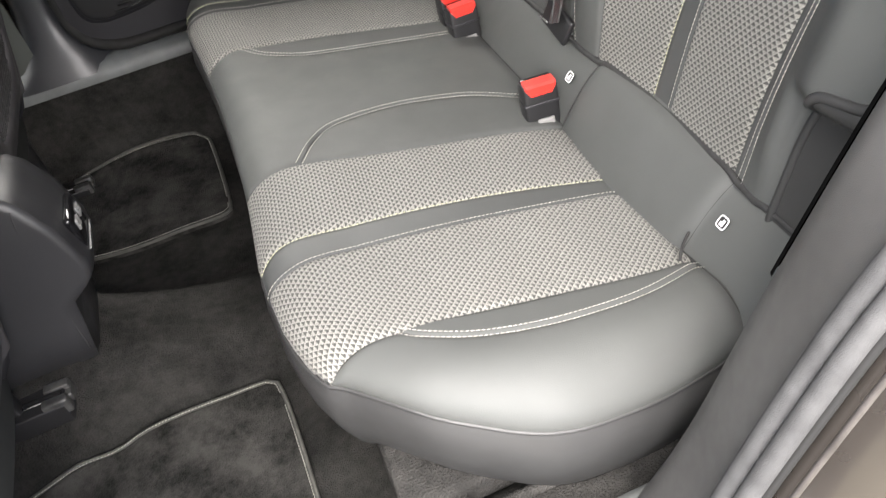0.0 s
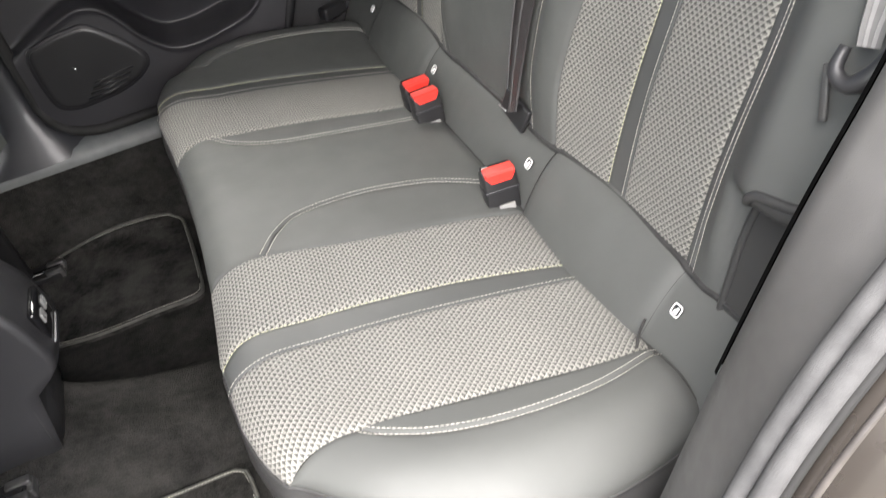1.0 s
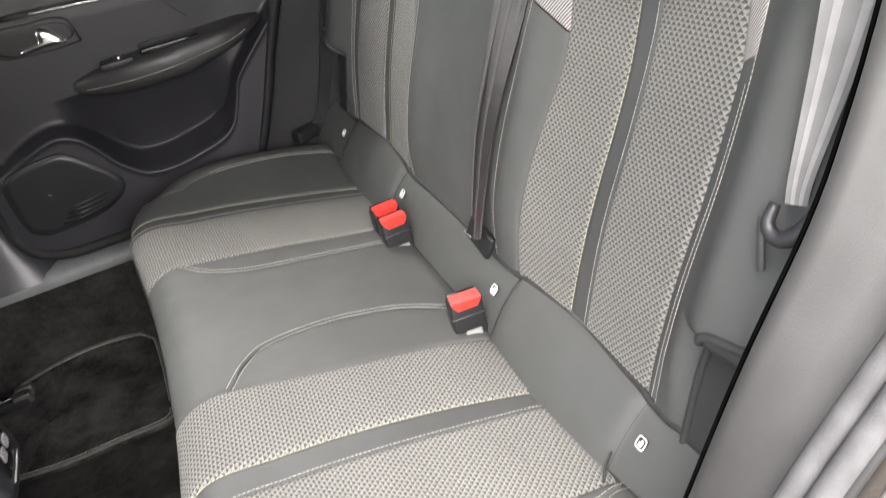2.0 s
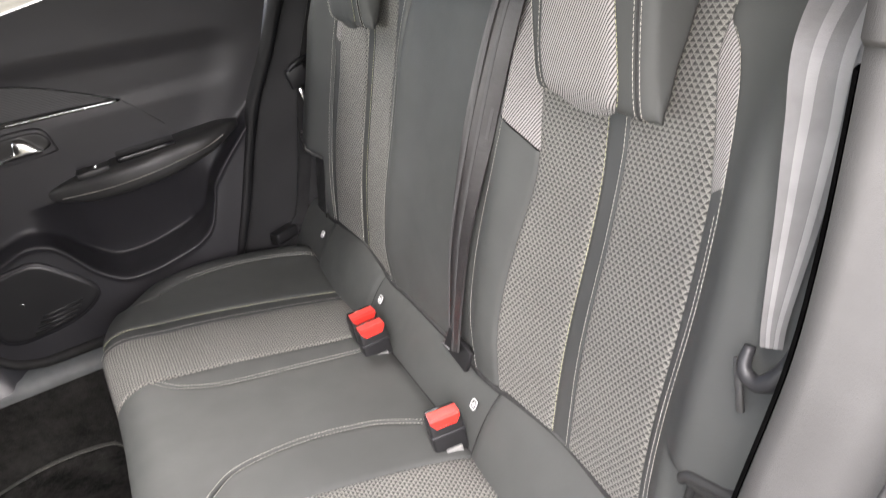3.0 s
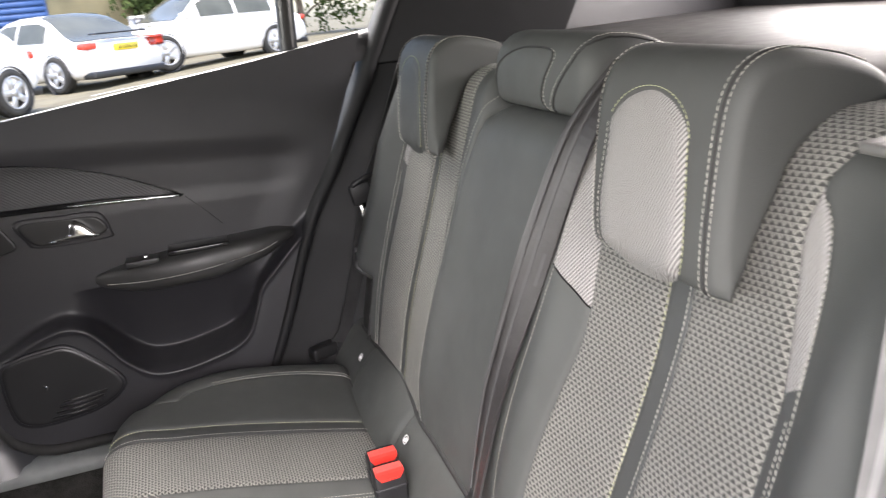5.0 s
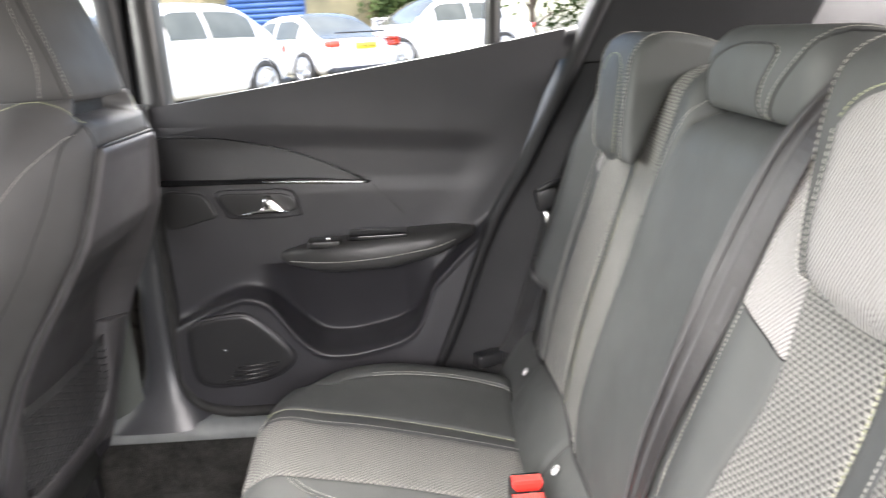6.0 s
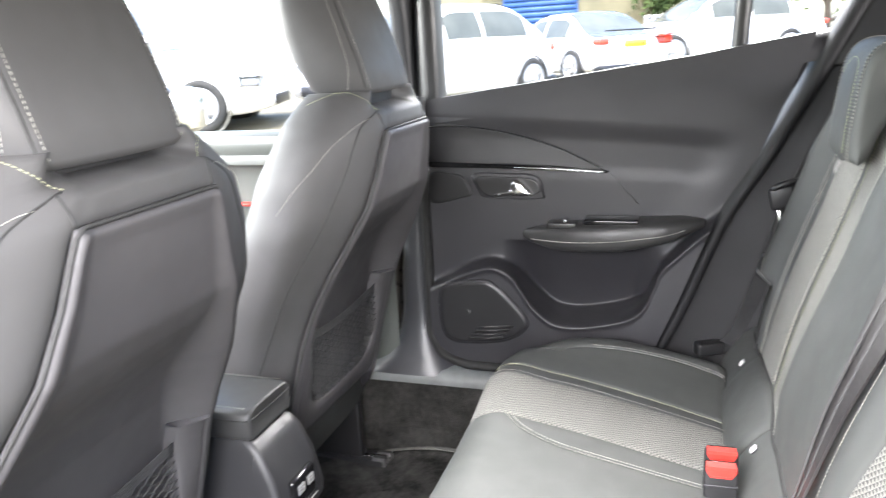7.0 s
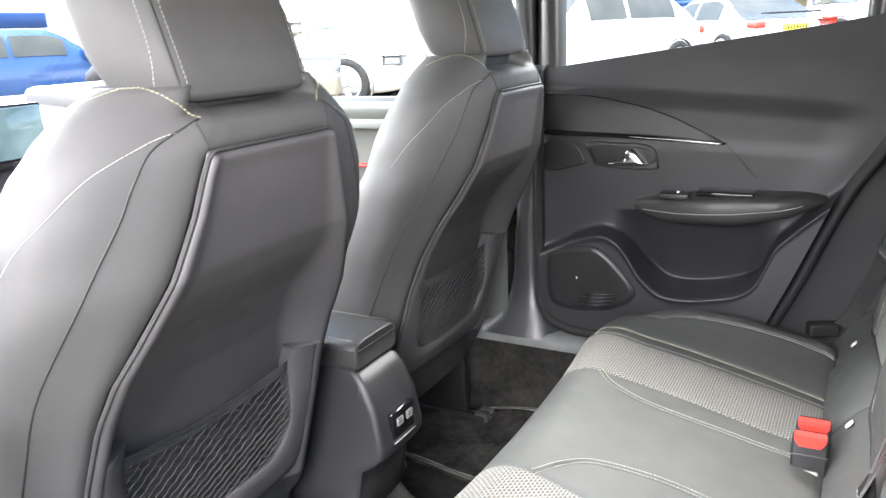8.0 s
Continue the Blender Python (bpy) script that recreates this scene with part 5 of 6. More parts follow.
def front_seat(cy):
    seat = thing("front_seat", (-0.85, cy, 0.05), "dark leatherette front car seat with a net pocket on its back", "car seat", "front seats")
    def at(data):
        return ([(v[0], v[1] + cy, v[2]) for v in data[0]],) + tuple(data[1:])
    zs = np.concatenate([np.linspace(0.24, 0.80, 40), np.linspace(0.81, 0.874, 12)])
    rings = [seat_ring(z) for z in zs]
    part("seat_back", at(loft(rings)), LEATHER_FRONT, seat)
    # back panel, dished at knee height, with a raised rim
    def pan(z, t, lift):
        p = float(np.interp(z, [0.24, 0.35, 0.46, 0.55, 0.59, 0.625, 0.66, 0.70, 0.75, 0.785, 0.815], [0.197, 0.204, 0.200, 0.195, 0.188, 0.172, 0.156, 0.138, 0.118, 0.107, 0.096]))
        return (seat_axis(z) + lift - seat_dish(z, t), p * t, z)
    us, vs = np.linspace(0.25, 0.812, 110), np.concatenate([-1 + 0.12 * np.linspace(0, 1, 10) ** 1.6, np.linspace(-0.86, 0.86, 47), 1 - 0.12 * np.linspace(1, 0, 10) ** 1.6])
    part("back_panel", at(field(lambda u, v: pan(u, v, -0.004 + 0.012 * math.sqrt(1 - (1 - min(1.0, (1 - abs(v)) / 0.085)) ** 2) * math.sqrt(1 - (1 - min(1.0, max(0.0, (0.812 - u) / 0.010))) ** 2)), us, vs)), LEATHER_PANEL, seat)
    edge = [pan(z, -1, 0.004) for z in np.linspace(0.26, 0.805, 60)] + [pan(0.812, t, 0.004) for t in np.linspace(-0.94, 0.94, 20)] + [pan(z, 1, 0.004) for z in np.linspace(0.805, 0.26, 60)]
    part("welt", at(tube(np.array(edge) - (0.003, 0, 0), 0.0022, 8)), THREAD_AND_SHADE, seat)
    body = loft(rings)
    for sg in (-1, 1):
        line = smooth_line([(-0.589, 0.093, 0.843), (-0.591, 0.106, 0.838), (-0.598, 0.146, 0.820), (-0.603, 0.168, 0.790), (-0.608, 0.184, 0.759), (-0.630, 0.221, 0.689), (-0.689, 0.246, 0.594), (-0.740, 0.245, 0.500), (-0.79, 0.24, 0.40)], 90) * (1, sg, 1)
        part("seam", at(tube(snap(body, line)[0], 0.0013, 6)), THREAD_AND_SHADE, seat)
        line = smooth_line([(-0.593, 0.119, 0.832), (-0.599, 0.137, 0.829), (-0.611, 0.176, 0.814), (-0.624, 0.204, 0.798), (-0.643, 0.233, 0.769), (-0.671, 0.253, 0.736), (-0.70, 0.258, 0.70)], 80) * (1, sg, 1)
        p, nn = snap(body, line, 0.0006)
        part("stitching", at(stitches(p, nn, r=0.00042)), THREAD, seat)
        line = smooth_line([(-0.589, 0.090, 0.844), (-0.600, 0.108, 0.859), (-0.616, 0.118, 0.870), (-0.638, 0.128, 0.875), (-0.655, 0.142, 0.868), (-0.68, 0.16, 0.855)], 60) * (1, sg, 1)
        p, nn = snap(body, line, 0.0008)
        part("stitching", at(stitches(p, nn, r=0.0005)), THREAD_LIME, seat)
        line = smooth_line([(-0.588, 0.100, 0.841), (-0.582, 0.097, 0.828), (-0.575, 0.094, 0.813)], 10) * (1, sg, 1)
        part("seam", at(tube(snap(body, line)[0], 0.0013, 6)), THREAD_AND_SHADE, seat)
    # headrest on two posts
    lift = 0.018 if cy > 0 else 0.006
    hr = []
    for z, rw, hw, x0, x1 in ((0.850, 0.072, 0.082, -0.616, -0.690), (0.852, 0.084, 0.096, -0.606, -0.705), (0.860, 0.092, 0.105, -0.602, -0.718), (0.90, 0.094, 0.114, -0.612, -0.736), (0.95, 0.093, 0.118, -0.629, -0.752), (1.00, 0.088, 0.116, -0.648, -0.762), (1.04, 0.080, 0.105, -0.666, -0.758), (1.056, 0.065, 0.085, -0.68, -0.748), (1.062, 0.04, 0.05, -0.695, -0.73)):
        ring = [(x0 + 0.004, 0.0), (x0 + 0.003, rw * 0.5), (x0, rw * 0.9), (x0 - 0.004, rw), (x0 - 0.030, rw + (hw - rw) * 0.6), ((x0 + x1) / 2 - 0.012, hw), (x1 + 0.02, hw * 0.96), (x1, hw * 0.6), (x1 + 0.006, 0.0)]
        ring = ring + [(a, -b) for a, b in ring[-2:0:-1]]
        hr.append([(a, b, z + lift) for a, b in smooth_line(ring, 72, closed=True)])
    h = part("headrest", at(loft(hr)), LEATHER_FRONT, seat)
    a = np.array(hr)[2:]
    for sg in (-1, 1):
        for k, (yo, mat) in enumerate(((-0.0065, THREAD), (0.0, None), (0.0085, THREAD))):
            line = []
            for ring in a:
                r = ring[(ring[:, 1] * sg > 0) & (ring[:, 0] > ring[:, 0].mean())]
                r = r[np.argsort(r[:, 1] * sg)]
                rw = float(np.interp(ring[0, 2] - lift, [0.852, 0.860, 0.90, 0.95, 1.0, 1.04, 1.056, 1.062], [0.084, 0.092, 0.094, 0.093, 0.088, 0.080, 0.065, 0.04]))
                w = rw + yo
                line.append((np.interp(w, r[:, 1] * sg, r[:, 0]), sg * w, ring[0, 2]))
            line = smooth_line(line, 70)
            nn = np.tile((0.8, sg * 0.5, 0), (70, 1))
            if mat is None:
                part("seam", at(tube(line, 0.0016, 6)), THREAD_AND_SHADE, h)
            else:
                part("stitching", at(stitches(line + nn * 0.0004, nn, r=0.00042)), mat, h)
    # Added black box that paints the shade in the gap under the headrest.
    part("headrest_gap_shade", at(rbox(-0.70, -0.626, -0.084, 0.084, 0.836, 0.858 + lift, 0.006)), PLASTIC_BLACK_AND_SHADE, seat, "black filler painted as the gap's shade below the headrest")
    part("post_cover", at(rbox(-0.70, -0.625, -0.080, 0.080, 0.80, 0.8475, 0.006)), PLASTIC_SMOOTH, seat)
    for y in (-0.055, 0.055):
        part("headrest_post", at(tube([(-0.64, y, 0.80), (-0.645, y, 0.89)], 0.006, 10)), CHROME, seat)
    # net pocket: a U-shaped frame flush with the rim, elastic top strands and crossing cords
    def sunk(y, z):
        return 0.5 * seat_dish(z, y / 0.195) * ease((z - 0.36) / 0.11)
    def net(y, z):
        return np.array((seat_axis(z) + 0.004 - sunk(0.142, z) - 0.008 * max(0.0, 1 - (y / 0.142) ** 2) * ease((z - 0.30) / 0.16), y, z))
    def net_low(y):
        return 0.312 + 0.045 * ease((abs(y) - 0.095) / 0.050)
    def net_high(y):
        return 0.464 - 0.016 * (1 - (y / 0.142) ** 2)
    strands = [tube([net(y, net_high(y) - d) for y in np.linspace(-0.142, 0.142, 24)], 0.0013, 6) for d in (0.0, 0.0032, 0.0064, 0.0096, 0.0128)]
    part("net_band", at(join(*strands)), NET, seat, "elastic top strands of the net")
    cords = []
    for k in range(-26, 27):
        for sg in (1, -1):
            run = []
            for y in np.linspace(-0.142, 0.142, 96):
                z = 0.39 + k * 0.0125 + sg * 0.50 * y + 0.0012 * math.sin(y * 330 + k)
                if net_low(y) - 0.004 <= z <= net_high(y) - 0.012:
                    run.append(net(y, z) + (0.0008 * sg, 0, 0))
            if len(run) > 2:
                cords.append(tube(run[::2] if len(run) > 5 else run, 0.0013, 5))
    part("net", at(join(*cords)), NET, seat, "stretched black cord net", kind="stuff")
    inner = smooth_line([(-0.1435, 0.486), (-0.1435, 0.44), (-0.144, 0.39), (-0.141, 0.352), (-0.128, 0.328), (-0.10, 0.315), (-0.05, 0.311), (0.05, 0.311), (0.10, 0.315), (0.128, 0.328), (0.141, 0.352), (0.144, 0.39), (0.1435, 0.44), (0.1435, 0.486)], 120)
    outer = smooth_line([(-0.182, 0.486), (-0.188, 0.44), (-0.191, 0.39), (-0.190, 0.34), (-0.186, 0.29), (-0.16, 0.262), (-0.06, 0.258), (0.06, 0.258), (0.16, 0.262), (0.186, 0.29), (0.190, 0.34), (0.191, 0.39), (0.188, 0.44), (0.182, 0.486)], 120)
    rows = []
    for k, lift in ((0.0, -0.012), (0.0, 0.004), (0.05, 0.0085), (0.35, 0.0090), (0.75, 0.0070), (0.93, 0.0040), (1.0, -0.006)):
        rows.append([(seat_axis(z) + lift - sunk(y, z), y, z) for y, z in inner + (outer - inner) * k])
    part("pocket_frame", at(loft(rows, close=False)), LEATHER_PANEL, seat)
    for sg in (0, -1):
        a0, b0 = inner[sg], outer[sg]
        tip = [a0 + (b0 - a0) * t for t in np.linspace(0.0, 1.0, 9)]
        ends = [[(seat_axis(z) + 0.0085 - sunk(y, z), y, z - 0.001) for y, z in tip], [(seat_axis(z) + 0.007 - sunk(y, z), y, z + 0.002) for y, z in tip], [(seat_axis(z) + 0.002 - seat_dish(z, y / 0.195), y, z + 0.004) for y, z in tip]]
        part("frame_tip", at(loft(ends, close=False)), LEATHER_PANEL, seat)
    # hard lower edge of the seat back
    low = np.array(seat_ring(0.262))
    mid = low.mean(0)
    hem = []
    for z, grow, ahead in ((0.272, -0.004, 0.0), (0.268, 0.003, 0.0), (0.262, 0.006, 0.0), (0.24, 0.006, 0.004), (0.215, 0.001, 0.012), (0.195, -0.012, 0.024), (0.182, -0.04, 0.04)):
        d = low - mid
        d = d * (1 + grow / np.linalg.norm(d[:, :2], axis=1)[:, None])
        hem.append([(mid[0] + q[0] - ahead, mid[1] + q[1], z) for q in d])
    part("lower_shell", at(loft(hem)), PLASTIC, seat)
    # seat cushion, base and rails
    cr = []
    for x, w, zt, zb in ((-0.80, 0.20, 0.30, 0.17), (-0.84, 0.235, 0.33, 0.14), (-0.95, 0.25, 0.335, 0.13), (-1.15, 0.25, 0.35, 0.13), (-1.26, 0.245, 0.36, 0.14), (-1.31, 0.22, 0.33, 0.18)):
        ring = [(w * math.copysign(abs(math.cos(t)) ** 0.5, math.cos(t)), (zt + zb) / 2 + (zt - zb) / 2 * math.copysign(abs(math.sin(t)) ** 0.5, math.sin(t))) for t in np.linspace(0, 2 * math.pi, 40, endpoint=False)]
        cr.append([(x, a, b) for a, b in ring])
    part("seat_cushion", at(loft(cr)), LEATHER, seat)
    inner = 0.205 if cy < 0 else -0.205
    for y in (-inner, inner):
        zf = floor_z(-0.80, cy + y)
        part("seat_rail", at(rbox(-1.25, -0.765, y - 0.024, y + 0.024, zf - 0.01, zf + 0.026, 0.003)), PLASTIC_SMOOTH, seat)
        part("rail_end", at(join(rbox(-0.792, -0.758, y - 0.023, y - 0.008, zf + 0.008, zf + 0.034, 0.003), rbox(-0.792, -0.758, y + 0.008, y + 0.023, zf + 0.008, zf + 0.030, 0.003), rbox(-0.776, -0.757, y - 0.003, y + 0.024, zf + 0.006, zf + 0.022, 0.002))), WORN_METAL, seat, "worn metal rail end")
        part("rail_channel", at(rbox(-1.2, -0.768, y - 0.006, y + 0.006, zf + 0.020, zf + 0.0275, 0.001, 1)), GLOSS, seat)
        part("seat_mount", at(rbox(-1.0, -0.82, y - 0.012, y + 0.012, zf + 0.02, 0.17, 0.006)), PLASTIC_SMOOTH, seat)
    return seat


front_seat(-0.327)
front_seat(0.335)

# ---- centre console ----
con = thing("centre_console", (-0.9, 0, 0.0), "dark plastic centre console with a padded lid and two sockets", "console")
cs = []
for z, x, w in ((0.112, -0.745, 0.02), (0.114, -0.724, 0.066), (0.122, -0.712, 0.078), (0.18, -0.700, 0.076), (0.222, -0.690, 0.072), (0.238, -0.666, 0.070), (0.250, -0.657, 0.068), (0.27, -0.656, 0.066), (0.33, -0.668, 0.061), (0.372, -0.686, 0.057), (0.388, -0.696, 0.054), (0.396, -0.712, 0.050)):
    half = [(x, 0), (x, w * 0.5), (x - 0.002, w * 0.80), (x - 0.010, w * 0.95), (x - 0.026, w), (-1.0, w * 1.15), (-1.4, w * 1.2)]
    line = [(a, -b) for a, b in half[::-1]] + half[1:]
    l2 = smooth_line(line, 80)
    cs.append([(a, b, z) for a, b in l2])
part("console_body", loft(cs, close=False), CONSOLE, con)
lid = []
for x, w, k in ((-0.7005, 0.048, 0.72), (-0.6985, 0.053, 0.86), (-0.6995, 0.0575, 0.96), (-0.704, 0.0605, 1.0), (-0.73, 0.0625, 1.0), (-0.85, 0.065, 1.0), (-1.0, 0.067, 1.0), (-1.06, 0.060, 0.8)):
    zm = 0.4215
    zt, zb = zm + 0.0225 * k, zm - 0.0235 * k
    sect = [(0.0, zt + 0.002), (w * 0.55, zt + 0.0015), (w * 0.86, zt - 0.001), (w * 0.97, zt - 0.006), (w, zt - 0.014), (w * 0.985, zb + 0.008), (w * 0.95, zb + 0.001), (w * 0.85, zb), (0.0, zb)]
    full = sect + [(-p, q) for p, q in sect[-2:0:-1]]
    lid.append([(x, p, q) for p, q in smooth_line(full, 56, closed=True)])
part("lid", loft(lid), LEATHER_DARK_AND_SHADE, con, "padded leatherette console lid")
part("lid_seam", tube(smooth_line([(-1.0, -0.0665, 0.431), (-0.73, -0.0622, 0.431), (-0.705, -0.060, 0.431), (-0.698, -0.050, 0.431), (-0.697, 0.0, 0.431), (-0.698, 0.050, 0.431), (-0.705, 0.060, 0.431), (-0.73, 0.0622, 0.431), (-1.0, 0.0665, 0.431)], 90), 0.0011, 6), THREAD_AND_SHADE, con)
part("socket_plate", rbox(-0.666, -0.6540, -0.034, 0.034, 0.268, 0.320, 0.006), GLOSS, con)
part("socket_trim", tube([(-0.654, y, 0.2655) for y in np.linspace(-0.032, 0.032, 8)], 0.0016, 8), SOCKET, con, "thin bright trim below the sockets")
for sg in (-1, 1):
    part("panel_seam", tube(smooth_line([(-0.70, sg * 0.0555, 0.372), (-0.706, sg * 0.0585, 0.345), (-0.712, sg * 0.066, 0.25), (-0.715, sg * 0.0735, 0.19), (-0.718, sg * 0.0755, 0.14)], 24), 0.0016, 6), THREAD_AND_SHADE, con)
    part("lid_stitching", stitches(np.array([(x, sg * 0.0510, 0.4462) for k, x in enumerate(np.linspace(-0.71, -0.98, 60))]), np.tile((0, sg * 0.5, 0.8), (60, 1)), r=0.00042), THREAD, con)
for y in (-0.0145, 0.0145):
    part("usb_socket", join(rbox(-0.656, -0.6515, y - 0.0075, y + 0.0075, 0.2925, 0.2955, 0.0005, 1), rbox(-0.656, -0.6515, y - 0.0075, y + 0.0075, 0.3045, 0.307, 0.0005, 1), rbox(-0.656, -0.6515, y - 0.0085, y - 0.006, 0.2925, 0.307, 0.0005, 1), rbox(-0.656, -0.6515, y + 0.006, y + 0.0085, 0.2925, 0.307, 0.0005, 1), rbox(-0.656, -0.652, y - 0.005, y + 0.005, 0.299, 0.3015, 0.0005, 1)), SOCKET, con, "pale rimmed usb socket")

# ---- mats ----
def mat_thing(outline, label):
    o = smooth_line(outline, 90, closed=True)
    m = thing("floor_mat", (*o.mean(0), 0.0), label, "floor mat", "rear floor mats")
    c = o.mean(0)
    def z(x, y):
        return floor_z(x, y) + 0.012 + 0.004 * math.sin(x * 23 + y * 7)
    rings = []
    for sc, l in ((1.0, -0.008), (1.0, 0.002), (0.97, 0.004), (0.8, 0.004), (0.6, 0.004), (0.4, 0.004), (0.2, 0.004), (0.02, 0.004)):
        q = c + (o - c) * sc
        rings.append([(a, b, z(a, b) + l) for a, b in q])
    part("carpet_pad", loft(rings, cap=False), CARPET_MAT, m)
    e = np.array([(a, b, z(a, b) + 0.004) for a, b in o])
    part("piping", tube(e, 0.0032, 8, closed=True), PIPING, m)
    inner = c + (o - c) * 0.985
    e2 = np.array([(a, b, z(a, b) + 0.009) for a, b in inner])
    part("stitching", stitches(e2, np.tile((0, 0, 1.0), (len(e2), 1)), r=0.0007), THREAD, m)


mat_thing([(-0.502, -0.17), (-0.512, -0.145), (-0.535, -0.137), (-0.62, -0.135), (-0.70, -0.142), (-0.74, -0.155), (-0.79, -0.162), (-0.90, -0.185), (-1.0, -0.25), (-1.0, -0.5), (-0.9, -0.575), (-0.52, -0.58), (-0.497, -0.55), (-0.497, -0.3)], "black carpet floor mat with pale stitched piping before the bench")
mat_thing([(-0.50, 0.31), (-0.52, 0.285), (-0.56, 0.28), (-0.75, 0.295), (-0.90, 0.31), (-1.0, 0.35), (-0.95, 0.52), (-0.83, 0.545), (-0.80, 0.575), (-0.76, 0.585), (-0.55, 0.588), (-0.515, 0.575), (-0.503, 0.53)], "black carpet floor mat with grey piping before the bench")

# ---- belts and buckles ----
def ribbon(centre, widths, th=0.0014):
    """A strap: centre line, and at each point the half-width vector."""
    c, w = smooth_line(centre, 60), smooth_line(widths, 60)
    t = np.gradient(c, axis=0)
    n = np.cross(t, w)
    n /= np.linalg.norm(n, axis=1)[:, None]
    rings = []
    for i in range(60):
        rings.append([c[i] - w[i] + n[i] * th, c[i] - w[i] * 0.5 + n[i] * th, c[i] + n[i] * th, c[i] + w[i] * 0.5 + n[i] * th, c[i] + w[i] + n[i] * th, c[i] + w[i] - n[i] * th, c[i] - n[i] * th, c[i] - w[i] - n[i] * th])
    return loft(rings)


def buckle(x, y, z, tilt, turn, label):
    b = thing("belt_buckle", (x, y, z - 0.07), label, "seat belt buckle", "seat belt buckles on the bench")
    m = Matrix.Translation((x, y, z)) @ Matrix.Rotation(radians(turn), 4, "Z") @ Matrix.Rotation(radians(tilt), 4, "Y")
    part("housing", moved(rbox(-0.0135, 0.0135, -0.0225, 0.0225, -0.10, 0.0, 0.004), m), PLASTIC_SMOOTH, b)
    part("collar", moved(rbox(-0.0143, 0.0143, -0.0233, 0.0233, -0.026, -0.0225, 0.0015), m), PLASTIC, b)
    red = [(-0.0148, y, z) for y, z in ((-0.0195, -0.003), (-0.0135, -0.0115), (0.0135, -0.0115), (0.0195, -0.003), (0.0195, 0.001), (-0.0195, 0.001))]
    top = [(0.003, y * 1.0, z) for y, z in ((-0.0195, 0.001), (-0.0135, 0.000), (0.0135, 0.000), (0.0195, 0.001), (0.0195, 0.0045), (-0.0195, 0.0045))]
    mid = [(-0.0125, y, z) for y, z in ((-0.0205, -0.002), (-0.0140, -0.0105), (0.0140, -0.0105), (0.0205, -0.002), (0.0200, 0.0035), (-0.0200, 0.0035))]
    button = part("release_button", moved(loft([[(-0.0155, y * 0.92, z * 0.92 - 0.0005) for _, y, z in red], red, mid, top]), m), RED, b, "bright red release button", smooth=False)
    for k in range(6):
        part("grip_rib", moved(rbox(-0.0162, -0.0148, -0.010 + k * 0.0036, -0.0085 + k * 0.0036, -0.0108, -0.0078, 0.0003, 1), m), RED, button)
    part("slot", moved(rbox(0.005, 0.0125, -0.020, 0.020, -0.01, 0.003, 0.002), m), GLOSS, b)
    part("strap", moved(rbox(-0.0185, -0.0135, -0.013, 0.009, -0.068, -0.044, 0.002), m), BELT_PALE, b, "pale folded strap at the foot of the buckle")


buckle(-0.050, -0.158, 0.358, 6, 84, "black belt buckle with a red button standing at the seat roll")
buckle(-0.052, 0.094, 0.356, 6, 92, "black belt buckle with a red button standing at the seat roll")
buckle(-0.050, 0.136, 0.356, 6, 92, "black belt buckle with a red button beside another")

nb = thing("seat_belt", (0.03, -0.58, 0.6), "grey striped seat belt over the rear seat bolster", "seat belt", "rear seat belts")
nb_c = [(0.200, -0.548, 0.902), (0.165, -0.552, 0.885), (0.116, -0.556, 0.84), (0.098, -0.560, 0.788), (0.082, -0.563, 0.731), (0.062, -0.567, 0.670), (0.056, -0.570, 0.650)]
nb_w = [(-0.006, 0.022, 0.004), (-0.008, 0.022, 0.004), (-0.011, 0.021, 0.005), (-0.012, 0.020, 0.005), (-0.010, 0.015, 0.004), (-0.006, 0.007, 0.003), (-0.005, 0.005, 0.001)]
part("webbing", ribbon(nb_c, nb_w), BELT, nb, smooth=False)
for k in (-0.42, 0.28):
    c2 = [tuple(np.array(c) + k * np.array(w) + (-0.0012, -0.0006, 0.0006)) for c, w in zip(nb_c, nb_w)]
    part("woven_stripe", ribbon(c2, [tuple(0.16 * np.array(w)) for w in nb_w], 0.0010), BELT_PALE, nb, smooth=False)
part("belt_guide", tube(smooth_line([(0.048, -0.560, 0.650), (0.040, -0.562, 0.636), (0.040, -0.574, 0.630), (0.046, -0.586, 0.640), (0.054, -0.592, 0.662), (0.062, -0.594, 0.690)], 24), np.concatenate([np.linspace(0.004, 0.007, 10), np.linspace(0.007, 0.003, 14)]), 10), CONSOLE, nb)
part("webbing_label", moved(rbox(-0.002, 0.002, -0.003, 0.003, -0.020, 0.020, 0.001, 1), pose(0.046, -0.552, 0.612, -20, 16, 0)), TRIM, nb)
rel = thing("seat_release", (0.2, -0.5, 0.88), "grey plastic seat release with a recessed lever on the backrest shoulder", "release handle")
rm = pose(0.196, -0.522, 0.8700, 0, -1, 0)
frame_bars = join(moved(rbox(-0.062, 0.055, -0.046, -0.030, -0.006, 0.0012, 0.003), rm), moved(rbox(-0.062, 0.055, 0.030, 0.046, -0.006, 0.0012, 0.003), rm), moved(rbox(-0.064, -0.044, -0.044, 0.044, -0.006, 0.0011, 0.003), rm), moved(rbox(0.040, 0.055, -0.044, 0.044, -0.006, 0.0011, 0.003), rm))
part("bezel", frame_bars, CONSOLE_PALE, rel)
part("lever", moved(join(rbox(-0.030, 0.034, -0.008, 0.022, -0.010, 0.001, 0.004), rbox(-0.030, -0.018, -0.022, 0.022, -0.010, -0.001, 0.003)), rm), PLASTIC, rel)
part("well", moved(rbox(-0.046, 0.042, -0.032, 0.032, -0.012, -0.0035, 0.002), rm), PLASTIC_SMOOTH, rel)
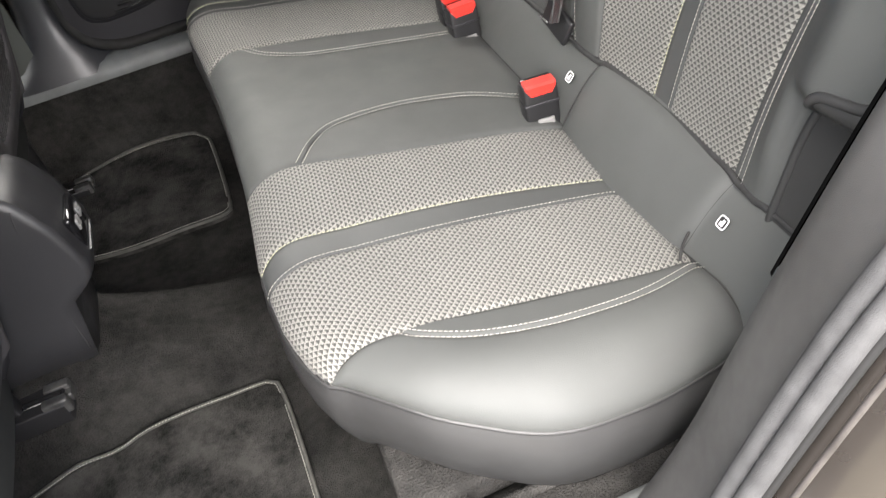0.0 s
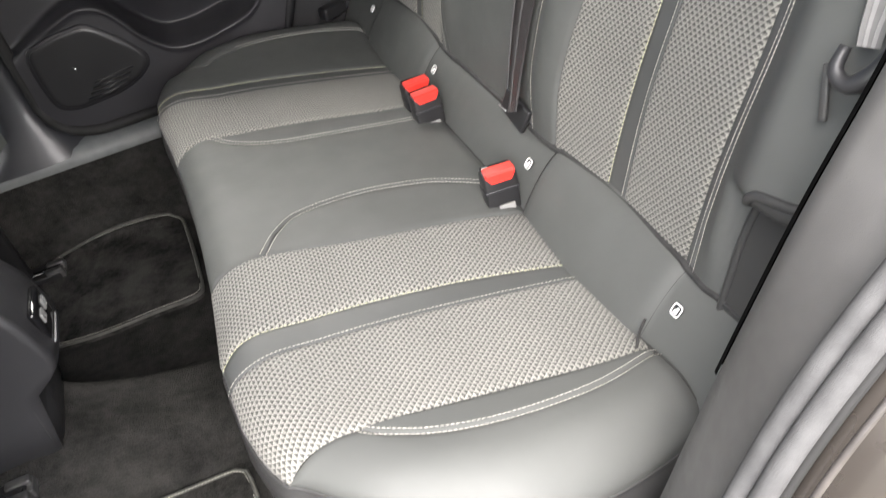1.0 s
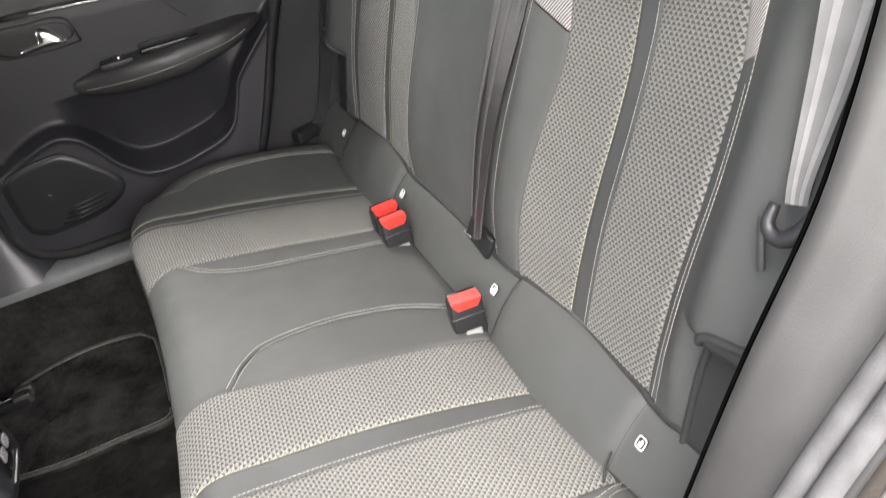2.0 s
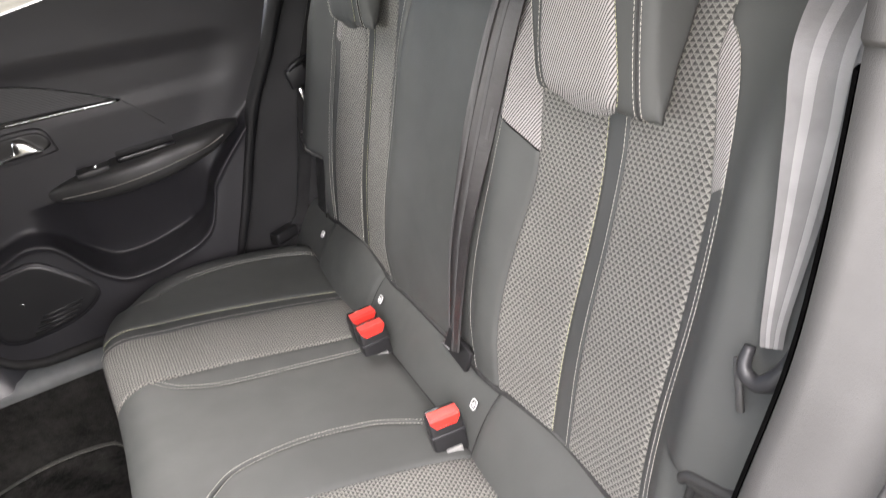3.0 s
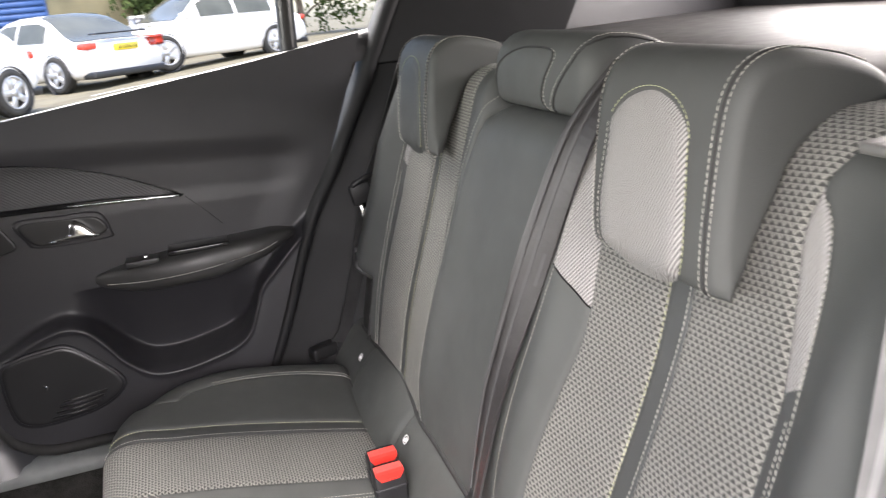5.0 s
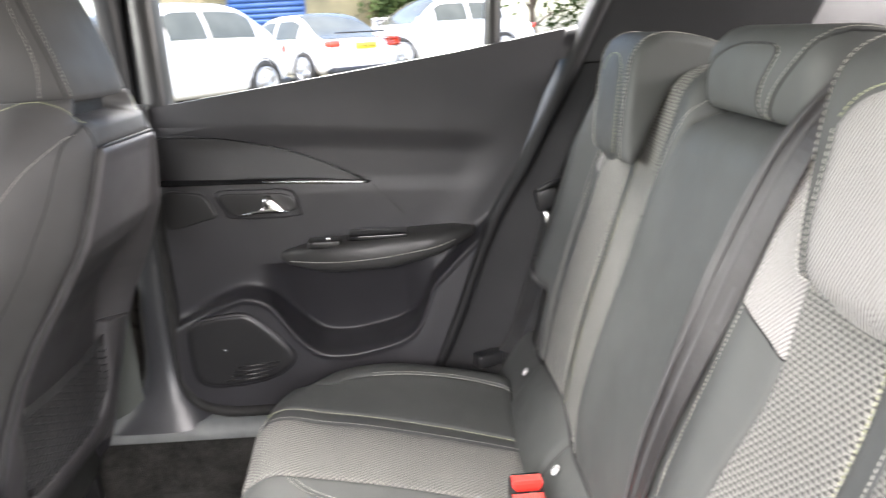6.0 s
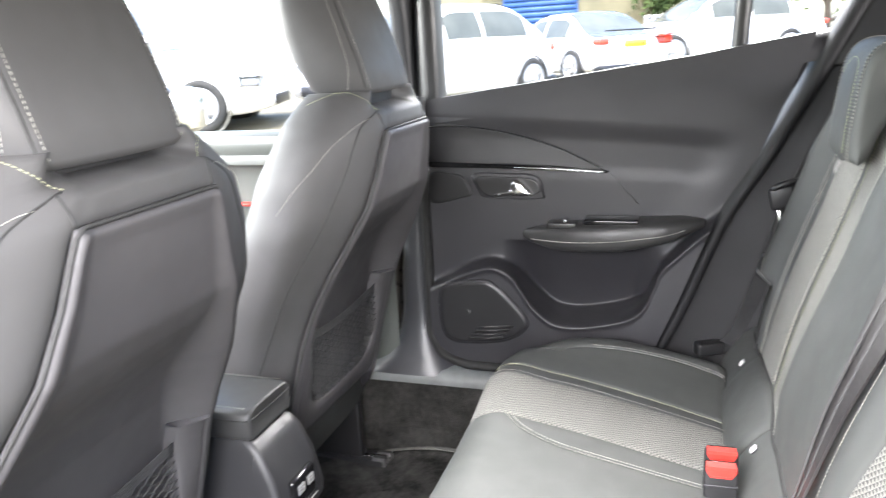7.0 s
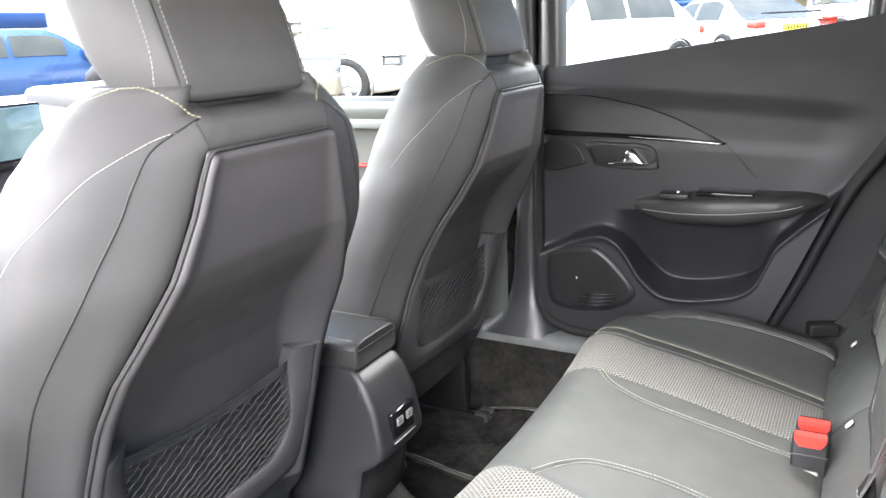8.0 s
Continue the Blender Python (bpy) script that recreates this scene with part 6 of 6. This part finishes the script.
mb = thing("seat_belt", (0.0, -0.1, 0.38), "dark grey centre seat belt hanging over the backrest", "seat belt", "rear seat belts")
mb_c = [(0.19, -0.150, 0.895), (0.150, -0.148, 0.850), (0.126, -0.138, 0.80), (0.096, -0.114, 0.70), (0.052, -0.088, 0.55), (0.026, -0.084, 0.45), (0.006, -0.095, 0.39)]
mb_w = [(0, 0.022, 0), (-0.004, 0.022, 0.004), (-0.009, 0.020, 0.002), (-0.011, 0.019, 0), (-0.010, 0.0195, 0.0), (-0.004, 0.021, -0.004), (0.002, 0.022, -0.012)]
part("webbing", ribbon(mb_c, mb_w), BELT_MID, mb, smooth=False)
for k in (-0.62, 0.0, 0.62):
    c2 = [tuple(np.array(c) + k * np.array(w) + (-0.0010, 0.0, 0.0005)) for c, w in zip(mb_c, mb_w)]
    part("woven_stripe", ribbon(c2, [tuple(0.10 * np.array(w)) for w in mb_w], 0.0009), LEATHER_FRONT, mb, smooth=False)
part("anchor", moved(rbox(-0.004, 0.004, -0.028, 0.028, -0.018, 0.018, 0.003), pose(0.013, -0.098, 0.392, 18, 15, 8)), PLASTIC_SMOOTH, mb)
part("tongue_ring", tube([Vector((0.004, -0.074, 0.388)) + Vector((-0.55 * c, d, 0.83 * c)) for c, d in ((0.0, 0.009), (0.0, -0.009), (-0.017, -0.007), (-0.017, 0.007))], 0.0012, 6, closed=True), SOCKET, mb, "bare metal loop of the belt tongue")
fb = thing("seat_belt", (0.05, 0.61, 0.4), "dark seat belt with metal tongue hanging on the rear pillar", "seat belt", "rear seat belts")
part("webbing", ribbon([(0.18, 0.590, 0.865), (0.171, 0.592, 0.841), (0.129, 0.596, 0.742), (0.074, 0.602, 0.620), (0.033, 0.600, 0.482), (-0.007, 0.597, 0.366), (-0.03, 0.595, 0.335)], [(0.020, 0.004, -0.008)] * 4 + [(0.012, 0.004, -0.006)] * 3), BELT_DARK, fb, smooth=False)
part("anchor_cover", moved(rbox(-0.028, 0.028, -0.014, 0.014, -0.010, 0.016, 0.005), pose(-0.060, 0.590, 0.322, 0, 0, 25)), PLASTIC_SMOOTH, fb, "black anchor cover at the seat corner")
part("tongue_cover", moved(rbox(-0.021, 0.021, -0.007, 0.007, -0.020, 0.020, 0.005), pose(0.054, 0.572, 0.636, 0, -12, 0)), PLASTIC_SMOOTH, fb)
for x in (0.0500, 0.0650):
    part("tongue", moved(rbox(-0.0045, 0.0045, -0.0025, 0.0025, -0.034, 0.0, 0.0012, 1), pose(x, 0.564, 0.616, 0, -8, 0)), CHROME, fb, "bare metal prong of the belt tongue")
part("belt_loop", tube(smooth_line([(0.036, 0.578, 0.640), (0.042, 0.568, 0.655), (0.060, 0.567, 0.664), (0.080, 0.574, 0.668)], 20), 0.0055, 8), PLASTIC_SMOOTH, fb)

# ---- outside ----
def gz(y, x=-2.4):
    """Height of the sloping car park."""
    return float(np.interp(y, [1.0, 6.0, 10.0, 18.0, 60.0, 400.0], [-0.32, -0.16, 0.02, 0.03, 0.30, 0.5])) + 0.06 * min(4.0, max(0.0, x + 2.4)) * min(1.0, max(0.0, (y - 5.0) / 6.0))


ASPHALT = surface("asphalt", (0.105, 0.094, 0.058), (0.145, 0.132, 0.086), (0.8, 0.95), 1.5, 60, 0.6, 0.01)
LINE = surface("line_paint", (0.62, 0.62, 0.58), (0.75, 0.75, 0.72), (0.6, 0.8), 6, 80, 0.4, 0.004)
yr = [-200.0, -20.0, 0.0, 1.0, 3.0, 5.0, 6.0, 8.0, 10.0, 11.0, 14.0, 18.0, 30.0, 60.0, 400.0]
xr = [-300.0, -100.0, -30.0, -10.0, -5.0, -2.4, -1.0, 0.4, 1.6, 6.0, 15.0, 60.0, 300.0]
alone("ground", ([(x, y, gz(y, x)) for y in yr for x in xr], grid_faces(len(yr), len(xr))), ASPHALT, "weathered pale asphalt of a car park", "ground", "structure", smooth=True)
CARWHITE = surface("white_car_paint", (0.80, 0.785, 0.76), (0.84, 0.825, 0.80), (0.15, 0.2), 2, 300, 0.0, coat=1.0)
CARBLUE = surface("blue_car_paint", (0.020, 0.070, 0.19), (0.028, 0.085, 0.22), (0.2, 0.3), 2, 300, 0.0, coat=1.0)
# Car glass with the sky's reflection put into a paler colour.
GLASS_SKY_PALED = surface("sky_paled_glass", (0.17, 0.175, 0.16), (0.22, 0.225, 0.21), (0.05, 0.10), 2, 300, 0.0)
CARGLASS = surface("car_glass", (0.062, 0.066, 0.054), (0.088, 0.092, 0.076), (0.06, 0.12), 2, 300, 0.0, gloss=0.35)
TYRE = surface("tyre_rubber", (0.020, 0.020, 0.018), (0.034, 0.032, 0.027), (0.7, 0.9), 6, 200, 0.3, 0.002)
RIM = surface("alloy_rim", (0.42, 0.42, 0.42), (0.52, 0.52, 0.52), (0.3, 0.4), 10, 300, 0.0, metallic=0.6)
ARCH = surface("pale_arch_plastic", (0.13, 0.125, 0.10), (0.18, 0.175, 0.145), (0.6, 0.7), 6, 300, 0.1)
LAMPGLASS = surface("lamp_glass", (0.42, 0.44, 0.45), (0.52, 0.54, 0.55), (0.05, 0.1), 8, 300, 0.0)
REDLAMP = surface("red_lamp", (0.55, 0.05, 0.03), (0.65, 0.08, 0.05), (0.1, 0.15), 12, 300, 0.0)
YELLOW = surface("yellow_plate", (0.75, 0.58, 0.03), (0.80, 0.63, 0.05), (0.4, 0.5), 12, 300, 0.0)
BRICK = surface("ochre_brick", (0.22, 0.19, 0.11), (0.30, 0.26, 0.15), (0.8, 0.9), 1.2, 20, 0.5, 0.01)
SHUTTER = surface("blue_shutter", (0.018, 0.065, 0.20), (0.028, 0.085, 0.24), (0.4, 0.5), 2, 60, 0.2, 0.004)
LEAF = surface("leaf", (0.030, 0.055, 0.010), (0.060, 0.090, 0.018), (0.85, 0.95), 1.5, 60, 0.3, 0.002)
BARK = surface("bark", (0.09, 0.07, 0.05), (0.14, 0.11, 0.08), (0.8, 0.95), 3, 60, 0.8, 0.01)


def lathe(profile, n, m):
    """Spins (radius, axial) points about local y."""
    rings = [[m @ Vector((r * math.cos(t), a, r * math.sin(t))) for r, a in profile] for t in np.linspace(0, 2 * math.pi, n, endpoint=False)]
    return [tuple(v) for g in rings for v in g], grid_faces(n, len(profile), wrap_n=True)


def car(pos, heading, paint, label, length=4.2, width=1.78, shoulder=0.92, roof=1.43, cabin=(-0.36, -0.30, 0.02, 0.24), wheel=0.33, base=2.55, plate=None, spoiler=False):
    """A parked car; cabin: where, along the length from rear -0.5 to nose 0.5, the rear glass starts, the roof starts, the roof ends and the windscreen ends."""
    x0, y0 = pos
    c = thing("parked_car", (x0, y0, gz(y0, x0)), label, "car", "parked cars")
    m = Matrix.Translation((x0, y0, gz(y0, x0))) @ Matrix.Rotation(math.atan2(heading[1], heading[0]), 4, "Z")
    def put(data):
        return [tuple(m @ Vector(v)) for v in data[0]], data[1]
    def section(u):
        """Half section at u (-0.5 rear .. 0.5 nose): points from the belly to the roof's middle."""
        e = abs(u) * 2
        w = width / 2 * (1 - 0.16 * e ** 6)
        hood = np.interp(u, [-0.5, -0.47, -0.40, 0.20, 0.40, 0.48, 0.5], [0.60, 0.82, shoulder, shoulder, 0.80, 0.62, 0.48])
        k = np.interp(u, cabin, [0, 1, 1, 0])
        k = k * k * (3 - 2 * k)
        top = hood + (roof - hood) * k - 0.05 * k * ((u + 0.1) / 0.3) ** 2
        low = 0.20 + 0.10 * e ** 8
        return [(0, low), (w * 0.85, low), (w * 0.97, low + 0.08), (w, low + 0.25 * (hood - low) + 0.05), (w, low + 0.65 * (hood - low)), (w * 0.965, hood), (w * (0.965 - 0.10 * k), hood + 0.5 * (top - hood)), (w * (0.95 - 0.22 * k), top - 0.05 * k), (w * 0.5, top + 0.012), (0, top + 0.02)]
    us = np.concatenate([np.linspace(-0.5, -0.44, 6), np.linspace(-0.42, 0.44, 44), np.linspace(0.46, 0.5, 6)])
    rings = []
    for u in us:
        h = section(u)
        rings.append([(u * length, y, z) for y, z in h] + [(u * length, -y, z) for y, z in h[-2:0:-1]])
    body = part("body", put(loft(rings)), paint, c)
    # glass laid just proud of the cabin
    # Panes of a tall car have the sky reflection painted in.
    pane_glass = GLASS_SKY_PALED if roof > 1.6 else CARGLASS
    def pane(name, ua, ub, fa, fb, side):
        rows = []
        for u in np.linspace(ua, ub, 16):
            h = section(u)
            p, q = np.array(h[5]), np.array(h[7])
            rows.append([(u * length, side * (p[0] + (q[0] - p[0]) * f + 0.014 + 0.11 * f * (1 - f)), p[1] + (q[1] - p[1]) * f) for f in np.linspace(fa, fb, 5)])
        part(name, put(loft(rows, close=False)), pane_glass, body)
    for side in (1, -1):
        mid = (cabin[1] + cabin[2]) / 2 + 0.02
        pane("side_window", cabin[1] - 0.3 * (cabin[1] - cabin[0]), mid - 0.008, 0.10, 0.86, side)
        pane("side_window", mid + 0.008, cabin[2] + 0.06, 0.10, 0.86, side)
    for ua, ub in ((cabin[0] + 0.015, cabin[1] - 0.01), (cabin[2] + 0.02, cabin[3] - 0.02)):
        rows = []
        for u in np.linspace(ua, ub, 8):
            h = section(u)
            rows.append([(u * length, y, z + 0.012) for y, z in [(-h[7][0] * 0.95, h[7][1] + 0.01), (-h[8][0], h[8][1]), (0, h[9][1]), (h[8][0], h[8][1]), (h[7][0] * 0.95, h[7][1] + 0.01)]])
        part("screen", put(loft(rows, close=False)), pane_glass, body)
    lip = 1.17 if roof > 1.6 else 1.09
    for sx in (-1, 1):
        for sy in (-1, 1):
            wm = m @ Matrix.Translation((sx * base / 2, sy * (width / 2 - 0.10), wheel))
            flip = wm @ Matrix.Diagonal((1, sy, 1, 1))
            wob = part("wheel", lathe([(wheel * 0.66, -0.10), (wheel * 0.9, -0.10), (wheel, -0.06), (wheel, 0.08), (wheel * 0.92, 0.115), (wheel * 0.70, 0.118), (wheel * 0.66, 0.09), (wheel * 0.64, -0.08)], 32, flip), TYRE, c)
            spokes = []
            for k in range(5):
                t = 2 * math.pi * k / 5
                sp = rbox(0.03, wheel * 0.68, 0.09, 0.115, -0.045, 0.045, 0.01, 1)
                spokes.append(moved(sp, flip @ Matrix.Rotation(t, 4, "Y")))
            spokes.append(lathe([(wheel * 0.70, 0.085), (wheel * 0.70, 0.122), (wheel * 0.62, 0.118), (wheel * 0.62, 0.085)], 32, flip))
            spokes.append(lathe([(0.001, 0.12), (0.06, 0.118), (0.06, 0.09)], 14, flip))
            part("rim", join(*spokes), RIM, wob)
            part("wheel_arch", lathe([(wheel * 1.02, 0.02), (wheel * (lip - 0.04), 0.102), (wheel * lip, 0.107), (wheel * (lip - 0.04), 0.02)], 32, flip), ARCH if roof > 1.6 else PLASTIC_SMOOTH, body)
    for sy in (-1, 1):
        h = section(-0.465)
        part("tail_lamp", put(rbox(-0.499 * length, (-0.435 if spoiler else -0.468) * length, sy * (h[4][0] - 0.24), sy * (h[4][0] + (0.010 if spoiler else -0.012)), 0.72, 0.83, 0.035)), REDLAMP, body)
        part("headlamp", put(rbox(0.42 * length, 0.478 * length, sy * (width / 2 - 0.34), sy * (width / 2 - 0.045), 0.60, 0.72, 0.04)), LAMPGLASS, body)
        part("mirror", put(rbox((cabin[3] - 0.05) * length - 0.1, (cabin[3] - 0.05) * length + 0.08, sy * (width / 2 - 0.03), sy * (width / 2 + 0.17), shoulder + 0.0, shoulder + 0.14, 0.05)), paint, body)
    part("rear_bumper", put(rbox(-0.5 * length - 0.03, -0.5 * length + 0.3, -width / 2 * 0.86, width / 2 * 0.86, 0.22, 0.34, 0.03)), PLASTIC_SMOOTH, body)
    part("front_grille", put(rbox(0.47 * length, 0.5 * length + 0.01, -0.5, 0.5, 0.30, 0.46, 0.03)), PLASTIC_SMOOTH, body)
    if plate is not None:
        pz = 0.72
        pl = part("number_plate", put(rbox(-0.5 * length - 0.035, -0.5 * length + 0.02, -0.26, 0.26, pz - 0.055, pz + 0.055, 0.006, 1)), plate, body, "yellow rear plate")
        for k in range(7):
            part("plate_bar", put(rbox(-0.5 * length - 0.038, -0.5 * length - 0.03, -0.21 + k * 0.06, -0.175 + k * 0.06, pz - 0.035, pz + 0.035, 0.002, 1)), PLASTIC_SMOOTH, pl)
    if spoiler:
        part("spoiler", put(rbox(-0.5 * length + 0.02, -0.5 * length + 0.24, -0.55, 0.55, 0.955, 0.985, 0.012)), PLASTIC_SMOOTH, body)
    return c


def by_wheel(x, y, h, base, width, axle=-1, side=1):
    """Centre of a car from the place of one wheel: axle -1 rear, 1 front; side 1 its left, -1 its right."""
    return (x - h[0] * axle * base / 2 + h[1] * side * width / 2, y - h[1] * axle * base / 2 - h[0] * side * width / 2)


A, B, C = (-0.5, -0.866), (-0.68, 0.73), (-0.866, -0.5)
car(by_wheel(-2.49, 10.77, A, 2.62, 1.76), A, CARWHITE, "white hatchback parked at a slant in the car park", 3.98, 1.76, 0.93, 1.45, (-0.48, -0.24, 0.04, 0.26), 0.32, 2.62)
car(by_wheel(-2.46, 14.27, B, 2.5, 1.83), B, CARWHITE, "white coupe with a black spoiler and yellow rear plate", 4.18, 1.83, 0.86, 1.35, (-0.44, -0.18, 0.02, 0.24), 0.33, 2.5, YELLOW, True)
car(by_wheel(-0.55, 15.15, C, 2.6, 1.80, 1), C, CARWHITE, "white saloon parked between bay lines", 4.5, 1.80, 0.92, 1.42, (-0.36, -0.26, 0.04, 0.24), 0.34, 2.6)
car((6.6, 15.2), C, CARWHITE, "white parked car at the end of the row", 4.4, 1.80, 0.92, 1.42, (-0.36, -0.26, 0.04, 0.24), 0.33, 2.6)
car((-0.2, 21.5), C, CARWHITE, "pale car parked in the row behind", 4.2, 1.76, 0.93, 1.45, (-0.40, -0.30, 0.04, 0.24))
S = (0.95, 0.31)
car(by_wheel(-6.4, 7.75, S, 2.65, 1.86, 1, -1), S, CARWHITE, "large white sport utility car with pale grey wheel arches", 4.5, 1.86, 1.08, 1.68, (-0.48, -0.42, 0.06, 0.22), 0.36, 2.65)
car((-13.2, 7.6), (0.35, 0.94), CARBLUE, "blue saloon parked across the lane", 4.4, 1.76, 0.92, 1.42, (-0.38, -0.28, 0.04, 0.24))
for x0, y0, x1, y1 in ((-1.75, 12.4, 0.50, 13.72), (-1.6, 9.7, 1.2, 11.4), (4.0, 10.9, 8.0, 13.2)):
    n = 8
    vs = []
    for i in range(n + 1):
        t = i / n
        for o in (-0.05, 0.05):
            p = (x0 + (x1 - x0) * t - 0.5 * o, y0 + (y1 - y0) * t + 0.866 * o)
            vs.append((p[0], p[1], gz(p[1], p[0]) + 0.010))
    alone("bay_line", (vs, grid_faces(n + 1, 2)), LINE, "white painted parking bay line", "road marking", "structure")

# building behind the cars
bld = thing("workshop_building", (-8, 27, 0.2), "ochre brick workshop with a blue shutter and white lintel", "building")
part("wall", rbox(-11, -1.6, 26.0, 32.0, 0.0, 5.0, 0.05, 1), BRICK, bld)
part("roof", rbox(-11.3, -1.3, 25.7, 32.3, 5.0, 5.3, 0.05, 1), PLASTIC, bld)
shut = part("shutter", rbox(-6.6, -4.0, 25.9, 26.05, 0.1, 2.35, 0.01, 1), SHUTTER, bld)
for k in range(12):
    part("slat", rbox(-6.55, -4.05, 25.86, 25.92, 0.2 + k * 0.18, 0.34 + k * 0.18, 0.02, 1), SHUTTER, shut)
part("lintel", rbox(-7.4, -3.3, 25.8, 26.05, 2.4, 2.9, 0.02, 1), LINE, bld)
shop = thing("blue_canopy", (-20, 11, 0.2), "blue canopy board on pale posts by the lane", "canopy")
part("fascia", rbox(-21.0, -20.6, 6.5, 13.2, 1.62, 2.02, 0.03, 1), SHUTTER, shop)
for y in (7.0, 9.0, 11.0, 12.8):
    part("post", rbox(-20.95, -20.75, y, y + 0.18, gz(y), 1.6, 0.02, 1), LINE, shop)
part("back_wall", rbox(-24.0, -23.7, 0.0, 16.0, 0.0, 3.2, 0.03, 1), LINE, shop)


def tree(x, y, h, spread, seed):
    rnd = random.Random(seed)
    t = thing("tree", (x, y, gz(y)), "leafy green tree behind the parked cars", "tree", "trees behind the car park")
    base = Vector((x, y, gz(y)))
    trunk = smooth_line([base, base + Vector((0.1, 0, h * 0.25)), base + Vector((0.0, 0.1, h * 0.55))], 10)
    limbs = [tube(trunk, np.linspace(0.16, 0.07, 10), 8)]
    tips = []
    for k in range(9):
        a = rnd.uniform(0, 6.28)
        s0 = Vector(trunk[rnd.randint(3, 9)])
        e = s0 + Vector((math.cos(a) * spread * rnd.uniform(0.4, 0.9), math.sin(a) * spread * rnd.uniform(0.4, 0.9), h * rnd.uniform(0.05, 0.4)))
        limbs.append(tube(smooth_line([s0, (s0 + e) / 2 + Vector((0, 0, 0.2)), e], 6), np.linspace(0.05, 0.015, 6), 6))
        tips.append(e)
    part("trunk", join(*limbs), BARK, t)
    vs, fs = [], []
    for k in range(4200):
        c = tips[rnd.randrange(len(tips))] + Vector((rnd.gauss(0, spread * 0.28), rnd.gauss(0, spread * 0.28), rnd.gauss(0, h * 0.11)))
        d1 = Vector((rnd.gauss(0, 1), rnd.gauss(0, 1), rnd.gauss(0, 1))).normalized()
        d2 = d1.cross(Vector((rnd.gauss(0, 1), rnd.gauss(0, 1), rnd.gauss(0, 1)))).normalized()
        l = rnd.uniform(0.07, 0.14)
        i = len(vs)
        vs += [c - d1 * l, c + d2 * l * 0.5, c + d1 * l, c - d2 * l * 0.5]
        fs.append((i, i + 1, i + 2, i + 3))
    part("crown", (vs, fs), LEAF, t, kind="stuff", smooth=False)


for i, (x, y, h, sp) in enumerate(((0.5, 25.0, 3.6, 1.7), (3.6, 26.0, 4.2, 2.0), (-0.9, 27.0, 3.4, 1.5), (7.5, 26.0, 4.0, 2.0), (11.5, 27.0, 4.4, 2.2))):
    tree(x, y, h, sp, 11 + i)
